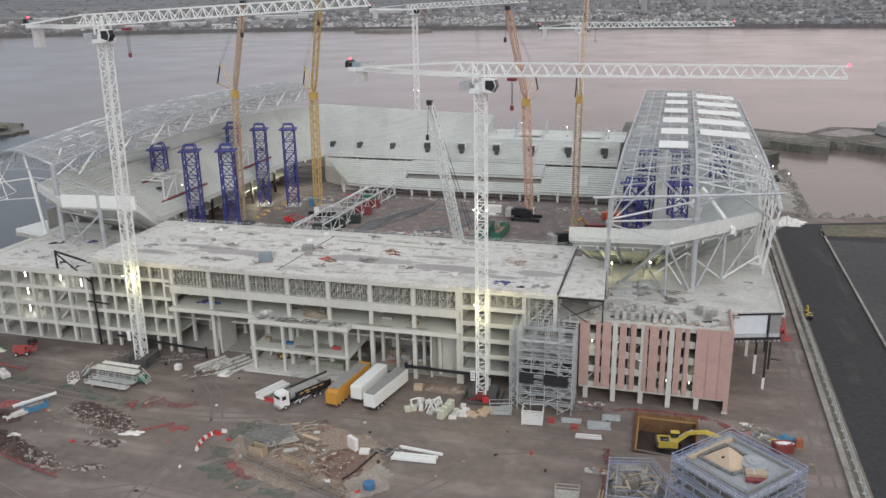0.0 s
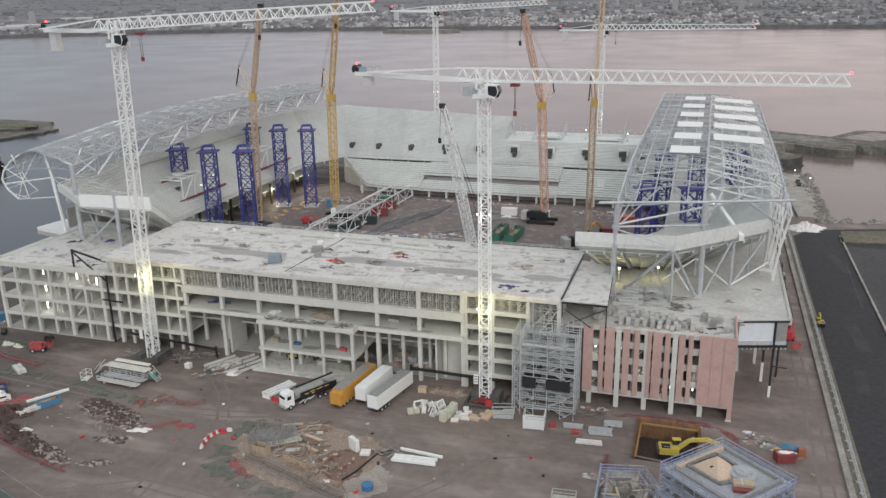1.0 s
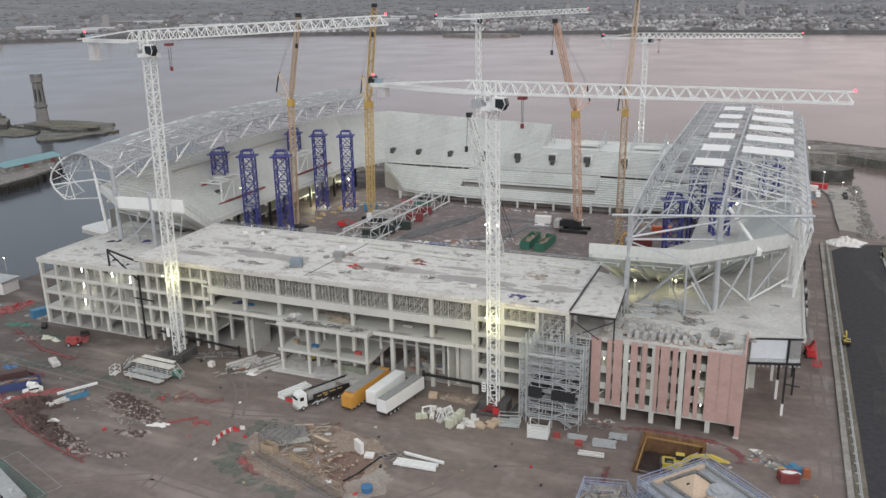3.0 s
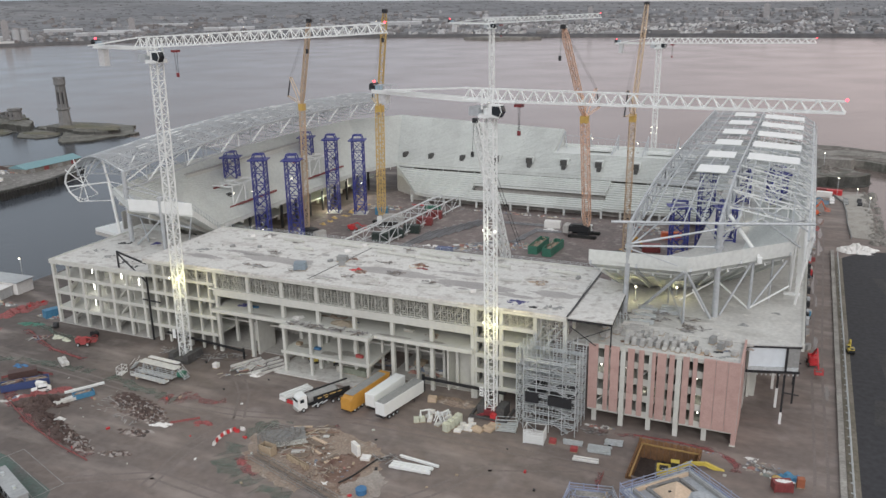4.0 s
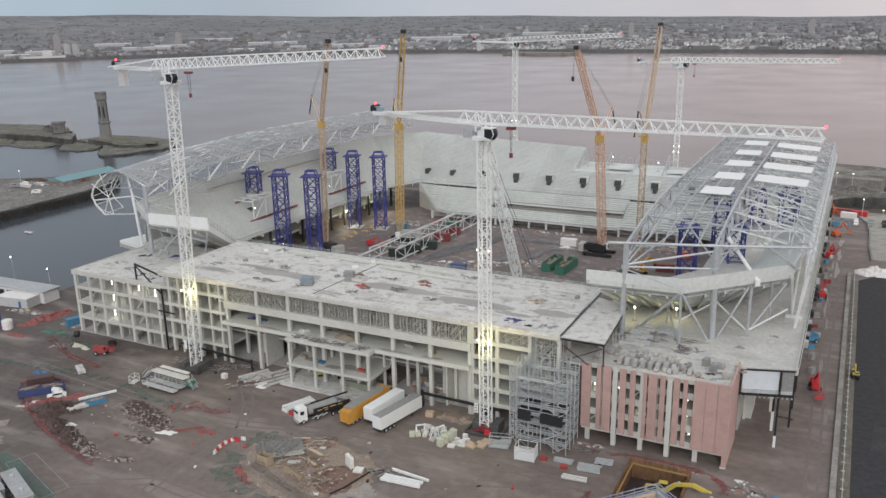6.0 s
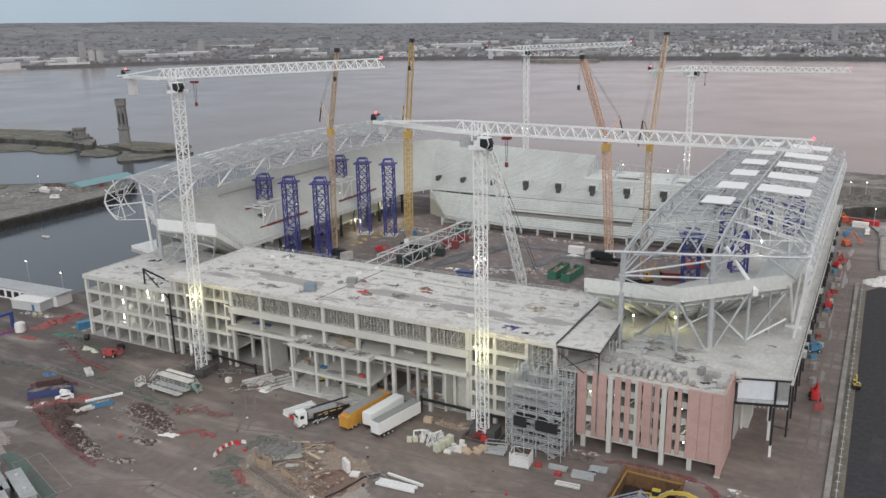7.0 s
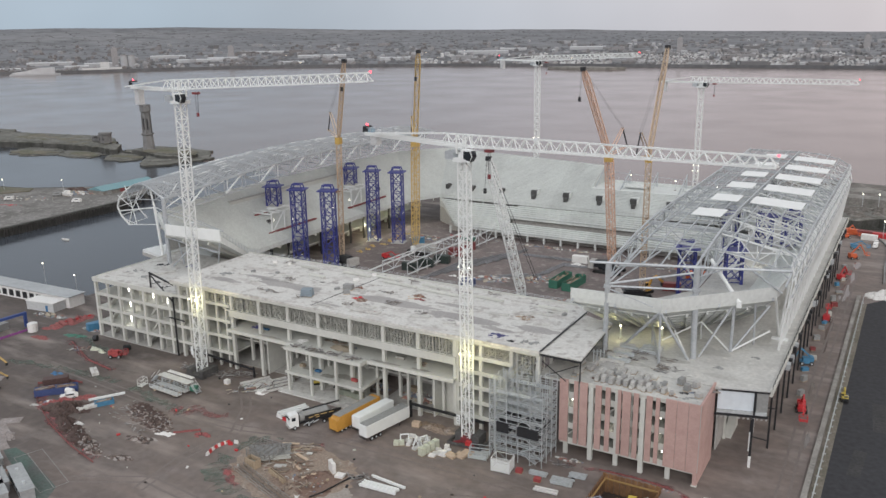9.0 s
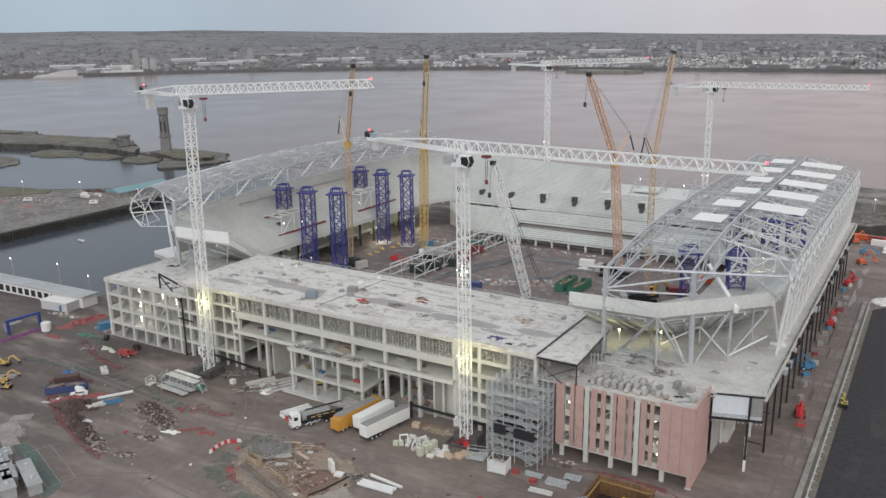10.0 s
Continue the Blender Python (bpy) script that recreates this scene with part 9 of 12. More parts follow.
open_mesh(M_REDLAID, 0.03, 0.72)
open_mesh(M_GREENLAID, 0.05, 0.55)
laid_net([(-147, 122.0), (-138, 116.2), (-130, 112.8), (-117.3, 108.3), (-108, 105.8), (-101, 104.0)], 3.2, M_REDLAID, "faded red netting trodden along the spoil")
laid_net([(-76.6, 128.5), (-77.6, 120.5), (-77.4, 115), (-73.6, 111.4), (-68, 109.2), (-59.8, 107.2), (-50, 104.5)], 4.6, M_GREENLAID, "green debris netting trodden round the foundation")
laid_net([(-77, 127.5), (-73.4, 130.2), (-69, 132)], 2.2, M_GREENLAID, "green debris netting trodden round the foundation")
laid_net([(-63.4, 132.6), (-61.0, 130.6), (-60, 128.2)], 2.2, M_REDLAID, "red netting trodden at the foundation's edge")
laid_net([(-172, 129), (-150, 133), (-128, 133.5), (-112, 130.5), (-101, 128.5)], 3.0, M_GREENLAID, "green netting trodden along the yard")
laid_net([(-103, 133), (-94, 131.4), (-90.5, 134.5)], 2.4, M_REDLAID, "red netting trodden near the stacked bridge")
laid_net([(-170, 147), (-152, 139.8), (-138, 138.4)], 1.8, M_REDLAID, "red netting trodden across the yard")
laid_net([(-106, 128.5), (-99, 130.5)], 4.0, M_REDLAID, "red netting trodden flat on the mud")
laid_net([(-172, 152), (-160, 148), (-146, 146)], 2.6, M_GREENLAID, "green netting trodden near the concrete frame")
laid_net([(-14, 150.6), (-6, 151.6), (-3, 152)], 1.4, M_REDLAID, "red netting trodden near the brick block")
laid_net([(-4.5, 152.4), (4, 152.6), (11, 151.6), (15, 148.6), (15.6, 144)], 1.2, M_REDLAID, "red netting trodden beside the pit")
laid_net([(-8, 136), (-7.4, 128), (-7.6, 120)], 1.0, M_REDLAID, "red netting trodden near the tower stump")
net_fence([(-5, 151.8), (4, 152.2), (10.5, 151.2)], M_REDNET, "sagging red netting beside the pit", 0.4)
net_fence([(-7.4, 136), (-7.2, 129), (-7.4, 122)], M_REDNET, "sagging red netting near the tower stump", 0.7)

# ---- heaps ----
M_SAND_HEAP = material("brown_sand", (0.25, 0.19, 0.14), 0.95, vary=0.2, size=0.5, bump=0.2, second=(0.2, 0.15, 0.115), amount=0.5)
def heap(name, mat, label, cx, cy, rx, ry, h, n, seed, small=1.0, rot=0.0, category="heap", z=0.0):
    rnd = random.Random(seed)
    g = Geo()
    c, s = math.cos(radians(rot)), math.sin(radians(rot))
    for i in range(n):
        r, a = math.sqrt(rnd.random()), 6.28318 * rnd.random()
        u, v = rx * r * math.cos(a), ry * r * math.sin(a)
        k = (1 - r) * 0.9 + 0.25
        sz = small * (0.4 + 1.1 * rnd.random())
        g.blob(cx + c * u - s * v, cy + s * u + c * v, z - 0.1, sz * (1 + rnd.random()), sz, h * k * (0.6 + 0.5 * rnd.random()), seed=seed * 100 + i, n=6, rough=0.7)
    return tagged(solid(name, g, mat, label, category), kind="stuff")


def sticks(name, mat, label, cx, cy, rx, ry, n, seed, lo=1.5, hi=5.0, w=0.18, rot=0.0, spread=25, zmax=0.9, z=0.0, category="debris"):
    rnd = random.Random(seed)
    g = Geo()
    c, s = math.cos(radians(rot)), math.sin(radians(rot))
    for i in range(n):
        u, v = rx * (2 * rnd.random() - 1), ry * (2 * rnd.random() - 1)
        x, y = cx + c * u - s * v, cy + s * u + c * v
        L = lo + (hi - lo) * rnd.random()
        a = radians(rot + spread * (2 * rnd.random() - 1) + (90 if rnd.random() < 0.3 else 0))
        z0 = z + 0.1 + zmax * rnd.random()
        dz = 0.3 * (2 * rnd.random() - 1)
        g.bar((x - math.cos(a) * L / 2, y - math.sin(a) * L / 2, max(z + 0.08, z0 - dz)), (x + math.cos(a) * L / 2, y + math.sin(a) * L / 2, max(z + 0.08, z0 + dz)), w * (0.7 + rnd.random()), w * 0.6)
    return tagged(solid(name, g, mat, label, category), kind="stuff")


M_RUBBLE = island_material("mixed_rubble", ((0.09, 0.065, 0.057), (0.24, 0.2, 0.18), (0.07, 0.058, 0.053), (0.34, 0.31, 0.29), (0.12, 0.08, 0.068), (0.16, 0.125, 0.11)))
M_MIXTIMBER = island_material("mixed_timber", ((0.36, 0.29, 0.225), (0.26, 0.2, 0.155), (0.42, 0.37, 0.315), (0.19, 0.15, 0.12), (0.33, 0.3, 0.27), (0.25, 0.16, 0.12)))
M_MIXSTEEL = island_material("mixed_steel", ((0.24, 0.235, 0.23), (0.33, 0.325, 0.32), (0.16, 0.15, 0.15), (0.38, 0.37, 0.36), (0.2, 0.165, 0.14)), 0.6)
M_MIXJUNK = island_material("mixed_junk", ((0.45, 0.45, 0.43), (0.3, 0.3, 0.3), (0.32, 0.17, 0.14), (0.18, 0.21, 0.27), (0.42, 0.37, 0.29), (0.58, 0.58, 0.56), (0.16, 0.145, 0.14), (0.2, 0.22, 0.2), (0.3, 0.26, 0.23)))
heap("spoil_heap", M_SPOIL, "long dark heap of wet spoil along the red netting", -119, 110.6, 14, 2.0, 1.5, 150, 1, 0.6, -20)
heap("spoil_heap", M_SPOIL, "dark reddish heap of excavated earth", -129.5, 117.0, 5.5, 3.6, 2.2, 90, 2, 0.9, 30)
heap("rubble_heap", M_RUBBLE, "grey brown rubble spread over the yard", -107, 123.2, 10.0, 3.4, 1.0, 420, 3, 0.36, -15)
heap("rubble_heap", M_RUBBLE, "grey brown rubble spread over the yard", -100.5, 115, 4.0, 1.6, 0.8, 60, 4, 0.42, 10)
heap("spoil_heap", M_SPOIL, "dark clods among the rubble", -108, 124.0, 9.5, 3.0, 1.1, 150, 13, 0.55, -20)
heap("rubble_heap", M_RUBBLE, "small dark rubble pile", -98.0, 107.0, 3.4, 1.0, 0.7, 60, 5, 0.4, 15)
heap("rubble_heap", M_RUBBLE, "dark rubble with pale lumps beside the red netting", -109.5, 107.8, 7.0, 1.8, 1.0, 150, 6, 0.42, -18)
heap("white_rubble", M_BARWHITE, "crumpled white sheeting on the rubble", -97.5, 119.5, 2.4, 0.8, 0.7, 16, 7, 0.5, 20)
heap("white_rubble", M_BARWHITE, "white bags on the spoil heap", -119.5, 113.2, 1.6, 0.7, 0.9, 9, 8, 0.45, 0)
heap("foam_heap", M_BARWHITE, "white heap of torn sheeting on the verge", 40.6, 303, 6.0, 4.0, 2.6, 130, 9, 0.8, 20)
heap("red_scrap", M_REDNET, "heap of faded red netting and scrap", -89.3, 123.2, 2.4, 1.1, 1.0, 22, 10, 0.5, 20)
sticks("scrap", M_MIXSTEEL, "loose steel and timber offcuts on the rubble", -110, 122, 9, 4, 90, 11, 0.5, 1.8, 0.1, -12, 60, 0.5)
sticks("scrap", M_MIXSTEEL, "loose offcuts in the dark spoil", -113, 109, 10, 2, 50, 12, 0.5, 1.6, 0.1, -23, 60, 0.9)


def beams(x, y, ang, n, L, mat, label, w=0.35, gap=0.12, layers=1, name="steel_beam", category="beam", z=0.0, group="stacked beams"):
    c, s = math.cos(radians(ang)), math.sin(radians(ang))
    for k in range(layers):
        for i in range(n - k):
            o = (i - (n - k - 1) / 2) * (w + gap)
            px, py = x - s * o, y + c * o
            l2 = L * (0.92 + 0.08 * random.random()) / 2
            sh = 0.3 * (random.random() - 0.5)
            zz = z + 0.12 + w * 0.5 + k * (w + 0.03)
            solid(name, Geo().bar((px - c * (l2 + sh), py - s * (l2 + sh), zz), (px + c * (l2 - sh), py + s * (l2 - sh), zz), w).box(px - c * l2 * 0.6, py - s * l2 * 0.6, z + 0.06, 0.14, w, 0.12, ang)
                  .box(px + c * l2 * 0.6, py + s * l2 * 0.6, z + 0.06, 0.14, w, 0.12, ang) if k == 0 else
                  Geo().bar((px - c * (l2 + sh), py - s * (l2 + sh), zz), (px + c * (l2 - sh), py + s * (l2 - sh), zz), w), mat, label, category, group)


beams(-41.2, 124.0, 4, 3, 8.4, M_WHITE, "white box beam lying on the mud", 0.5, 0.25)
beams(-40.6, 126.6, -5, 1, 8.6, M_WHITE, "white box beam lying on the mud", 0.45)
beams(-79.0, 142.6, 66, 3, 7.5, M_WHITE, "white pipe length lying beside the lorry", 0.5, 0.5)
beams(-126.0, 125.8, 58, 1, 9.0, M_WHITE, "long white beam on the spoil", 0.5)
beams(-124.8, 119.4, 70, 2, 4.6, M_DECK, "pale concrete plank lying on the spoil", 0.7)
beams(-142, 134.5, -30, 2, 5.0, M_DECK, "pale concrete plank lying on the ground", 0.8)
beams(-10.0, 143.6, 6, 5, 4.6, M_GALV, "galvanised beam in a low stack", 0.28, 0.3, 2)
beams(-15.4, 144.2, 4, 3, 4.0, M_GALV, "galvanised beam in a low stack", 0.28, 0.3, 2)
beams(-8.0, 147.2, 8, 4, 3.6, M_GALV, "galvanised beam in a low stack", 0.26, 0.3, 2)
beams(-93.0, 151.5, 62, 4, 9.0, M_DECK, "concrete ground beam beside the frame", 0.5, 1.4)
beams(-98.0, 150.5, 60, 3, 8.0, M_DECK, "concrete ground beam beside the frame", 0.5, 1.2)
beams(-11.5, 139.0, 5, 2, 5.0, M_BARWHITE, "white plank lying near the tower stump", 0.4, 0.5)
beams(-6.8, 118.0, 88, 5, 9.0, M_TIMBER, "long timber plank lying on the ground", 0.3, 0.25)


def block_stack(x, y, ang, nx, ny, nz, size, mat, label, name="block_stack", gap=0.1, group="block stacks"):
    st = thing(name, (x, y, 0), label, "stack", group)
    c, s = math.cos(radians(ang)), math.sin(radians(ang))
    part("pallet", Geo().box(x, y, 0.08, nx * (size[0] + gap), ny * (size[1] + gap), 0.14, ang), M_TIMBER, st)
    for i in range(nx):
        for j in range(ny):
            for k in range(nz):
                a, b = (i - (nx - 1) / 2) * (size[0] + gap), (j - (ny - 1) / 2) * (size[1] + gap)
                part("block", Geo().box(x + c * a - s * b, y + s * a + c * b, 0.16 + size[2] / 2 + k * (size[2] + 0.02), size[0] * 0.97, size[1] * 0.97, size[2], ang + 4 * (random.random() - 0.5)), mat, st)
    return st


for x, y, a, nx, ny, nz in ((-40.6, 139.4, 74, 1, 1, 2), (-40.3, 140.9, 76, 1, 1, 2), (-40.0, 142.4, 73, 1, 1, 2), (-39.8, 143.9, 75, 1, 1, 2), (-48.0, 140.6, 30, 1, 1, 1), (-47.0, 141.3, 36, 1, 1, 1)):
    block_stack(x, y, a, nx, ny, nz, (1.15, 1.3, 0.85), M_PALLET, "pale green wrapped blocks stacked on a pallet")
rnd = random.Random(33)
for k, (x, y, L, W, H, a) in enumerate(((-46.4, 143.4, 1.6, 0.7, 0.6, 60), (-45.6, 142.2, 2.2, 0.5, 0.5, 105), (-44.8, 144.6, 1.4, 0.9, 0.7, 15), (-43.4, 145.6, 2.2, 0.6, 0.5, 28), (-42.4, 144.4, 1.8, 0.7, 0.5, 70), (-46.6, 145.2, 1.5, 0.8, 0.7, 5),
                                          (-43.0, 141.4, 2.4, 0.5, 0.45, 78), (-41.9, 142.2, 2.2, 0.5, 0.45, 40), (-38.4, 140.0, 1.5, 0.6, 0.4, 8), (-38.0, 141.2, 1.8, 0.6, 0.4, 10), (-37.2, 142.4, 1.9, 0.6, 0.45, 6), (-36.6, 143.6, 1.6, 0.7, 0.5, 12),
                                          (-38.3, 142.6, 1.2, 0.8, 0.7, 12), (-37.4, 144.8, 1.1, 0.8, 0.7, 10), (-36.5, 141.2, 1.7, 0.5, 0.4, 4))):
    block_stack(x, y, a, 1, 2 if W < 0.65 else 1, 1, (L, W * 0.8, H), M_BARWHITE if k % 3 else M_PODIUM, "pale precast lengths laid on bearers on the mud", "precast_stack")
for x, y, a in ((-34.8, 142.0, -12), (-33.0, 143.0, -8), (-32.2, 144.6, -6)):
    block_stack(x, y, a, 1, 2, 2, (2.4, 0.9, 0.2), M_TAN, "low stack of tan timber sheets", "sheet_stack")
block_stack(-48.7, 150.2, 10, 1, 1, 2, (1.9, 1.4, 0.5), M_TAN, "tan wrapped pallet load", "pallet_load")
heap("sand_heap", M_SAND_HEAP, "low heap of brown sand beside the frame", -44.6, 152.0, 3.0, 1.5, 0.8, 24, 331, 0.9, 0)
for x, y, a in ((-42.6, 143.4, 64), (-43.6, 142.0, 118), (-46.8, 142.2, 40)):
    fr = thing("a_frame_rack", (x, y, 0), "white A-shaped panel rack", "rack", "panel racks")
    c, s = math.cos(radians(a)), math.sin(radians(a))
    for e in (-0.9, 0.9):
        part("leg", Geo().bar((x + c * e - s * 0.9, y + s * e + c * 0.9, 0), (x + c * e, y + s * e, 2.2), 0.2), M_WHITE, fr)
        part("leg", Geo().bar((x + c * e + s * 0.9, y + s * e - c * 0.9, 0), (x + c * e, y + s * e, 2.2), 0.2), M_WHITE, fr)
    part("ridge", Geo().bar((x - c, y - s, 2.2), (x + c, y + s, 2.2), 0.25), M_WHITE, fr)


def cage(x, y, ang, sx, sy, sz, mat, label):
    cg = thing("stillage", (x, y, 0), label, "stillage", "steel stillages")
    at = frame_at(x, y, ang)
    for a, b in ((-sx / 2, -sy / 2), (sx / 2, -sy / 2), (sx / 2, sy / 2), (-sx / 2, sy / 2)):
        part("post", Geo().bar((*at(a, b), 0), (*at(a, b), sz), 0.12), mat, cg)
    for z in (0.2, sz * 0.5, sz):
        g = Geo()
        c4 = [at(a, b) for a, b in ((-sx / 2, -sy / 2), (sx / 2, -sy / 2), (sx / 2, sy / 2), (-sx / 2, sy / 2))]
        for p, q in zip(c4, c4[1:] + c4[:1]):
            g.bar((*p, z), (*q, z), 0.1)
        part("rail", g, mat, cg)
    part("floor_plate", Geo().box(x, y, 0.14, sx, sy, 0.08, ang), mat, cg)
    return cg


cage(-30.0, 146.4, 15, 4.5, 1.6, 1.5, M_GALV, "grey steel stillage frame")
cage(-29.4, 144.2, 10, 4.0, 1.4, 1.2, M_GALV, "grey steel stillage frame")
cage(-13.0, 119.6, 5, 4.0, 2.4, 1.4, M_PROP, "rusty steel cage on the mud")
bx = cage(-22.8, 142.6, 5, 4.0, 3.0, 3.0, M_WHITE, "white slatted site box at the scaffold's foot")
for k in range(9):
    part("slat", Geo().bar((*frame_at(-22.8, 142.6, 5)(-2.0, -1.52), 0.3 + 0.3 * k), (*frame_at(-22.8, 142.6, 5)(2.0, -1.52), 0.3 + 0.3 * k), 0.06, 0.22), M_WHITE, bx)
    part("slat", Geo().bar((*frame_at(-22.8, 142.6, 5)(2.02, -1.5), 0.3 + 0.3 * k), (*frame_at(-22.8, 142.6, 5)(2.02, 1.5), 0.3 + 0.3 * k), 0.06, 0.22), M_WHITE, bx)
for x, y in ((-19.2, 143.0), (-14.5, 141.6)):
    block_stack(x, y, 5, 1, 1, 1, (1.4, 1.1, 0.8), M_CONTREDX, "worn red crate at the scaffold's foot", "crate")

# ---- stacked footbridge sections ----
br = thing("footbridge_stack", (-114, 138, 0), "white steel footbridge sections stacked beside stair frames", "footbridge")
for off, z in ((-2.2, 0.3), (0.4, 0.3)):
    a, b = Vector((-120.4, 137.6 + off, z + 0.3)), Vector((-109.6, 137.0 + off, z + 0.3))
    for d in (-0.75, 0.75):
        part("handrail", Geo().bar(a + Vector((0, d, 1.0)), b + Vector((0, d, 1.0)), 0.12), M_GALV, br)
        part("mid_rail", Geo().bar(a + Vector((0, d, 0.5)), b + Vector((0, d, 0.5)), 0.1), M_GALV, br)
        for k in range(8):
            p = a.lerp(b, k / 7)
            part("post", Geo().bar(p + Vector((0, d, 0)), p + Vector((0, d, 1.0)), 0.1), M_GALV, br)
    part("deck", Geo().bar(a, b, 1.6, 0.14), M_PODIUM, br)
for x in (-118.5, -111.5):
    part("skid", Geo().span(x - 0.2, x + 0.2, 134.4, 140.8, 0, 0.5), M_TIMBER, br)
part("roof_sheet", Geo().bar((-121.0, 139.2, 2.5), (-109.4, 138.6, 2.5), 2.2, 0.14), M_PODIUM, br, "pale grey roof sheet")
part("roof_sheet", Geo().bar((-120.0, 140.9, 2.9), (-110.4, 140.4, 2.9), 1.2, 0.12), M_CONTPALE, br, "pale roof sheet")
for x in (-119.6, -115.2, -110.8):
    for y in (138.3, 140.6):
        part("frame_leg", Geo().bar((x, y, 0), (x, y, 2.45), 0.14), M_GALV, br)
for x, d in ((-122.8, 1), (-108.2, -1)):
    for k in range(6):
        part("tread", Geo().box(x + d * k * 0.3 - d * 0.8, 138.9, 0.25 + 0.33 * k, 0.34, 1.5, 0.08), M_GALV, br)
    for yy in (138.1, 139.7):
        part("stringer", Geo().bar((x - d * 1.1, yy, 0.15), (x + d * 0.9, yy, 2.3), 0.12), M_GALV, br)
        part("handrail", Geo().bar((x - d * 1.1, yy, 1.05), (x + d * 0.9, yy, 3.2), 0.09), M_CONTPALE, br)
part("green_tank", Geo().tube((-109.6, 138.9, 1.0), (-107.9, 139.2, 1.0), 0.9, 12), M_GREEN, br, "green drum")
cage(-123.9, 135.4, 100, 2.2, 1.4, 2.0, M_CONTPALE, "white stair frame standing on the mud")

# ---- formwork of the foundation ----
M_BRICKJUNK = island_material("broken_brick_and_earth", ((0.22, 0.12, 0.09), (0.27, 0.2, 0.165), (0.16, 0.11, 0.09), (0.31, 0.25, 0.21), (0.2, 0.14, 0.11)))
M_SAND = material("sandy_blinding", (0.285, 0.228, 0.185), 0.9, vary=0.25, size=0.7, bump=0.3, second=(0.215, 0.145, 0.11), amount=0.42, stain=(0.34, 0.30, 0.262))
solid("blinding_slab", Geo().prism(jagged([(-73, 113), (-76.5, 123.5), (-63, 132), (-50, 129), (-44.5, 117), (-59, 109)], 1.2, 1.6, 5), 0.0, 0.06), M_SAND,
      "sandy trodden ground of the foundation works", "ground", kind="structure")
M_PALE = material("pale_trodden_dust", (0.36, 0.32, 0.29), 0.9, vary=0.2, size=0.6, bump=0.2, second=(0.28, 0.24, 0.21), amount=0.5)
solid("blinding_slab", Geo().prism(jagged([(-51, 114.5), (-46, 118), (-43.5, 113), (-48, 108.5)], 0.8, 0.9, 6), 0.065, 0.1), M_PALE, "pale dusty ground beside the foundation", "ground", kind="structure")
heap("earth_bank", M_SAND, "low sandy bank beside the formwork", -61, 117, 6, 1.2, 1.2, 40, 21, 0.7, -22)
heap("earth_bank", M_SAND, "low sandy bank beside the formwork", -54, 113.5, 7, 1.0, 0.9, 40, 22, 0.6, -20)
sticks("formwork_timber", M_MIXTIMBER, "scattered formwork timbers and planks", -66, 127.5, 5, 2.4, 34, 23, 0.9, 3.2, 0.2, 35, 16, 0.5)
sticks("formwork_timber", M_MIXTIMBER, "scattered formwork timbers and planks", -64, 121.0, 6, 2.6, 34, 24, 0.7, 3.0, 0.18, 30, 24, 0.6)
sticks("formwork_timber", M_MIXTIMBER, "jumble of splintered timbers", -56.0, 116.6, 3.0, 1.2, 30, 26, 0.7, 2.4, 0.16, 50, 60, 1.0)
sticks("scrap_pipe", M_MIXSTEEL, "scrap pipes and hoses beside the pale slurry", -47.0, 125.2, 2.6, 0.8, 18, 27, 1.0, 3.0, 0.14, 20, 50, 0.5)
M_BROWNWET = material("wet_red_brown_earth", (0.185, 0.118, 0.09), 0.55, vary=0.2, size=0.8, bump=0.2, second=(0.20, 0.135, 0.105), amount=0.45, edge=0.2, stain=(0.12, 0.066, 0.05))
solid("wet_earth", Geo().prism(jagged([(-59.5, 119.6), (-55.4, 124.0), (-50.4, 124.0), (-48.8, 116.6), (-50.8, 111.6), (-57.6, 113.6)], 0.8, 0.9, 15), 0.0, 0.072), M_BROWNWET, "wet red-brown earth in the foundation works", "ground", kind="structure")
M_GREYSLURRY = material("pale_grey_slurry", (0.37, 0.345, 0.315), 0.75, vary=0.15, size=0.8, bump=0.15, second=(0.27, 0.235, 0.21), amount=0.48, edge=0.2)
solid("slurry_spill", Geo().prism(jagged([(-49.2, 115.6), (-46.9, 121.4), (-43.6, 118.4), (-42.9, 113.6), (-47.4, 110.8)], 0.6, 0.8, 16), 0.0, 0.078), M_GREYSLURRY, "pale grey slurry spilt beside the wet earth", "ground", kind="structure")
hs = thing("rubber_hose", (-50, 117, 0.1), "dark hose curving across the foundation works", "hose")
hp = [(-51.4, 114.6, 0.2), (-50.2, 117.3, 0.22), (-49.4, 120.7, 0.24), (-48.6, 124.0, 0.3), (-46.4, 126.0, 0.25)]
gh = Geo()
for p, q in zip(hp, hp[1:]):
    gh.tube(p, q, 0.16, 8)
part("hose_run", gh, M_RUBBER, hs)
heap("earth_bank", M_BROWNWET, "low ridge of dug red-brown earth", -56, 121.5, 3.0, 0.8, 0.9, 30, 36, 0.5, 62)
heap("earth_bank", M_SAND, "low sandy bank along the dug earth", -52.5, 112.0, 4.5, 0.8, 0.7, 30, 37, 0.5, -14)
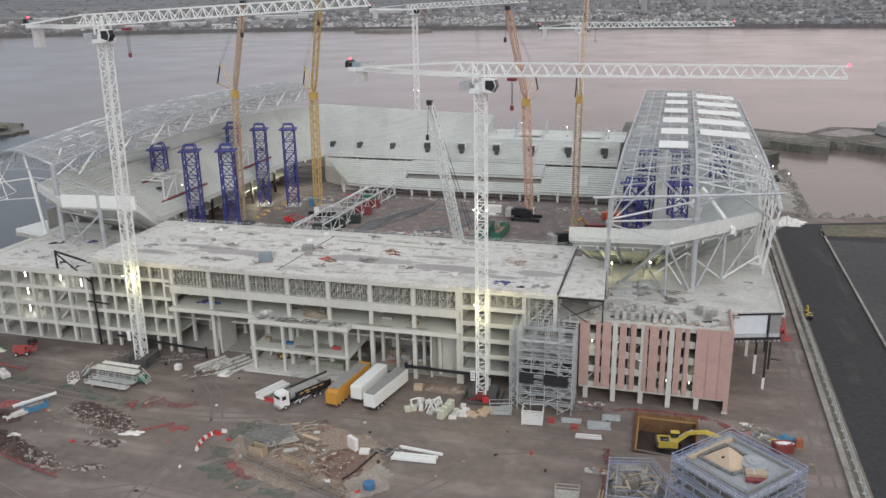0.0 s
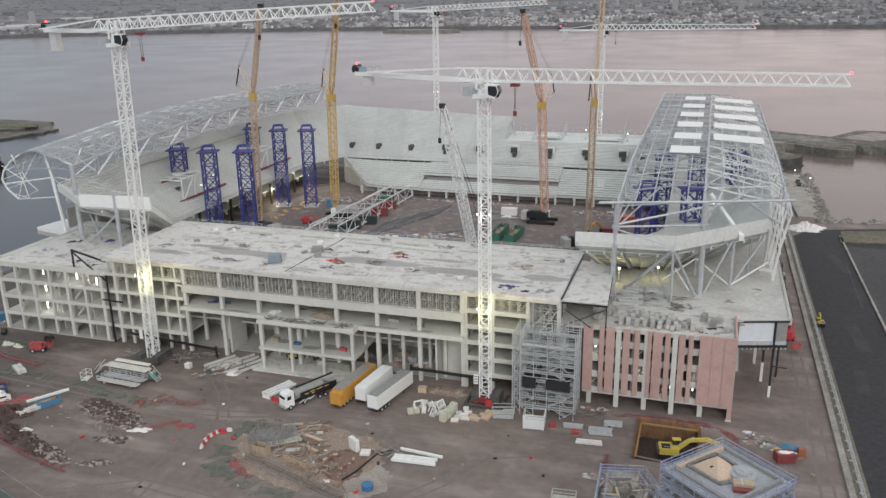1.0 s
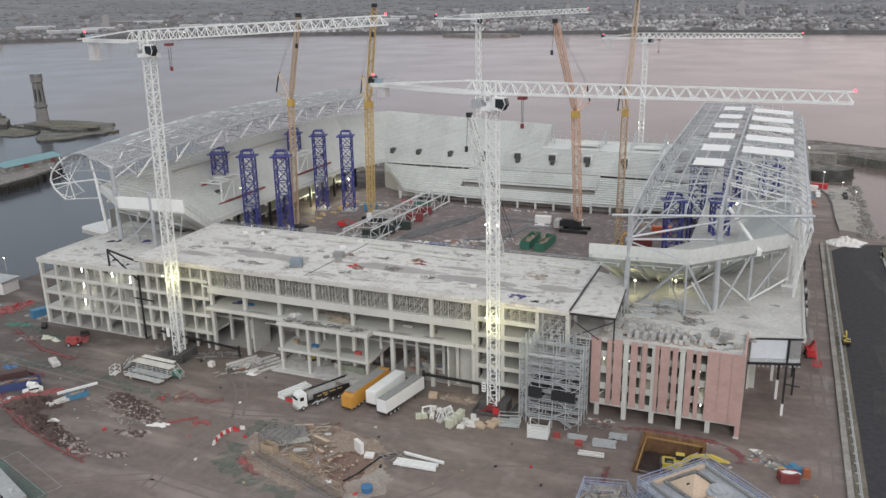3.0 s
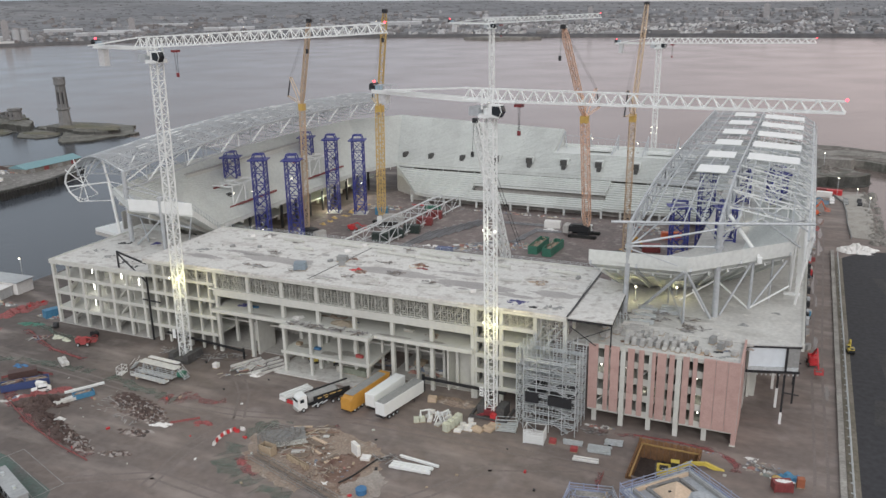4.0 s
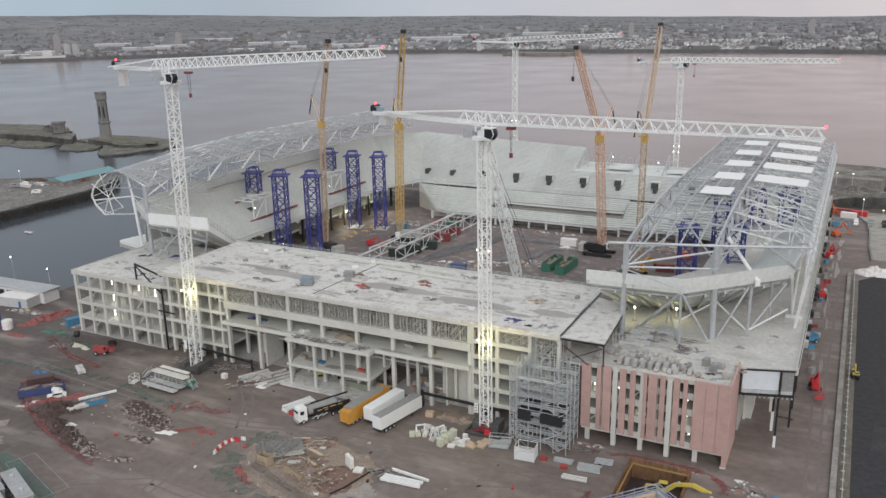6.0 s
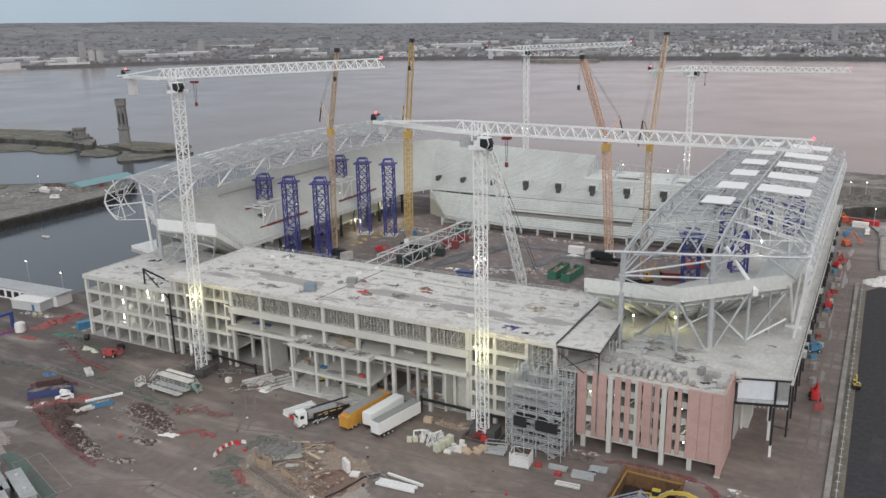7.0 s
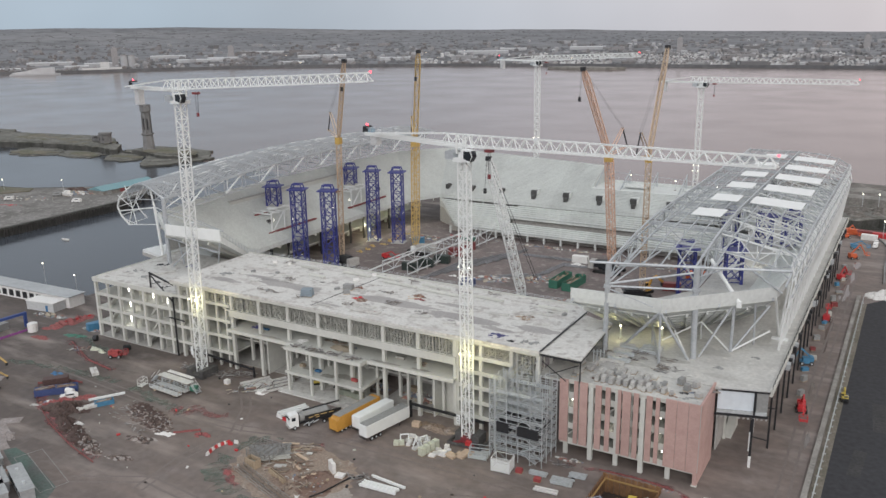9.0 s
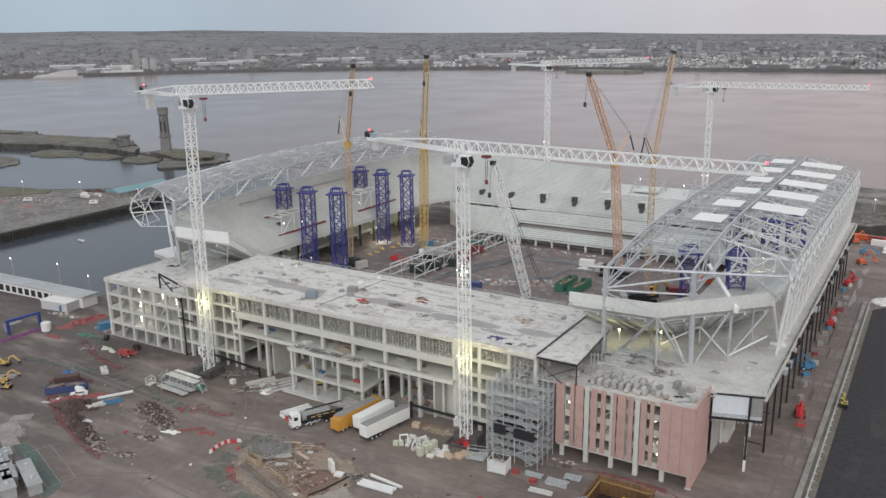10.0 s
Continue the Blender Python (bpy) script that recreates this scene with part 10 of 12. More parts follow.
# boards, panels and shutters lying about
rnd = random.Random(90)
for k, (x, y, L, W, a) in enumerate(((-70.6, 128.6, 4.4, 0.6, 52), (-68.8, 129.6, 3.8, 0.5, 24), (-66.4, 127.4, 5.2, 0.5, 64), (-65.6, 127.0, 4.4, 0.4, 62), (-63.4, 124.8, 5.4, 1.0, -14), (-62.6, 126.0, 4.2, 0.7, -16),
                                      (-66.0, 122.4, 3.0, 0.9, 30), (-64.4, 121.0, 2.6, 1.1, 22), (-62.6, 120.2, 2.0, 1.0, 10), (-61.0, 122.4, 3.2, 0.5, -20), (-63.8, 129.2, 1.6, 1.0, 5), (-62.2, 128.0, 1.2, 0.8, 15),
                                      (-57.4, 121.4, 3.8, 0.7, 66), (-56.6, 120.8, 3.2, 0.6, 62))):
    solid("shutter_board", Geo().box(x, y, 0.16 + 0.08 * (k % 3), L, W, 0.12 + 0.1 * (k % 2), a), (M_MIXTIMBER, M_TAN, M_TIMBER, M_PODIUM)[k % 4], ("weathered", "tan", "brown", "grey")[k % 4] + " shutter board lying in the foundation works", "board", "shutter boards")
# low walkway of tubes along the foundation's near edge
wk = thing("tube_walkway", (-61, 112, 0), "low walkway of grey tubes and boards beside the foundation", "walkway")
WKP = [(-71.6, 116.2), (-66.6, 114.6), (-61.8, 113.0), (-57.4, 111.6), (-53.2, 110.3), (-48.6, 108.8)]
for (xa, ya), (xb, yb) in zip(WKP, WKP[1:]):
    d = Vector((xb - xa, yb - ya, 0)).normalized()
    nrm = Vector((-d.y, d.x, 0))
    for off in (-1.1, 0.0, 1.1):
        for z in ((0.4, 1.1) if off else (0.4,)):
            part("ledger", Geo().bar((xa + nrm.x * off, ya + nrm.y * off, z), (xb + nrm.x * off, yb + nrm.y * off, z), 0.1), M_DARKTUBE, wk)
        part("standard", Geo().bar((xa + nrm.x * off, ya + nrm.y * off, 0), (xa + nrm.x * off, ya + nrm.y * off, 1.2), 0.1), M_DARKTUBE, wk)
    part("board_run", Geo().bar((xa + nrm.x * 0.5, ya + nrm.y * 0.5, 0.5), (xa + (xb - xa) * 0.8 + nrm.x * 0.5, ya + (yb - ya) * 0.8 + nrm.y * 0.5, 0.5), 0.8, 0.08), M_MIXTIMBER, wk)
for x, y, w, d, h, a in ((-69.6, 118.4, 3.0, 1.6, 2.0, -8), (-61.8, 117.0, 6.0, 0.5, 1.3, -20)):
    fw = thing("formwork_box", (x, y, 0), "yellowish timber formwork box", "formwork", "formwork boxes")
    at = frame_at(x, y, a)
    for px, py, sx, sy in ((0, -d / 2, w, 0.12), (0, d / 2, w, 0.12), (-w / 2, 0, 0.12, d), (w / 2, 0, 0.12, d)):
        part("side_panel", Geo().box(*at(px, py), h / 2, sx, sy, h, a), M_TIMBER, fw)
    for k in range(int(w / 0.8) + 1):
        part("soldier", Geo().box(*at(-w / 2 + 0.8 * k, -d / 2 - 0.12), h / 2, 0.12, 0.14, h, a), M_TIMBER, fw)
# raised plank deck of the foundation with joists
dk = thing("plank_deck", (-69, 124, 0), "grey plank deck with open joists", "deck")
at = frame_at(-69.5, 123.6, 38)
for k in range(15):
    part("plank", Geo().box(*at(0, -3.4 + 0.48 * k), 0.9, 8.4 + random.random(), 0.26, 0.08, 38), M_ROOFGREY if k > 3 else M_PROP, dk)
for k in range(5):
    part("joist", Geo().box(*at(-3.6 + 1.8 * k, 0), 0.75, 0.16, 7.2, 0.2, 38), M_TIMBER, dk)
    for b in (-3.2, 0, 3.2):
        part("leg", Geo().bar((*at(-3.6 + 1.8 * k, b), 0), (*at(-3.6 + 1.8 * k, b), 0.7), 0.14), M_PROP, dk)
scaffold("edge_scaffold", -73.6, -67.0, 120.6, 126.0, 1.2, 5, 4, 1.1, M_DARKTUBE, "low grey frame over the foundation", brace=False)
heap("brick_heap", M_BRICKJUNK, "heaped broken brick and earth in the foundation works", -64, 118.4, 4.5, 0.9, 0.8, 40, 35, 0.4, -20)
block_stack(-53.4, 124.6, -32, 3, 1, 3, (0.75, 0.8, 0.75), M_BARWHITE, "stack of white concrete blocks")
block_stack(-50.8, 123.8, 12, 1, 2, 1, (1.9, 0.8, 0.45), M_BARWHITE, "white concrete blocks on the mud")
heap("bag_heap", M_BARWHITE, "white sacks on the mud", -53.6, 113.4, 0.9, 0.5, 0.8, 5, 28, 0.6)
solid("tool_bin", Geo().tube((-46.0, 113.4, 0), (-46.0, 113.4, 1.0), 1.0, 12).tube((-46.0, 113.4, 1.0), (-46.0, 113.4, 1.1), 1.05, 12), M_BLUEPLASTIC, "blue round bin on the mud", "bin")
heap("red_sheet", M_REDNET, "crumpled red sheet at the netting", -72.3, 114.0, 1.4, 0.8, 0.9, 9, 29, 0.5, 30)

# ---- containers and bins ----
def container(x, y, ang, L, mat, label, h=2.6, w=2.45, name="container", z=0.0, group="containers", open_top=False):
    ct = thing(name, (x, y, z), label, "container", group)
    at = frame_at(x, y, ang)
    if open_top:
        part("floor_plate", Geo().box(x, y, z + 0.15, L, w, 0.3, ang), mat, ct)
        for px, py, sx, sy in ((0, -w / 2, L, 0.12), (0, w / 2, L, 0.12), (-L / 2, 0, 0.12, w), (L / 2, 0, 0.12, w)):
            part("side_wall", Geo().box(*at(px, py), z + h / 2 + 0.1, sx, sy, h - 0.2, ang), mat, ct)
        part("load", Geo().box(x, y, z + h * 0.45, L - 0.3, w - 0.3, 0.3, ang), M_TIMBER, ct, "timber waste")
        g = Geo()
        rr = random.Random(int(abs(x) * 10))
        for q in range(26):
            u, v, aa = (rr.random() - 0.5) * (L - 1.6), (rr.random() - 0.5) * (w - 0.8), radians(ang + 50 * (rr.random() - 0.5))
            p = at(u, v)
            l2 = 0.5 + 0.5 * rr.random()
            zz = z + h * (0.6 + 0.45 * rr.random())
            g.bar((p[0] - l2 * math.cos(aa), p[1] - l2 * math.sin(aa), zz), (p[0] + l2 * math.cos(aa), p[1] + l2 * math.sin(aa), zz + 0.2), 0.25, 0.12)
        part("waste", g, M_MIXTIMBER, ct, "mixed timber offcuts", "stuff")
    else:
        part("body", Geo().box(x, y, z + h / 2 + 0.05, L, w, h - 0.1, ang), mat, ct)
        for e in (-1, 1):
            for f in (-1, 1):
                part("corner_post", Geo().box(*at(e * (L / 2 - 0.05), f * (w / 2 - 0.05)), z + h / 2, 0.2, 0.2, h, ang), mat, ct)
    n = int(L / 0.55)
    for e in (-1, 1):
        g = Geo()
        for k in range(n):
            g.box(*at(-L / 2 + 0.4 + k * 0.55, e * (w / 2 + 0.03)), z + h / 2, 0.22, 0.08, h - 0.4, ang)
        part("corrugation", g, mat, ct)
    for b in (-0.55, 0.55):
        part("door", Geo().box(*at(L / 2 + 0.04, b), z + h / 2, 0.06, 1.05, h - 0.3, ang), mat, ct)
    return ct


M_DKGREEN = material("dark_green_paint", (0.035, 0.05, 0.045), 0.5, vary=0.15, bump=0.0)
M_CONTRED = material("dull_red_container", (0.22, 0.05, 0.05), 0.55, vary=0.15, bump=0.0)
M_BROWNBOX = material("dark_brown_container", (0.085, 0.05, 0.045), 0.6, vary=0.15, bump=0.0)
M_CONTBLUE = material("blue_container", (0.05, 0.075, 0.19), 0.5, vary=0.15, bump=0.0)
container(-61.0, 267.5, 88, 13, M_GREEN, "green open waste skip with timber", 3.0, 3.2, "waste_skip", group="waste skips", open_top=True)
container(-55.5, 266.5, 86, 13, M_GREEN, "green open waste skip with timber", 3.0, 3.2, "waste_skip", group="waste skips", open_top=True)
for x, y, mt, lb in ((-118.4, 257.5, M_DKGREEN, "dark green site container inside the bowl"), (-115.6, 264.5, M_DKGREEN, "dark green site container inside the bowl"),
                     (-112.4, 271.5, M_DKGREEN, "dark green site container inside the bowl"), (-112.6, 283.5, M_CONTRED, "dull red site container inside the bowl"),
                     (-113.2, 294.0, M_CONTRED, "dull red site container inside the bowl"), (-117.2, 301.5, M_GREEN, "green site container inside the bowl")):
    container(x, y, 10, 6.0, mt, lb, 3.2, 2.6)
container(-89.8, 250.5, 5, 5.5, M_CONTBLUE, "blue site container inside the bowl", 2.6)
container(-136.5, 292.5, 20, 5, M_LIFTBLUE, "grey blue power unit by the crane", 3.0)
for x, y, a, mt, lb in ((-141.6, 119.8, 50, M_CONTBLUE, "blue waste skip heaped with earth"), (-138.2, 123.4, 50, M_CONTBLUE, "blue waste skip heaped with earth")):
    container(x, y, a, 5.2, mt, lb, 1.8, 2.4, "waste_skip", group="waste skips", open_top=True)
container(-143.6, 124.2, 50, 6.0, M_BROWNBOX, "dark brown site container behind the skips", 2.6)
heap("skip_load", M_REDNET, "reddish waste piled by the skips", -134.5, 118.6, 4.6, 1.1, 1.4, 34, 31, 0.6, 52)
heap("scrap_heap", M_MIXJUNK, "mixed scrap beside the skips", -137, 116.6, 3.6, 0.9, 0.9, 30, 32, 0.45, 52)
heap("red_scrap", M_REDNET, "red waste beside the skips", -131.0, 123.6, 2.6, 1.2, 0.9, 24, 34, 0.5, 50)
solid("water_bowser", Geo().tube((-137.2, 122.6, 1.0), (-135.0, 122.9, 1.0), 0.7, 10).box(-136.1, 122.7, 0.25, 2.0, 1.0, 0.5), M_BARWHITE, "small white tank on the scrap", "tank")
container(-123.2, 123.0, 58, 4.4, M_LIFTBLUE, "blue skip on the spoil", 1.2, 1.6, "waste_skip", group="waste skips", open_top=True)
heap("blue_tarp", M_BLUEPLASTIC, "crumpled blue sheets near the netting", -150.5, 129.5, 3, 1, 0.8, 16, 33, 0.5)

# ---- on the near roof ----
RZ = ROOF
def roof_pallet(x, y, ang, sx, sy, sz, mat, label, z=RZ, name="pallet_load", group="roof loads"):
    t = thing(name, (x, y, z), label, "pallet load", group)
    part("pallet", Geo().box(x, y, z + 0.07, sx + 0.1, sy + 0.1, 0.14, ang), M_TIMBER, t)
    n = max(1, int(sz / 0.5))
    for k in range(n):
        part("layer", Geo().box(x, y, z + 0.15 + (k + 0.5) * sz / n, sx * (1 - 0.03 * k), sy * (1 - 0.03 * k), sz / n * 0.94, ang + 2 * k), mat, t)
    return t


M_STOREBLUE = material("grey_blue_box", (0.22, 0.27, 0.31), 0.6, vary=0.12, bump=0.0)
M_TARP = material("dark_blue_tarpaulin", (0.06, 0.06, 0.17), 0.6, vary=0.2, size=0.4, bump=0.3)
M_DAMP = material("damp_concrete", (0.31, 0.295, 0.287), 0.55, vary=0.12, size=1.0, bump=0.08, second=(0.37, 0.355, 0.342), amount=0.5, edge=0.1)
roof_pallet(-88.5, 161.4, 20, 3.0, 2.2, 1.9, M_STOREBLUE, "grey blue tool store on the roof deck")
roof_pallet(-82.3, 171.0, 10, 2.6, 1.8, 1.3, M_ROOFGREY, "grey wrapped load on the roof deck")
roof_pallet(-80.5, 167.6, 30, 1.6, 1.2, 0.9, M_ROOFGREY, "grey wrapped load on the roof deck")
for x, y, mt, lb, rx, n, s in ((-75.5, 166.4, M_RED, "red barrier frames on the roof deck", 2.0, 8, 41), (-63.6, 173.4, M_TAN, "tan and pink timber bundles on the roof deck", 2.4, 12, 42),
                               (-60.6, 172.6, M_CONTRED, "dull red bundles on the roof deck", 1.6, 6, 43), (-32.3, 159.0, M_TARP, "dark blue crumpled tarpaulin on the roof deck", 2.4, 14, 44),
                               (-24.6, 158.6, M_ROOFGREY, "grey scrap on the roof deck", 2.4, 14, 45), (-28.2, 157.6, M_BLACK, "small dark equipment on the roof deck", 0.7, 3, 46),
                               (-66.0, 158.6, M_CONTRED, "red tools and timber on the roof deck", 1.4, 6, 47), (-31.5, 172.5, M_MIXTIMBER, "timber offcuts on the roof deck", 3.0, 16, 48),
                               (-121.5, 166.5, M_ROOFGREY, "grey scrap on the roof deck", 2.6, 10, 49), (-101, 160.0, M_ROOFGREY, "dark scrap on the roof deck", 1.4, 7, 50)):
    heap("roof_scrap", mt, lb, x, y, rx, rx * 0.6, 0.7, n, s, 0.45, 15, "scrap", RZ)
for x, y, L, a in ((-72.0, 180.2, 11, -3), (-58.5, 179.0, 15, -3), (-88, 182.5, 10, -2), (-104, 181.5, 7, -3), (-45.5, 180.5, 9, -3), (-97, 176, 6, 0), (-28, 181, 8, -3), (-62, 182.5, 9, -3), (-78, 183.5, 8, -2)):
    beams(x, y, a, 1, L, M_CONC, "precast concrete beam lying on the roof deck", 0.55, 0.2, 1, "concrete_beam", "beam", RZ, "beams on the roof")
for x, y, L, a, n in ((-68.0, 158.6, 8.5, 2, 5), (-70, 161.0, 6, 4, 4), (-54, 161.5, 5, 14, 3), (-26.6, 170.6, 4, 20, 5), (-33.5, 175.0, 5, 15, 4), (-29.0, 176.5, 6, -2, 3), (-44.5, 161.5, 6, 30, 2), (-38, 171.5, 5, 8, 3)):
    beams(x, y, a, n, L, M_DECK if n > 3 else M_PODIUM, "plank lying on the roof deck", 0.24, 0.2, 1, "plank", "plank", RZ, "planks on the roof")
rnd = random.Random(31)
for k, (x, y, rx, ry) in enumerate(((-98, 166.2, 13, 2.6), (-66, 167.6, 14, 2.4), (-44, 165.4, 12, 2.2), (-26, 166.5, 6, 2.0), (-118, 162, 6, 1.6), (-110, 168.5, 7, 1.2), (-80, 158.6, 5, 0.8), (-50, 172.5, 7, 1.2), (-34, 162.5, 5, 1.0))):
    pts = []
    for i in range(22):
        a = 6.28318 * i / 22
        w = 0.72 + 0.4 * rnd.random()
        pts.append((x + rx * w * math.cos(a), y + ry * w * math.sin(a)))
    solid("damp_patch", Geo().prism(pts, RZ + 0.002, RZ + 0.008), M_DAMP, "darker damp patch on the roof deck", "patch", kind="structure")
g = Geo()
for k in range(190):
    x, y = -130 + 108 * rnd.random(), 156.5 + 28 * rnd.random()
    if noise.noise(Vector((x * 0.09, y * 0.16, 2.0))) < -0.02:
        continue
    rx, ry = 0.3 + 1.3 * rnd.random() ** 2, 0.2 + 0.5 * rnd.random()
    g.prism([(x + rx * (0.5 + 0.7 * rnd.random()) * math.cos(6.28318 * i / 9), y + ry * (0.5 + 0.7 * rnd.random()) * math.sin(6.28318 * i / 9)) for i in range(9)], RZ + 0.009, RZ + 0.013)
tagged(solid("bare_spot", g, M_DAMP, "scattered bare damp spots among the dust on the roof deck", "patch"), kind="stuff")
solid("deck_seam", Geo().bar((-83.0, 156, RZ + 0.02), (-80.6, 186, RZ + 0.02), 0.25, 0.05), M_BLACK, "dark movement joint across the roof deck", "joint", kind="structure")
solid("deck_seam", Geo().bar((-20.1, 154.8, RZ + 0.02), (-20.1, 186, RZ + 0.02), 0.4, 0.12), M_BLACK, "dark movement joint across the roof deck", "joint", kind="structure")
# small things strewn over the roof deck
rnd = random.Random(404)
M_DUSTHEAP = material("swept_dust", (0.5, 0.485, 0.46), 0.9, vary=0.2, size=0.4, bump=0.2, second=(0.38, 0.36, 0.34), amount=0.5)
for k in range(46):
    x, y = -128 + 105 * rnd.random(), 157 + 28 * rnd.random()
    kind = rnd.random()
    if kind < 0.35:
        heap("roof_scrap", M_DUSTHEAP, "small grey rubble on the roof deck", x, y, 0.8 + 1.4 * rnd.random(), 0.6, 0.4, 7, 500 + k, 0.3, 0, "scrap", RZ)
    elif kind < 0.6:
        sticks("roof_scrap", M_MIXSTEEL, "loose grey lengths on the roof deck", x, y, 1.6, 0.8, 8, 560 + k, 0.6, 2.4, 0.16, 10, 30, 0.3, RZ)
    elif kind < 0.8:
        solid("roof_crate", Geo().box(x, y, RZ + 0.3, 0.8 + 0.9 * rnd.random(), 0.7, 0.6, 90 * rnd.random()), M_ROOFGREY if k % 2 else M_BARWHITE, "small grey or white crate on the roof deck", "crate", "crates on the roof")
    else:
        beams(x, y, -4 + 8 * rnd.random(), 2, 2.5 + 3 * rnd.random(), M_PODIUM, "plank lying on the roof deck", 0.22, 0.2, 1, "plank", "plank", RZ, "planks on the roof")
for x, y, s, mt in ((-79.5, 173.0, 601, M_BRICKJUNK), (-74.0, 165.0, 602, M_BRICKJUNK), (-62.5, 174.5, 603, M_BRICKJUNK)):
    heap("roof_scrap", mt, "reddish heap of broken brick on the roof deck", x, y, 1.8, 1.0, 0.9, 24, s, 0.4, 0, "scrap", RZ)
# edge rails along the roof
rail = thing("roof_edge_rail", (-76, 186.6, RZ), "thin grey edge protection rail along the roof", "railing")
x = -131.0
while x < -21:
    part("post", Geo().bar((x, 186.6, RZ), (x, 186.6, RZ + 1.2), 0.09), M_GALV, rail)
    g = Geo()
    for z in (0.45, 0.85, 1.2):
        g.bar((x, 186.6, RZ + z), (x + 2.4, 186.6, RZ + z), 0.06)
    part("rail_bay", g, M_GALV, rail)
    x += 2.45
# left lower roof
for x, y, rx, n, s, mt in ((-158, 175, 2.6, 10, 61, M_BLACK), (-148, 178, 3, 10, 62, M_TARP), (-144, 160.5, 2.2, 10, 63, M_BLACK), (-139, 158.6, 1.6, 7, 64, M_BLACK), (-152, 163, 3, 8, 65, M_ROOFGREY), (-160, 166, 3, 8, 66, M_ROOFGREY)):
    heap("roof_scrap", mt, "dark scrap and cables on the lower roof deck", x, y, rx, rx * 0.5, 0.7, n, s, 0.5, 30, "scrap", 18.2)
for x, y, L, a in ((-150, 168, 7, 60), (-156, 181, 8, 5), (-140, 172, 6, 70)):
    beams(x, y, a, 2, L, M_DECK, "plank lying on the lower roof deck", 0.3, 0.3, 1, "plank", "plank", 18.2, "planks on the roof")
# items inside the open storey
for x, y, mt, rx, s in ((-104, 158.5, M_TARP, 1.8, 71), (-78, 160, M_SAND, 4, 72), (-73, 158, M_MIXJUNK, 2.0, 73), (-52, 158, M_MIXTIMBER, 1.8, 74), (-95, 166, M_MIXJUNK, 2.4, 75), (-86.5, 156.5, M_BARWHITE, 1.2, 76)):
    heap("floor_scrap", mt, "building materials heaped on the open floor", x, y, rx, 1.2, 0.8, 12, s, 0.5, 5, "materials", 12.0)
for x, y, s in ((-74, 152.3, 81), (-79.5, 152.2, 82), (-84.5, 152.5, 83), (-68, 152.4, 84)):
    sticks("floor_scrap", M_MIXSTEEL, "loose materials on the low roof", x, y, 2.2, 0.8, 16, s, 0.8, 2.4, 0.2, 10, 40, 0.5, 12.02)
for x, y, w, s in ((-72.5, 156.8, 2.2, 85), (-70.0, 158.0, 2.0, 86), (-75.5, 158.8, 1.8, 87)):
    block_stack(x, y, 10, 2, 1, 1, (w, 2.0, 1.9), M_PROP, "grey crates under the concrete floors", "crate")
heap("floor_scrap", M_MIXJUNK, "mixed materials under the concrete floors", -56, 163, 6, 2.5, 1.5, 60, 88, 0.7, 0, "materials", 0.0)
heap("floor_scrap", M_MIXJUNK, "mixed materials under the concrete floors", -69.5, 164, 4, 2.0, 1.4, 30, 89, 0.7, 0, "materials", 0.0)
heap("floor_scrap", M_SAND, "sand heap before the stair core", -43, 151.6, 4.5, 1.8, 0.9, 30, 90, 0.8, 0, "heap", 0.0)
sticks("scrap", M_MIXSTEEL, "loose steel lengths before the concrete frame", -108, 151.5, 7, 1.6, 40, 91, 1.0, 4.0, 0.16, 20, 30, 0.5)
sticks("scrap", M_MIXJUNK, "loose materials before the concrete frame", -97, 147.5, 6, 2.2, 40, 92, 0.8, 3.0, 0.2, 50, 30, 0.6)
heap("white_bags", M_BARWHITE, "white bulk bags before the concrete frame", -93.5, 147.2, 1.6, 1.0, 1.4, 8, 93, 0.8)
block_stack(-104.8, 146.6, 0, 1, 1, 1, (1.4, 1.2, 1.1), M_BARWHITE, "white crate on the mud", "crate")
sticks("scrap", M_MIXSTEEL, "loose materials beside the crane base", -121, 150.5, 3.5, 1.5, 40, 94, 0.8, 2.5, 0.16, 30, 50, 0.9)
heap("scrap_heap", M_MIXJUNK, "mixed bundles beside the brick block", -12.0, 152.8, 3.0, 0.8, 0.8, 24, 95, 0.4)
sticks("scrap", M_MIXSTEEL, "grey tube offcuts at the scaffold's foot", -12.5, 150.0, 2.4, 1.0, 30, 96, 0.8, 2.4, 0.12, 10, 40, 0.5)

# ---- on the brick block's roof and the podium ----
rnd = random.Random(202)
M_BLOCKGREY = material("grey_cast_block", (0.46, 0.455, 0.44), 0.8, vary=0.12, size=0.5, bump=0.1, second=(0.36, 0.355, 0.345), amount=0.45, piece=0.15)
for i in range(10):
    for j in range(2):
        x, y = -8.6 + 1.55 * i + 0.3 * rnd.random() + (0.5 if j else 0), 158.2 + 2.1 * j + 0.06 * i + 0.4 * rnd.random()
        if rnd.random() < (0.1 if i < 6 else 0.4):
            continue
        roof_pallet(x, y, 84 + 8 * rnd.random(), 1.7, 0.85, 0.9 + 0.7 * rnd.random(), M_BLOCKGREY, "grey cast block stack on the brick block's roof", 16.9, group="loads on the brick block")
for x, y, w, h in ((-13.2, 160.0, 1.6, 1.1), (7.6, 164.6, 1.6, 1.4), (10.6, 164.6, 1.4, 1.2), (9.4, 162.0, 1.3, 1.4), (-11.4, 163, 1.8, 1.0), (12.2, 160, 1.2, 0.9)):
    roof_pallet(x, y, 70, w, 1.1, h, M_ROOFGREY if h > 1.3 else M_BLOCKGREY, "grey wrapped load on the brick block's roof", 16.9, group="loads on the brick block")
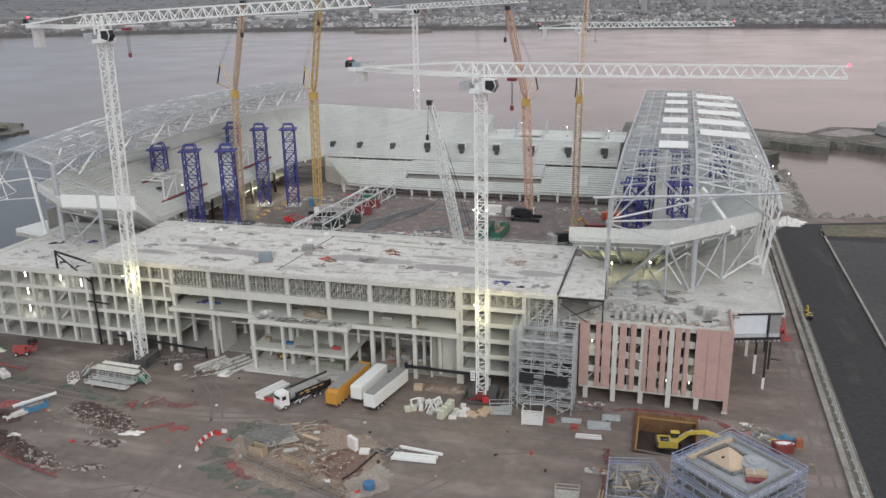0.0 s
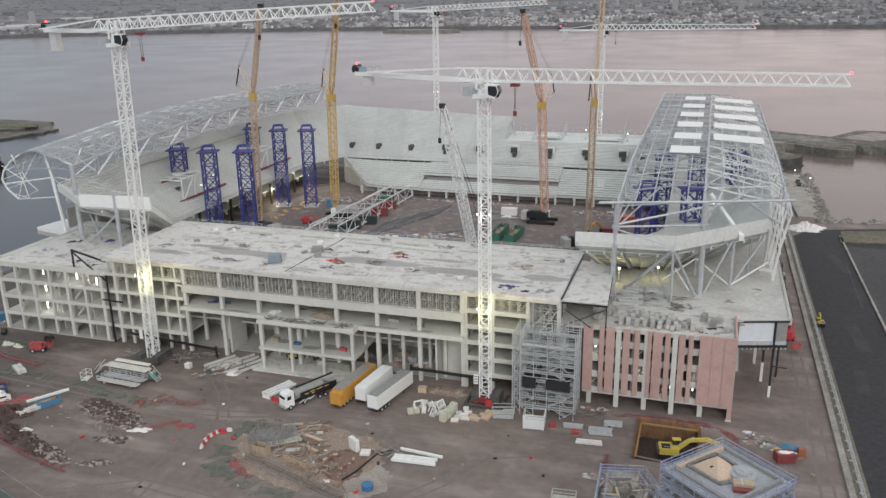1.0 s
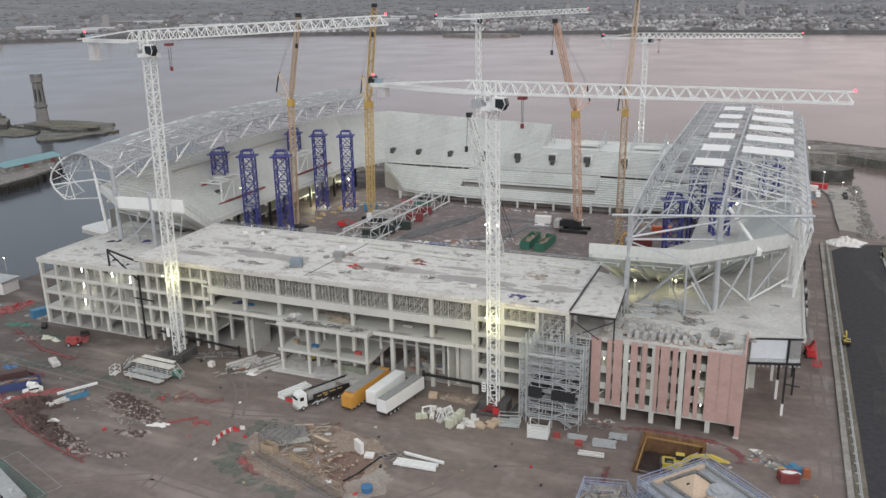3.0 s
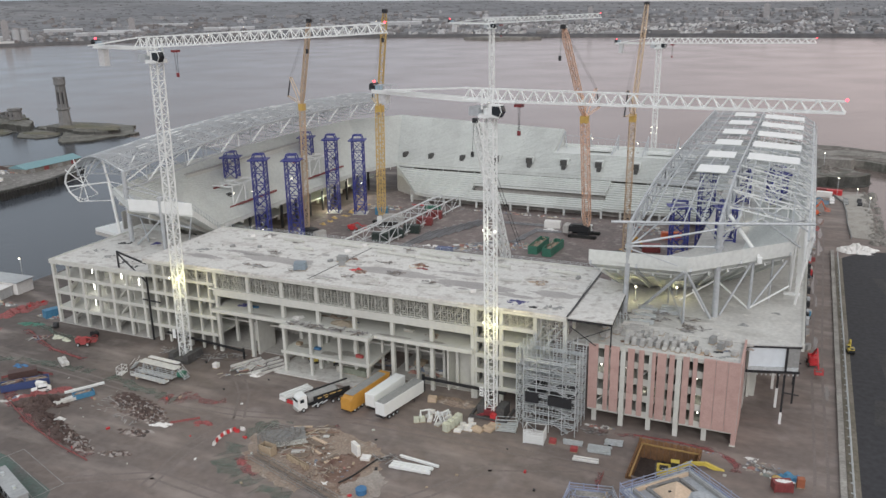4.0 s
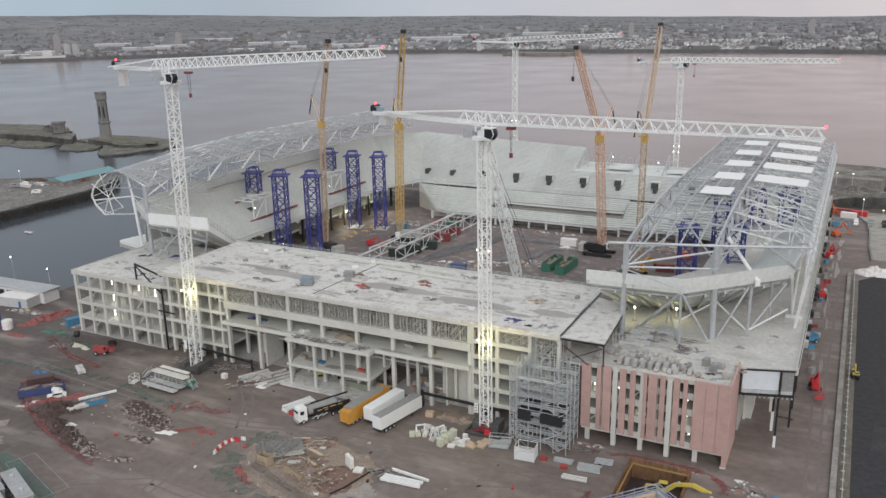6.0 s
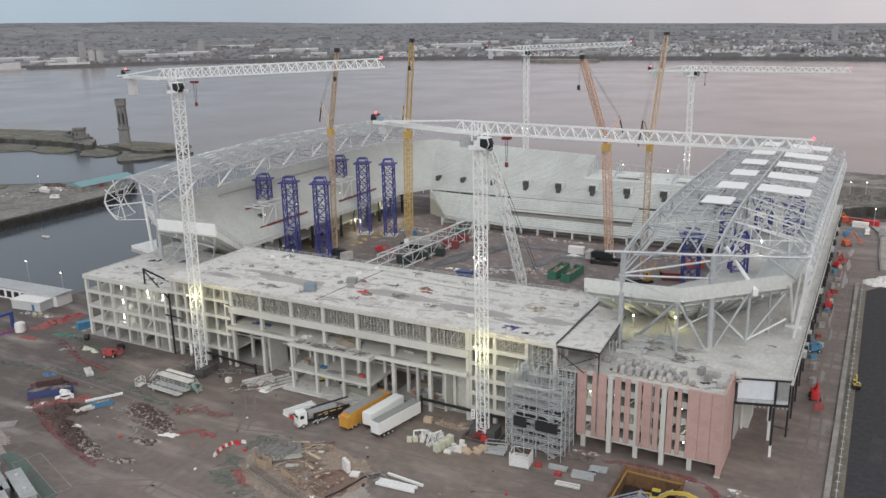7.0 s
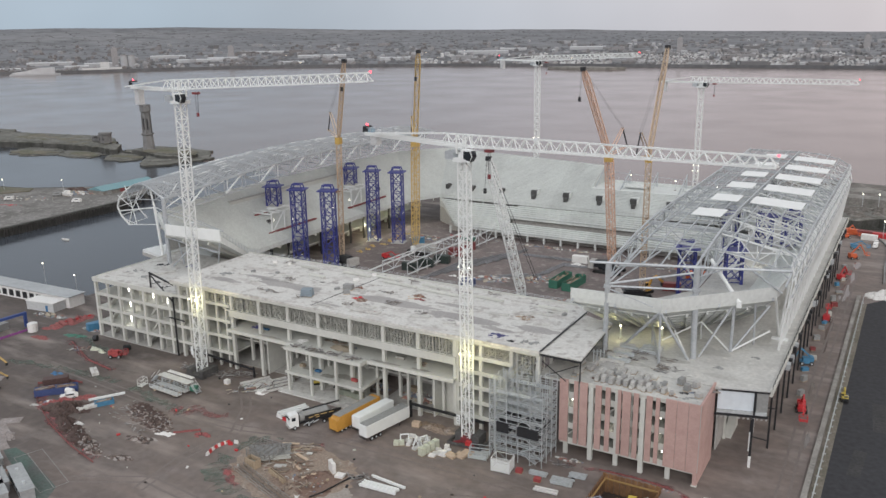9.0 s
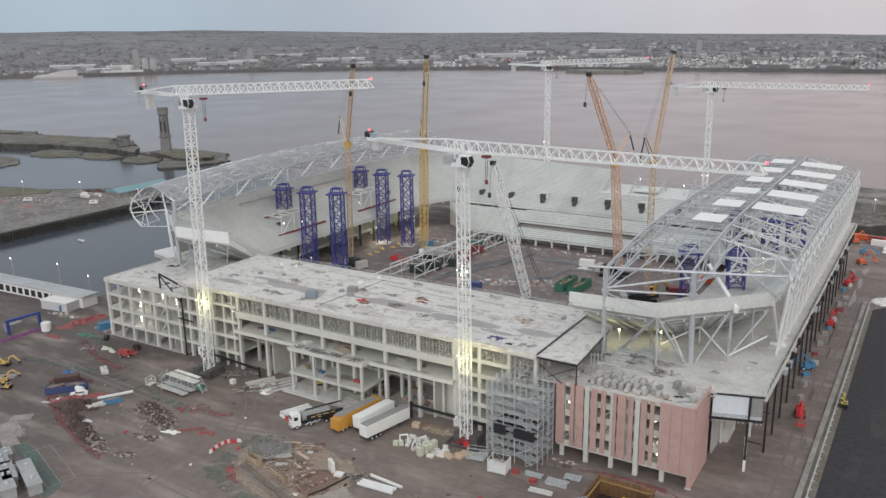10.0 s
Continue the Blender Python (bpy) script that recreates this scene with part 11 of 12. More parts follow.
for k in range(9):
    beams(-8.8 + 0.5 * (k % 2), 162.2 + 1.0 * k, 3, 2, 3.6 - 0.1 * k, M_BLOCKGREY, "grey cast length laid in rows on the deck", 0.4, 0.12, 1, "deck_length", "beam", 16.9 if 162.2 + k < 166.3 else POD, "rows on the podium")
for k in range(46):
    x, y = -14.5 + 22.5 * rnd.random(), 157.4 + 8.2 * rnd.random()
    if x > 3 and rnd.random() < 0.4:
        continue
    roof_pallet(x, y, 86 + 8 * rnd.random(), 0.9 + 1.2 * rnd.random(), 0.6 + 0.4 * rnd.random(), 0.3 + 0.6 * rnd.random(), (M_BLOCKGREY, M_BLOCKGREY, M_ROOFGREY, M_PODIUM)[k % 4], "small stack of grey blocks on the brick block's roof", 16.9, group="loads on the brick block")
for k in range(12):
    sticks("roof_scrap", M_MIXSTEEL, "loose grey tubes on the podium", -13 + 18 * rnd.random(), 167.5 + 9 * rnd.random(), 2.2, 1.0, 10, 700 + k, 0.8, 2.8, 0.13, 4, 25, 0.4, POD)
for k in range(16):
    x, y = -12 + 26 * rnd.random(), 157.6 + 8 * rnd.random()
    heap("roof_scrap", M_MIXJUNK if k % 3 else M_BRICKJUNK, "mixed offcuts on the brick block's roof", x, y, 1.2, 0.6, 0.5, 9, 730 + k, 0.3, 0, "scrap", 16.9)
heap("roof_scrap", M_TAN, "tan timber offcuts on the brick block's roof", 6.6, 158.8, 1.4, 0.7, 0.9, 9, 101, 0.4, 0, "scrap", 16.9)
heap("roof_scrap", M_BLACK, "dark scrap on the brick block's roof", 9.2, 160.6, 0.8, 0.5, 0.5, 4, 102, 0.4, 0, "scrap", 16.9)
heap("roof_scrap", M_ROOFGREY, "grey rubble on the brick block's roof", 11.0, 158.4, 2.2, 1.4, 0.35, 18, 103, 0.4, 0, "scrap", 16.9)
for k in range(7):
    beams(-8.6 + 1.0 * (k % 2), 168.0 + 1.9 * k, 3, 3, 5.5 - 0.3 * k, M_GALV if k % 2 else M_PODIUM, "grey steel or timber length in rows on the podium", 0.35, 0.12, 2, "deck_length", "beam", POD, "rows on the podium")
for k in range(3):
    beams(-3.0, 177.4 + 1.6 * k, 3, 3, 4.5, M_GALV, "grey length in rows on the podium", 0.35, 0.12, 2, "deck_length", "beam", POD, "rows on the podium")
for x, y, s in ((18.5, 185.6, 111), (18.6, 182.8, 112), (12.5, 176.5, 113), (8.5, 169.0, 114), (2.0, 168.6, 115), (11.5, 171, 116)):
    heap("deck_scrap", M_ROOFGREY if s % 2 else M_PODIUM, "small grey materials on the podium deck", x, y, 1.0, 0.6, 0.7, 5, s, 0.5, 0, "materials", POD)
rnd = random.Random(77)
M_DAMPPOD = material("damp_podium", (0.40, 0.395, 0.375), 0.6, vary=0.12, size=1.0, bump=0.05, second=(0.47, 0.465, 0.44), amount=0.5, edge=0.1)
for k, (x, y, rx, ry) in enumerate(((5.4, 191.5, 1.9, 1.3), (14, 172, 4, 1.2), (2, 176, 5, 1.2), (18, 200, 2, 6), (19, 230, 2, 9), (-6, 170, 6, 1.2), (10, 184, 4, 1.0))):
    pts = [(x + rx * (0.7 + 0.4 * rnd.random()) * math.cos(6.28318 * i / 18), y + ry * (0.7 + 0.4 * rnd.random()) * math.sin(6.28318 * i / 18)) for i in range(18)]
    solid("damp_patch", Geo().prism(pts, POD + 0.002, POD + 0.008), M_DAMPPOD, "darker damp patch on the podium deck", "patch", kind="structure")
# outer guard rail, brackets and clutter along the podium's long edge
prl = thing("podium_edge_rail", (24.6, 170, POD), "dark edge rail and brackets along the podium", "railing")
y = 170.0
rnd = random.Random(5)
while y < 343:
    part("post", Geo().bar((24.6, y, POD + 0.1), (24.6, y, POD + 1.3), 0.1), M_BLACK, prl)
    g = Geo()
    for z in (POD + 0.6, POD + 1.2):
        g.bar((24.6, y, z), (24.6, y + 3.0, z), 0.07)
    part("rail_bay", g, M_BLACK, prl)
    if rnd.random() < 0.5:
        part("bracket", Geo().box(25.0, y + 1.4, 14.2 + 2 * rnd.random(), 0.9, 0.8 + rnd.random(), 0.8 + rnd.random()), M_BLACK if rnd.random() < 0.7 else M_GREY, prl, "bracket bolted to the edge")
    y += 3.0
# scattered loads at the foot of the podium
for k in range(20):
    x, y = 25.2 + 1.6 * rnd.random(), 176 + 8.2 * k + 3 * rnd.random()
    mt = (M_ROOFGREY, M_LIFTBLUE, M_PROP, M_CONTRED, M_ROOFGREY)[k % 5]
    lb = ("dark grey", "blue", "grey", "dull red", "dark grey")[k % 5]
    if y < 205:
        continue
    roof_pallet(x, y, 80 * rnd.random(), 1.2 + rnd.random(), 1.0, 0.8 + rnd.random(), mt, lb + " wrapped load at the foot of the podium", 0.0, group="loads along the lane")
M_PUDDLE = bpy.data.materials.new("standing_water")
M_PUDDLE.use_nodes = True
M_PUDDLE.node_tree.nodes["Principled BSDF"].inputs["Base Color"].default_value = (0.16, 0.135, 0.12, 1)
M_PUDDLE.node_tree.nodes["Principled BSDF"].inputs["Roughness"].default_value = 0.06
for k, (x, y, rx, ry) in enumerate(((28.4, 302, 1.8, 11), (29.2, 322, 0.9, 8), (27.6, 262, 0.8, 11), (28.0, 246, 0.7, 6), (29.5, 340, 1.2, 7), (28.2, 215, 0.7, 5), (30.6, 186, 0.6, 4))):
    pts = [(x + rx * (0.55 + 0.65 * rnd.random()) * math.cos(6.28318 * i / 20), y + ry * (0.7 + 0.45 * rnd.random()) * math.sin(6.28318 * i / 20)) for i in range(20)]
    solid("puddle", Geo().prism(pts, 0.002, 0.012), M_PUDDLE, "shallow puddle reflecting the sky on the lane", "puddle", kind="structure")
# wheel tracks
M_TRACK = material("wheel_track", (0.155, 0.129, 0.118), 0.6, vary=0.2, size=0.6, bump=0.2, second=(0.175, 0.146, 0.134), amount=0.55)
for k, pts in enumerate(([(-160, 133), (-130, 131), (-100, 128.5), (-84, 130), (-60, 136.5), (-30, 137.5), (-10, 137), (20, 133)], [(-84, 100), (-86, 115), (-84, 128), (-90, 138), (-98, 146)],
                         [(-45, 105), (-35, 118), (-28, 130), (-12, 136)], [(29, 110), (29.5, 150), (28.5, 200), (29, 260), (29.5, 330)], [(-100, 96), (-85, 104), (-60, 102), (-35, 106)])):
    for off in (-1.1, 1.1):
        g = Geo()
        for (xa, ya), (xb, yb) in zip(pts, pts[1:]):
            d = Vector((xb - xa, yb - ya, 0)).normalized()
            o = Vector((-d.y, d.x, 0)) * off
            g.bar((xa + o.x, ya + o.y, 0.004 + 0.001 * k), (xb + o.x, yb + o.y, 0.004 + 0.001 * k), 0.55, 0.012)
        solid("wheel_track", g, M_TRACK, "dark wheel track pressed in the mud", "track", kind="structure")

# ---- beside the square tower ----
M_RUSTORANGE = material("rusty_orange_paint", (0.33, 0.115, 0.06), 0.65, vary=0.2, bump=0.0)
container(23.0, 142.8, 20, 3.2, M_CONTRED, "red generator unit with a white top", 1.8, 2.0)
heap("white_sheet", M_BARWHITE, "white sheet over the red unit", 23.0, 142.8, 1.3, 0.6, 0.4, 6, 121, 0.5, 20, "sheet", 1.8)
heap("blue_hose", M_LIFTBLUE, "coil of blue hose and drums", 24.7, 147.2, 1.5, 1.0, 1.9, 10, 122, 0.7)
block_stack(26.0, 144.9, 10, 1, 1, 1, (1.3, 1.1, 1.7), M_RUSTORANGE, "rusty orange cabinet beside the hose coil", "crate")
heap("scrap_heap", M_MIXJUNK, "grey scrap near the brick block", 19.2, 147.6, 3.2, 1.6, 0.9, 34, 123, 0.45, -20)
sticks("scrap", M_MIXSTEEL, "grey offcuts near the brick block", 19.6, 148.6, 2.6, 1.4, 24, 124, 0.8, 2.6, 0.14, -30, 40, 0.5)
heap("scrap_heap", M_BARWHITE, "white sheets near the brick block", 17.8, 151.2, 1.8, 0.6, 0.5, 9, 125, 0.5, -20)
solid("hose_ring", Geo().tube((22.2, 146.4, 0.02), (22.2, 146.4, 0.14), 1.0, 14), M_YELLOW, "yellow coiled hose on the mud", "hose")
heap("scrap_heap", M_MIXJUNK, "mixed scrap near the tower stump", -8, 128.5, 3.0, 1.2, 0.7, 20, 126, 0.5, 0)
# small things scattered over the yard
rnd = random.Random(66)
for k in range(70):
    x, y = -140 + 168 * rnd.random(), 104 + 48 * rnd.random()
    if (-92 < x < -62 and y > 148) or (-4 < x < 9 and y > 135):
        continue
    s = 0.2 + 0.3 * rnd.random()
    solid("loose_crate", Geo().box(x, y, s * 0.35, s * 1.6, s, s * 0.7, 180 * rnd.random()), (M_BARWHITE, M_PROP, M_TIMBER, M_RED, M_BLACK)[k % 5],
          ("small white box", "small grey box", "small timber offcut", "small red box", "small dark box")[k % 5] + " lying on the mud", "box", "small loose boxes")

# ---- inside the bowl ----
M_PALESTEEL = material("pale_primed_steel", (0.62, 0.64, 0.65), 0.5, vary=0.1, bump=0.0)
asm = thing("truss_on_stands", (-116, 275, 0), "pale box-shaped roof truss assembled on the ground", "steel truss")
for off in (0.0, 7.5):
    for z in (1.2, 5.4):
        a, b = (-124.0 + off * 1.35, 247 + off * 0.2, z), (-117.5 + off * 1.0, 312, z)
        part("chord", Geo().bar(a, b, 0.38), M_PALESTEEL, asm)
    for i in range(10):
        t0, t1 = i / 10, (i + 1) / 10
        a, b = lerp((-124.0 + off * 1.35, 247 + off * 0.2, 1.2), (-117.5 + off, 312, 1.2), t0), lerp((-124.0 + off * 1.35, 247 + off * 0.2, 5.4), (-117.5 + off, 312, 5.4), t1)
        part("web", Geo().bar(a if i % 2 else (a[0], a[1], 5.4), b if i % 2 else (b[0], b[1], 1.2), 0.2), M_PALESTEEL, asm)
        part("post", Geo().bar(a, (a[0], a[1], 5.4), 0.2), M_PALESTEEL, asm)
        part("stand", Geo().bar((a[0], a[1], 0), (a[0], a[1], 1.2), 0.5), M_DARKCONC, asm)
for i in range(9):
    t = (i + 0.5) / 9
    a, b = lerp((-124.0, 247, 5.4), (-117.5, 312, 5.4), t), lerp((-113.9, 248.5, 5.4), (-110.0, 312, 5.4), t)
    part("cross_bar", Geo().bar(a, b, 0.2), M_PALESTEEL, asm)
M_LAIDSTEEL = material("weathered_steel_lengths", (0.27, 0.275, 0.29), 0.55, metal=0.2, vary=0.2, bump=0.0, second=(0.2, 0.2, 0.21), amount=0.5, piece=0.2)
ln = thing("long_boom", (-124, 260, 0), "long pale lattice lying on trestles", "steel truss")
part("chord", Geo().bar((-131, 246, 0.6), (-123, 318, 3.0), 0.5), M_WHITE, ln)
for k in range(9):
    beams(-107.0 + 1.9 * k, 262 + 4.2 * k, 84, 2, 26 - k, M_LAIDSTEEL, "long grey steel length laid out inside the bowl", 0.4, 0.8, 1, "steel_beam", "beam", 0.03, "steel laid out in the bowl")
for x, y, a, L, n in ((-78, 297, 2, 22, 3), (-70, 284, 80, 18, 3), (-73, 272, 60, 14, 2), (-80, 268, 40, 12, 3), (-64, 290, 10, 10, 3)):
    beams(x, y, a, n, L, M_LAIDSTEEL, "grey steel length laid out inside the bowl", 0.35, 0.6, 1, "steel_beam", "beam", 0.03, "steel laid out in the bowl")
heap("material_heap", M_MIXJUNK, "mixed materials inside the bowl", -72, 268, 8, 5, 1.1, 110, 131, 0.6, 20)
heap("material_heap", M_MIXJUNK, "mixed materials inside the bowl", -86, 262, 7, 5, 1.1, 80, 132, 0.7, 20)
heap("material_heap", M_MIXJUNK, "mixed materials along the river-side tier", -80, 311.5, 32, 1.6, 0.8, 150, 133, 0.6, 0)
heap("material_heap", M_MIXJUNK, "mixed materials below the north tier", -30, 305, 12, 6, 0.9, 70, 134, 0.6, 0)
heap("material_heap", M_MIXJUNK, "mixed materials below the south tier", -140, 303, 9, 5, 1.0, 60, 135, 0.7, 0)
heap("material_heap", M_RED, "red barriers inside the bowl", -128, 312, 4, 1, 1.0, 12, 136, 0.6, 0)
heap("white_rubble", M_BARWHITE, "white sacks inside the bowl", -64, 292, 3, 1.4, 1.6, 14, 137, 0.8, 0)
heap("white_rubble", M_BARWHITE, "white sacks inside the bowl", -98, 258, 3, 1.2, 0.9, 10, 138, 0.7, 0)
container(-64.5, 296.5, 5, 6, M_BARWHITE, "white site container inside the bowl", 2.8)
container(-24.0, 278, 15, 6, M_CONTRED, "red site container below the north tier", 2.8)
container(-20.0, 296, 15, 7, M_LIFTORANGE, "orange site container below the north tier", 2.6)
heap("material_heap", M_MIXJUNK, "mixed materials below the near roof", -50, 250, 8, 4, 1.0, 60, 139, 0.6, 0)
# works under the tiers
for k in range(8):
    x = -150 + 1.0 * rnd.random()
    heap("yellow_rails", M_YELLOW, "yellow edge rails stacked under the south tier", -152 + 3 * rnd.random(), 270 + 5 * k, 1.6, 0.8, 1.4, 6, 150 + k, 0.5, 0, "rails", 0.0)

# ---- yard to the south ----
M_SHEDROOF = material("pale_grey_roof_sheet", (0.42, 0.44, 0.45), 0.6, vary=0.1, size=2.0, bump=0.0, second=(0.34, 0.355, 0.365), amount=0.45)
shed = thing("long_shed", (-225, 165, 0), "long low white shed with dark window openings", "shed")
at = frame_at(-239, 164.0, 3)
part("wall", Geo().box(*at(14, 3), 1.9, 58, 6, 3.8, 3), M_BARWHITE, shed)
part("roof", Geo().box(*at(14, 3), 3.95, 59, 7, 0.3, 3), M_SHEDROOF, shed, "pale grey sheet roof")
for k in range(12):
    part("window", Geo().box(*at(-12 + 3.6 * k, -0.03), 1.7, 2.2, 0.12, 2.2, 3), M_BLACK, shed, "dark window opening")
    part("frame", Geo().box(*at(-10.2 + 3.6 * k, -0.06), 1.7, 0.4, 0.16, 2.8, 3), M_WHITE, shed)
at = frame_at(-203, 160.5, 8)
M_CABIN0 = material("grey_white_panel", (0.52, 0.53, 0.53), 0.6, vary=0.1, bump=0.0)
bl = thing("site_building", (-200, 161, 0), "white flat-roofed site building at the dock edge", "building")
part("wall", Geo().box(*at(0, 2), 1.5, 12, 5, 3.0, 8), M_CABIN0, bl)
part("roof", Geo().box(*at(0, 2), 3.1, 12.4, 5.4, 0.25, 8), M_BARWHITE, bl)
heap("site_stores", M_MIXJUNK, "mixed stores stacked beside the site building", -196, 158.5, 7, 1.6, 1.2, 40, 701, 0.5, 8)
part("door", Geo().box(*at(3, -0.53), 1.1, 1.0, 0.1, 2.1, 8), M_BLUEPLASTIC, bl)
for x, y, z in ((-256, 178, 7), (-232, 182, 7), (-206, 176.5, 7.5)):
    floodlight(x, y, -0.2 if y < 178 else -4.2, z, 0, label="lit lamp post at the dock edge")
M_GATEBLUE = material("bright_blue_paint", (0.04, 0.075, 0.24), 0.5, vary=0.1, bump=0.0)
gt = thing("site_gate", (-193, 145, 0), "bright blue site gate portal", "gate")
for x, y in ((-194.0, 138.5), (-193.2, 148.5)):
    part("post", Geo().bar((x, y, 0), (x, y, 4.2), 0.8), M_GATEBLUE, gt)
part("header", Geo().bar((-194, 138.0, 4.4), (-193.2, 149.0, 4.4), 0.8, 0.8), M_GATEBLUE, gt)
part("hut", Geo().box(-197, 142, 1.1, 2.4, 5.0, 2.2), M_ROOFGREY, gt)
M_MAGENTA = material("magenta_hoarding", (0.27, 0.08, 0.27), 0.55, vary=0.12, bump=0.0)
net_fence([(-190.5, 126), (-189.5, 133), (-189.0, 146)], M_MAGENTA, "magenta hoarding along the entrance", 0.85, "hoarding")
solid("water_tank", Geo().tube((-187.2, 146.8, 0), (-187.2, 146.8, 2.6), 1.5, 12).tube((-187.2, 146.8, 2.6), (-187.2, 146.8, 2.8), 1.2, 12), M_BARWHITE, "white round water tank", "tank")
heap("red_heap", M_REDNET, "heap of red barriers and dark spoil along the dock edge", -184.2, 157.5, 2.2, 8.5, 1.8, 60, 161, 0.9, -4)
for k in range(4):
    barrier(-184.8 + 0.6 * k, 152 + 4 * k, 80, M_RED, "red plastic barrier on the spoil")
heap("scrap_heap", M_REDNET, "red scrap near the gate", -180, 144.5, 3, 1.0, 0.9, 20, 162, 0.6, 10)
heap("scrap_heap", M_GREEN, "green sheets near the concrete frame", -172, 150.5, 4, 1.4, 0.6, 24, 163, 0.6, 10)
heap("scrap_heap", M_MIXJUNK, "mixed materials near the concrete frame", -172, 157, 4, 2.0, 1.2, 40, 164, 0.6, 10)
container(-171.2, 156.8, 70, 4.0, M_LIFTBLUE, "blue container beside the concrete frame", 2.4, 2.2)
heap("sack_heap", M_PALLET, "pale yellow sacks on the mud", -157.4, 145.8, 1.6, 1.0, 1.2, 9, 165, 0.7)
heap("sack_heap", M_PALLET, "pale yellow sacks on the mud", -153.6, 145.6, 1.2, 0.9, 1.0, 7, 166, 0.6)
sticks("scrap", M_MIXJUNK, "loose cables and offcuts on the mud", -161, 143.6, 3, 1.2, 24, 167, 0.8, 2.4, 0.14, 20, 50, 0.4)
solid("cable_drum", Geo().tube((-147.8, 149.6, 0.8), (-147.8, 150.8, 0.8), 0.9, 12).tube((-147.8, 149.4, 0.9), (-147.8, 149.6, 0.9), 1.0, 12), M_BLACK, "dark cable drum near the frame", "cable drum")
solid("cable_drum", Geo().tube((-163.4, 150.6, 0.8), (-162.4, 151.2, 0.8), 0.9, 12), M_BLACK, "dark cable drum near the frame", "cable drum")

# cabins and marked yard
M_CABIN = material("white_cabin_roof", (0.36, 0.375, 0.38), 0.6, vary=0.1, bump=0.0, second=(0.27, 0.28, 0.285), amount=0.5)


def cabin(x, y, ang, L, W, h, label="pale flat-roofed site cabin"):
    cb_ = thing("site_cabin", (x, y, 0), label, "cabin", "site cabins")
    at = frame_at(x, y, ang)
    part("body", Geo().box(x, y, h / 2, L, W, h, ang), M_CABIN, cb_)
    part("roof", Geo().box(x, y, h + 0.08, L + 0.3, W + 0.3, 0.16, ang), M_CABIN, cb_)
    for k in range(int(L / 2.4)):
        part("window", Geo().box(*at(-L / 2 + 1.4 + 2.4 * k, -W / 2 - 0.02), h * 0.6, 1.0, 0.08, 0.9, ang), M_GLASSDARK, cb_)
    for k in range(2):
        part("roof_vent", Geo().box(*at(-L / 4 + k * L / 2, 0), h + 0.4, 0.8, 0.6, 0.5, ang), M_GALV, cb_)
    return cb_


for x, y, L, W, h, a in ((-105.6, 89.4, 12.5, 2.6, 2.2, -22), (-110.4, 87.6, 8.0, 2.6, 2.2, -22), (-107.0, 85.0, 9.0, 2.8, 2.2, -22), (-116.0, 89.6, 5.0, 2.6, 2.2, -22), (-113.4, 84.4, 6.0, 2.8, 2.2, -22), (-119.5, 92.6, 4.0, 2.2, 1.6, -22)):
    cabin(x, y, a, L, W, h)
M_COURT = material("green_marked_yard", (0.085, 0.135, 0.115), 0.85, vary=0.2, size=1.0, bump=0.1, second=(0.12, 0.125, 0.12), amount=0.5)
solid("marked_yard", Geo().prism([(-123.7, 96.8), (-122.2, 98.9), (-117.4, 98.2), (-99.4, 92.8), (-97.0, 89.0), (-97.4, 86.9), (-101.0, 88.6), (-118.6, 94.8)], 0.0, 0.02), M_COURT, "green painted yard beside the cabins", "yard", kind="structure")
M_YARDLINE = material("worn_yard_paint", (0.30, 0.30, 0.29), 0.8, vary=0.3, size=0.4, bump=0.0, second=(0.2, 0.2, 0.19), amount=0.45)
for a, b in (((-118.2, 95.8), (-100.4, 89.8)), ((-117.3, 98.4), (-99.6, 92.4)), ((-116.3, 101.3), (-98.8, 95.3)), ((-100.4, 89.8), (-98.8, 95.3)), ((-118.2, 95.8), (-116.3, 101.3))):
    solid("yard_line", Geo().bar((*a, 0.03), (*b, 0.03), 0.13, 0.03), M_YARDLINE, "worn white painted yard line", "yard line", kind="structure")


def car(x, y, z, ang, mat, label, van=False):
    cr_ = thing("car" if not van else "van", (x, y, z), label, "car" if not van else "van", "parked cars")
    at = frame_at(x, y, ang)
    prof = ((-2.1, 0.75), (-1.9, 0.95), (-1.1, 1.0), (-0.5, 1.45), (1.2, 1.45), (1.9, 0.98), (2.15, 0.85)) if not van else ((-2.6, 1.0), (-2.3, 1.3), (-1.7, 2.1), (2.5, 2.2), (2.6, 1.0))
    rings = [[(*at(a, -0.88), z + 0.35), (*at(a, 0.88), z + 0.35), (*at(a, 0.8), z + h), (*at(a, -0.8), z + h)] for a, h in prof]
    b = part("body", Geo().loft(rings), mat, cr_)
    part("window_band", Geo().box(*at(0.3, 0), z + (1.2 if not van else 1.7), 2.0, 1.7, 0.35, ang), M_GLASSDARK, b)
    for a in (-1.35, 1.35):
        for c_ in (-0.8, 0.8):
            wheel(cr_, *at(a, c_), z + 0.33, 0.33, 0.22, ang)
    return cr_


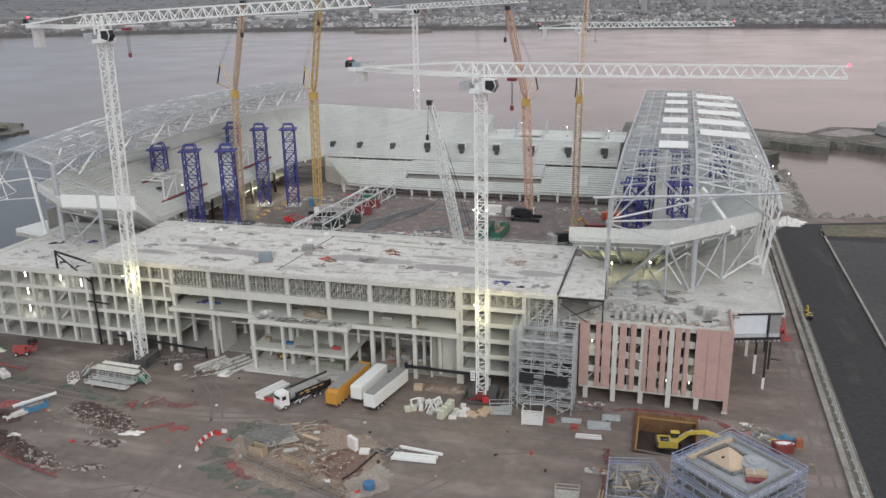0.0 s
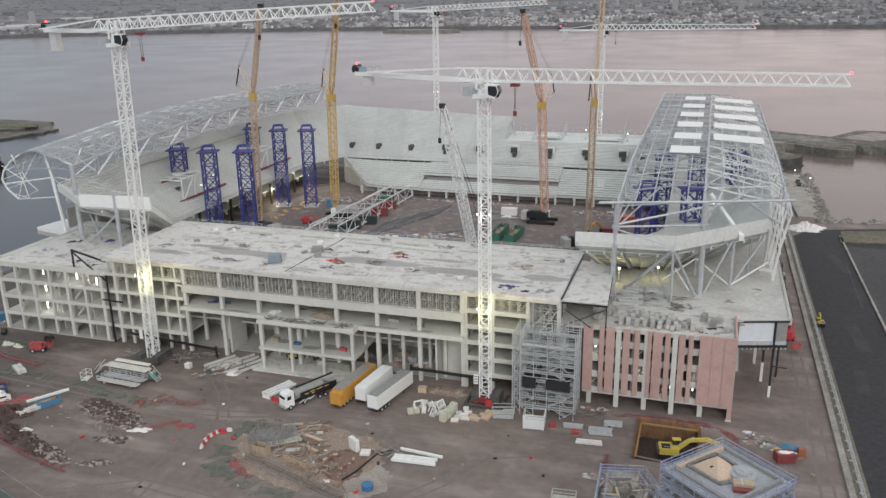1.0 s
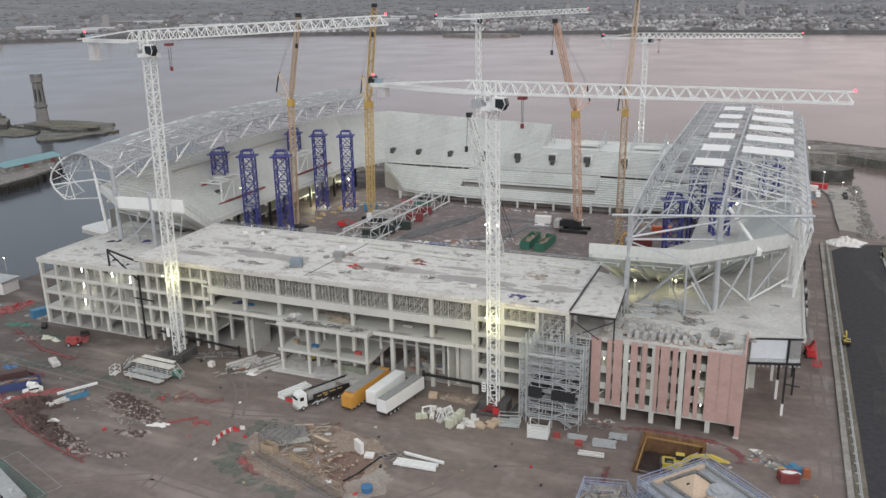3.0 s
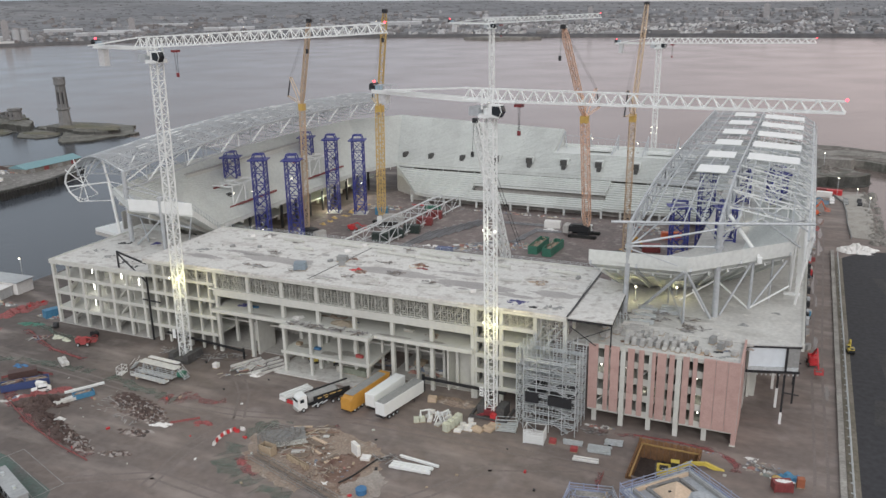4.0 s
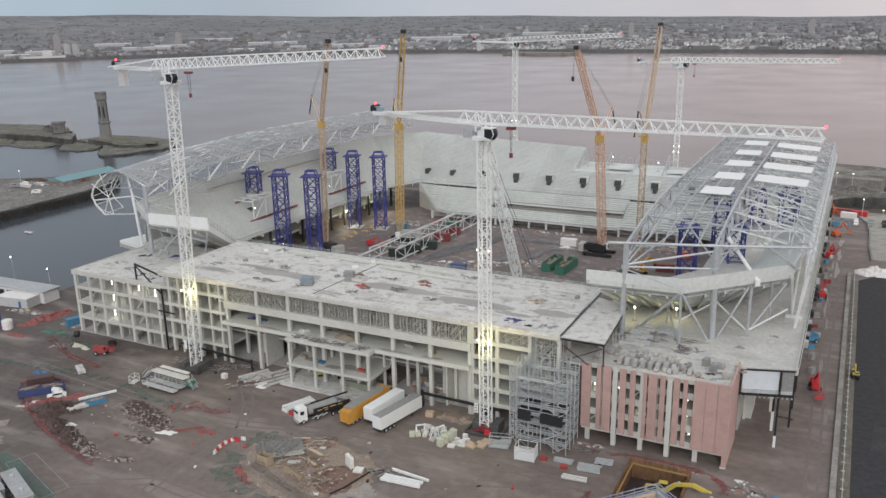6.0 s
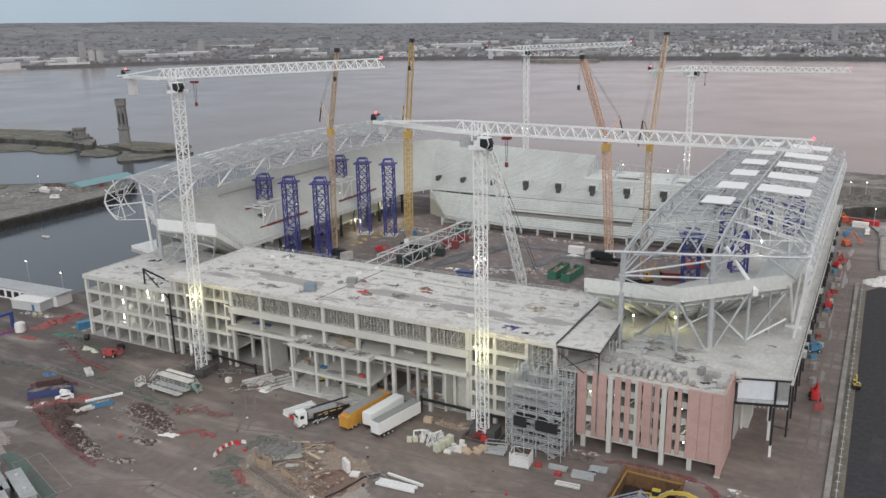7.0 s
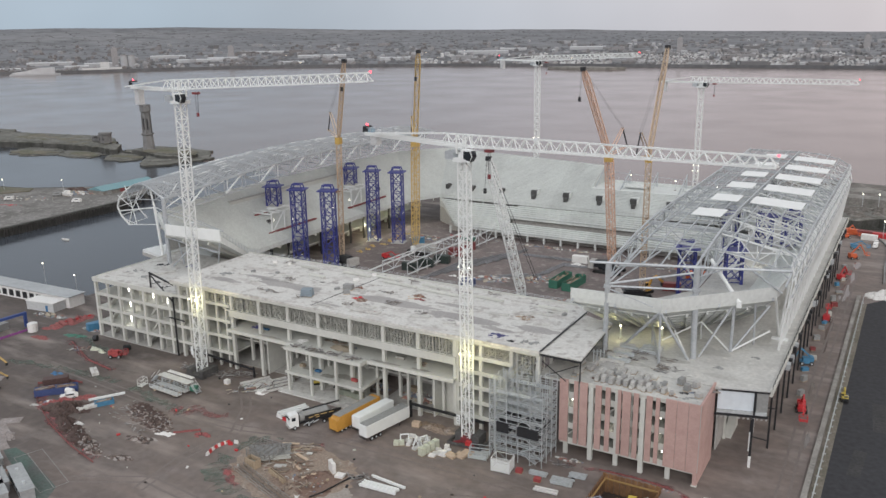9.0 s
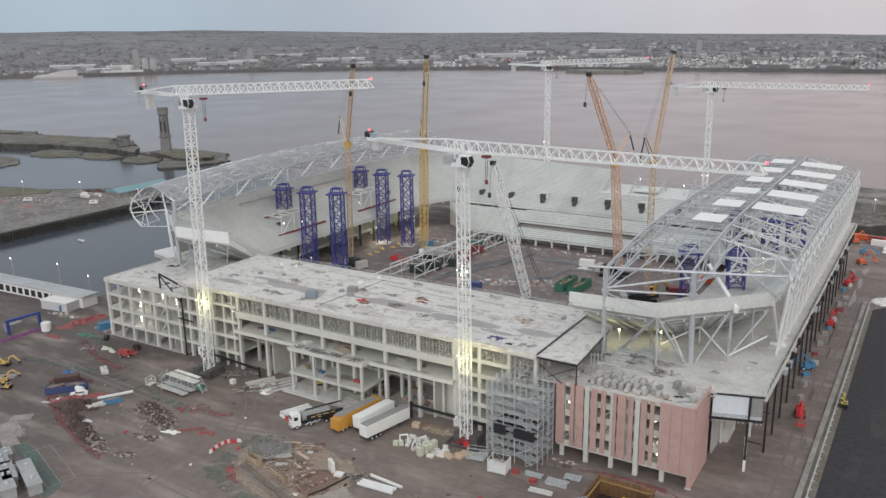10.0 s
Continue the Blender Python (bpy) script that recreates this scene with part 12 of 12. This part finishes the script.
car(-134.4, 121.2, 0, 50, M_BARWHITE, "white car beside the skips")
for x, y, a in ((-171.0, 123.8, 30), (-155.5, 114.4, 200), (-160, 116.6, 70)):
    digger(x, y, 0.0, a, 4.0, "small yellow machine near the cabins", small=True, mat=M_YELLOW)
M_PAD = material("dusty_concrete_pad", (0.33, 0.30, 0.29), 0.85, vary=0.2, size=0.6, bump=0.15, second=(0.24, 0.21, 0.2), amount=0.5)
for x, y, L, W, a in ((-132.5, 101.0, 8, 5, -22), (-135.6, 106.2, 5, 3, 40), (-126.5, 97.6, 6, 3.4, -22), (-163.5, 118.6, 6, 3, 35)):
    solid("concrete_pad", Geo().box(x, y, 0.06, L, W, 0.12, a), M_PAD, "dusty pale concrete pad near the cabins", "pad", kind="structure")
heap("sheet_heap", M_PAD, "pale sheets and boxes near the cabins", -130, 101.5, 4, 1.8, 0.7, 30, 171, 0.5, -22)
heap("sheet_heap", M_MIXJUNK, "mixed site stores beside the cabins", -113, 88.6, 6, 2.6, 1.2, 60, 172, 0.5, -22)
for k, (x, y) in enumerate(((23, 392), (29, 391), (35, 389), (31, 384))):
    container(x, y, -8, 6, (M_LIFTORANGE, M_CONTRED, M_RED, M_BARWHITE)[k], ("orange", "dull red", "red", "white")[k] + " site container at the end of the lane", 2.4)
for k in range(8):
    car(34 + 5.2 * (k % 4), 372 + 6 * (k // 4), 0, 85, (M_BARWHITE, M_ROOFGREY, M_BLACK, M_CONTBLUE)[k % 4], ("white", "grey", "black", "blue")[k % 4] + " car parked by the quay") if k % 4 < 3 else None
floodlight(36, 386, 0, 8, 0)
floodlight(47, 360, 0, 6, 0)
rnd = random.Random(19)
floodlight(24, 446, 1.2, 8, 0)
floodlight(31, 447, 1.2, 8, 0)
floodlight(44, 390, 0.25, 3, 0)
# concrete slab on the far north quay
solid("slipway", Geo().prism([(76, 497), (90, 490), (112, 505), (96, 520)], 0.4, 0.8), M_PAD, "pale concrete slab on the far quay", "slab", kind="structure")

# ---- the neighbouring quay ----
for k, (x, y, a) in enumerate(((-351, 283, 20), (-378, 290, 45), (-392, 270, 42))):
    car(x, y, 0.28, a, (M_BARWHITE, M_ROOFGREY, M_CONTPALE)[k], ("white", "grey", "pale")[k] + " van parked on the old quay", True)
heap("quay_junk", M_MIXJUNK, "boats and scrap stored on the old quay", -374, 300, 13, 4, 1.8, 110, 181, 1.1, 20, "scrap", 0.28)
heap("quay_junk", M_SPOIL, "dark mound on the old quay", -383, 308, 11, 2.5, 2.0, 46, 182, 1.6, 15, "mound", 0.28)
heap("quay_junk", M_MIXJUNK, "low scrap scattered over the old quay", -392, 276, 24, 9, 0.6, 70, 185, 0.6, 20, "scrap", 0.28)
heap("red_heap", M_CONTREDX, "dull red barges on the old quay", -412, 262, 13, 3, 0.9, 34, 183, 1.1, -10, "scrap", 0.28)
heap("red_heap", M_CONTREDX, "dull red scrap in the middle of the old quay", -378, 262, 8, 2.5, 0.5, 22, 186, 0.8, 15, "scrap", 0.28)
heap("blue_heap", M_CONTBLUE, "blue barges on the old quay", -432, 262, 10, 2.5, 1.0, 20, 184, 1.2, -10, "scrap", 0.28)
hb = thing("quay_boat", (-372, 292, 0.28), "white cabin boat propped on the old quay", "boat")
part("hull", Geo().loft([[(-376 + 8 * t, 292 - w * 0.5, 0.5), (-376 + 8 * t, 292 + w * 0.5, 0.5), (-376 + 8 * t, 292 + w, 2.2), (-376 + 8 * t, 292 - w, 2.2)] for t, w in ((0, 0.2), (0.3, 1.2), (0.8, 1.4), (1, 1.1))]), M_BARWHITE, hb)
part("cabin", Geo().box(-371.2, 292, 2.9, 3.0, 1.8, 1.4), M_BARWHITE, hb)
part("keel_block", Geo().box(-372, 292, 0.4, 5.0, 1.0, 0.3), M_TIMBER, hb)
M_TEAL = material("faded_teal_sheet", (0.16, 0.30, 0.33), 0.5, vary=0.1, bump=0.0)
ts = thing("teal_shed", (-361, 321, 0), "long low quay shed with a faded teal roof", "shed")
part("wall", Geo().span(-367.5, -354.5, 303, 340, 0.2, 2.6), M_STONE, ts)
part("roof", Geo().add([(-368, 302.5, 2.6), (-354, 302.5, 2.6), (-361, 302.5, 4.6), (-368, 340.5, 2.6), (-354, 340.5, 2.6), (-361, 340.5, 4.6)], [(0, 1, 2), (3, 5, 4), (1, 4, 5, 2), (0, 2, 5, 3), (0, 3, 4, 1)]), M_TEAL, ts, "faded teal sheet roof")
for k in range(4):
    part("door", Geo().box(-354.4, 307 + 9 * k, 1.3, 0.12, 3.0, 2.1), M_CONTRED if k % 2 else M_ROOFGREY, ts)
db = thing("dinghy", (-297, 237, -4), "small pale boat adrift in the dock", "boat")
rings = []
for t, w in ((0, 0.15), (0.3, 0.8), (0.8, 0.9), (1, 0.7)):
    rings.append([(-299 + 4.6 * t, 236 - w * 0.6, -4.1), (-299 + 4.6 * t, 236 + w * 0.6, -4.1), (-299 + 4.6 * t, 236 + w, -3.4), (-299 + 4.6 * t, 236 - w, -3.4)])
part("hull", Geo().loft(rings), M_BARWHITE, db)
part("thwart", Geo().box(-296.5, 236, -3.35, 0.4, 1.6, 0.08), M_TIMBER, db)
for x, y in ((-420, 285), (-386, 300), (-430, 268)):
    floodlight(x, y, 0.2, 7, 0)
# dark timber fender along the old quay's edge
M_TARRED = material("weathered_tarred_timber", (0.03, 0.029, 0.028), 0.8, vary=0.3, size=0.5, bump=0.1, second=(0.055, 0.052, 0.05), amount=0.5)
fd = thing("quay_fender", (-320, 240, -4), "dark timber fender along the old quay", "fender", kind="structure")
part("fender_wall", Geo().span(-329.4, -328.7, 120, 299, -5, -0.4), M_DOCKWALL, fd, "dark wet dock wall")
for i in range(112):
    yq = 122 + 1.6 * i + 0.5 * rnd.random()
    part("pile", Geo().bar((-328.5, yq, -5), (-328.5 + 0.2 * rnd.random(), yq, -0.5 + 0.7 * rnd.random()), 0.5 + 0.3 * rnd.random()), M_TARRED, fd)
for p in ((-331.5, 302), (-333, 308), (-335, 314), (-337.5, 320), (-342, 327), (-347, 332.5), (-353, 337)):
    part("pile", Geo().bar((p[0] + 0.6, p[1], -5), (p[0] + 0.6, p[1], 0.3), 1.2), M_BLACK, fd)


# loose rubbish over the foundation works and by the hose coil
heap("site_rubbish", M_MIXJUNK, "pale broken boards and bags among the formwork", -56, 119, 9, 5, 0.5, 70, 301, 0.28, -20, "rubbish")
heap("site_rubbish", M_MIXJUNK, "pale broken boards and bags beside the formwork", -48, 111, 5, 3, 0.4, 40, 302, 0.28, 10, "rubbish")
heap("site_rubbish", M_MIXJUNK, "torn sheets and offcuts near the pit", 18.6, 149.0, 4.5, 2.2, 0.4, 40, 303, 0.3, 15, "rubbish")
heap("site_rubbish", M_MIXJUNK, "offcuts and cables near the pit", 9, 150.8, 7, 0.8, 0.4, 30, 304, 0.22, -4, "rubbish")
laid_net([(6, 151.8), (12, 151.4), (14.6, 148.6), (15, 144)], 2.0, M_REDLAID, "red netting trodden beside the pit")
laid_net([(-74, 115), (-70, 112), (-66, 110.6)], 1.8, M_REDLAID, "red netting trodden beside the formwork")
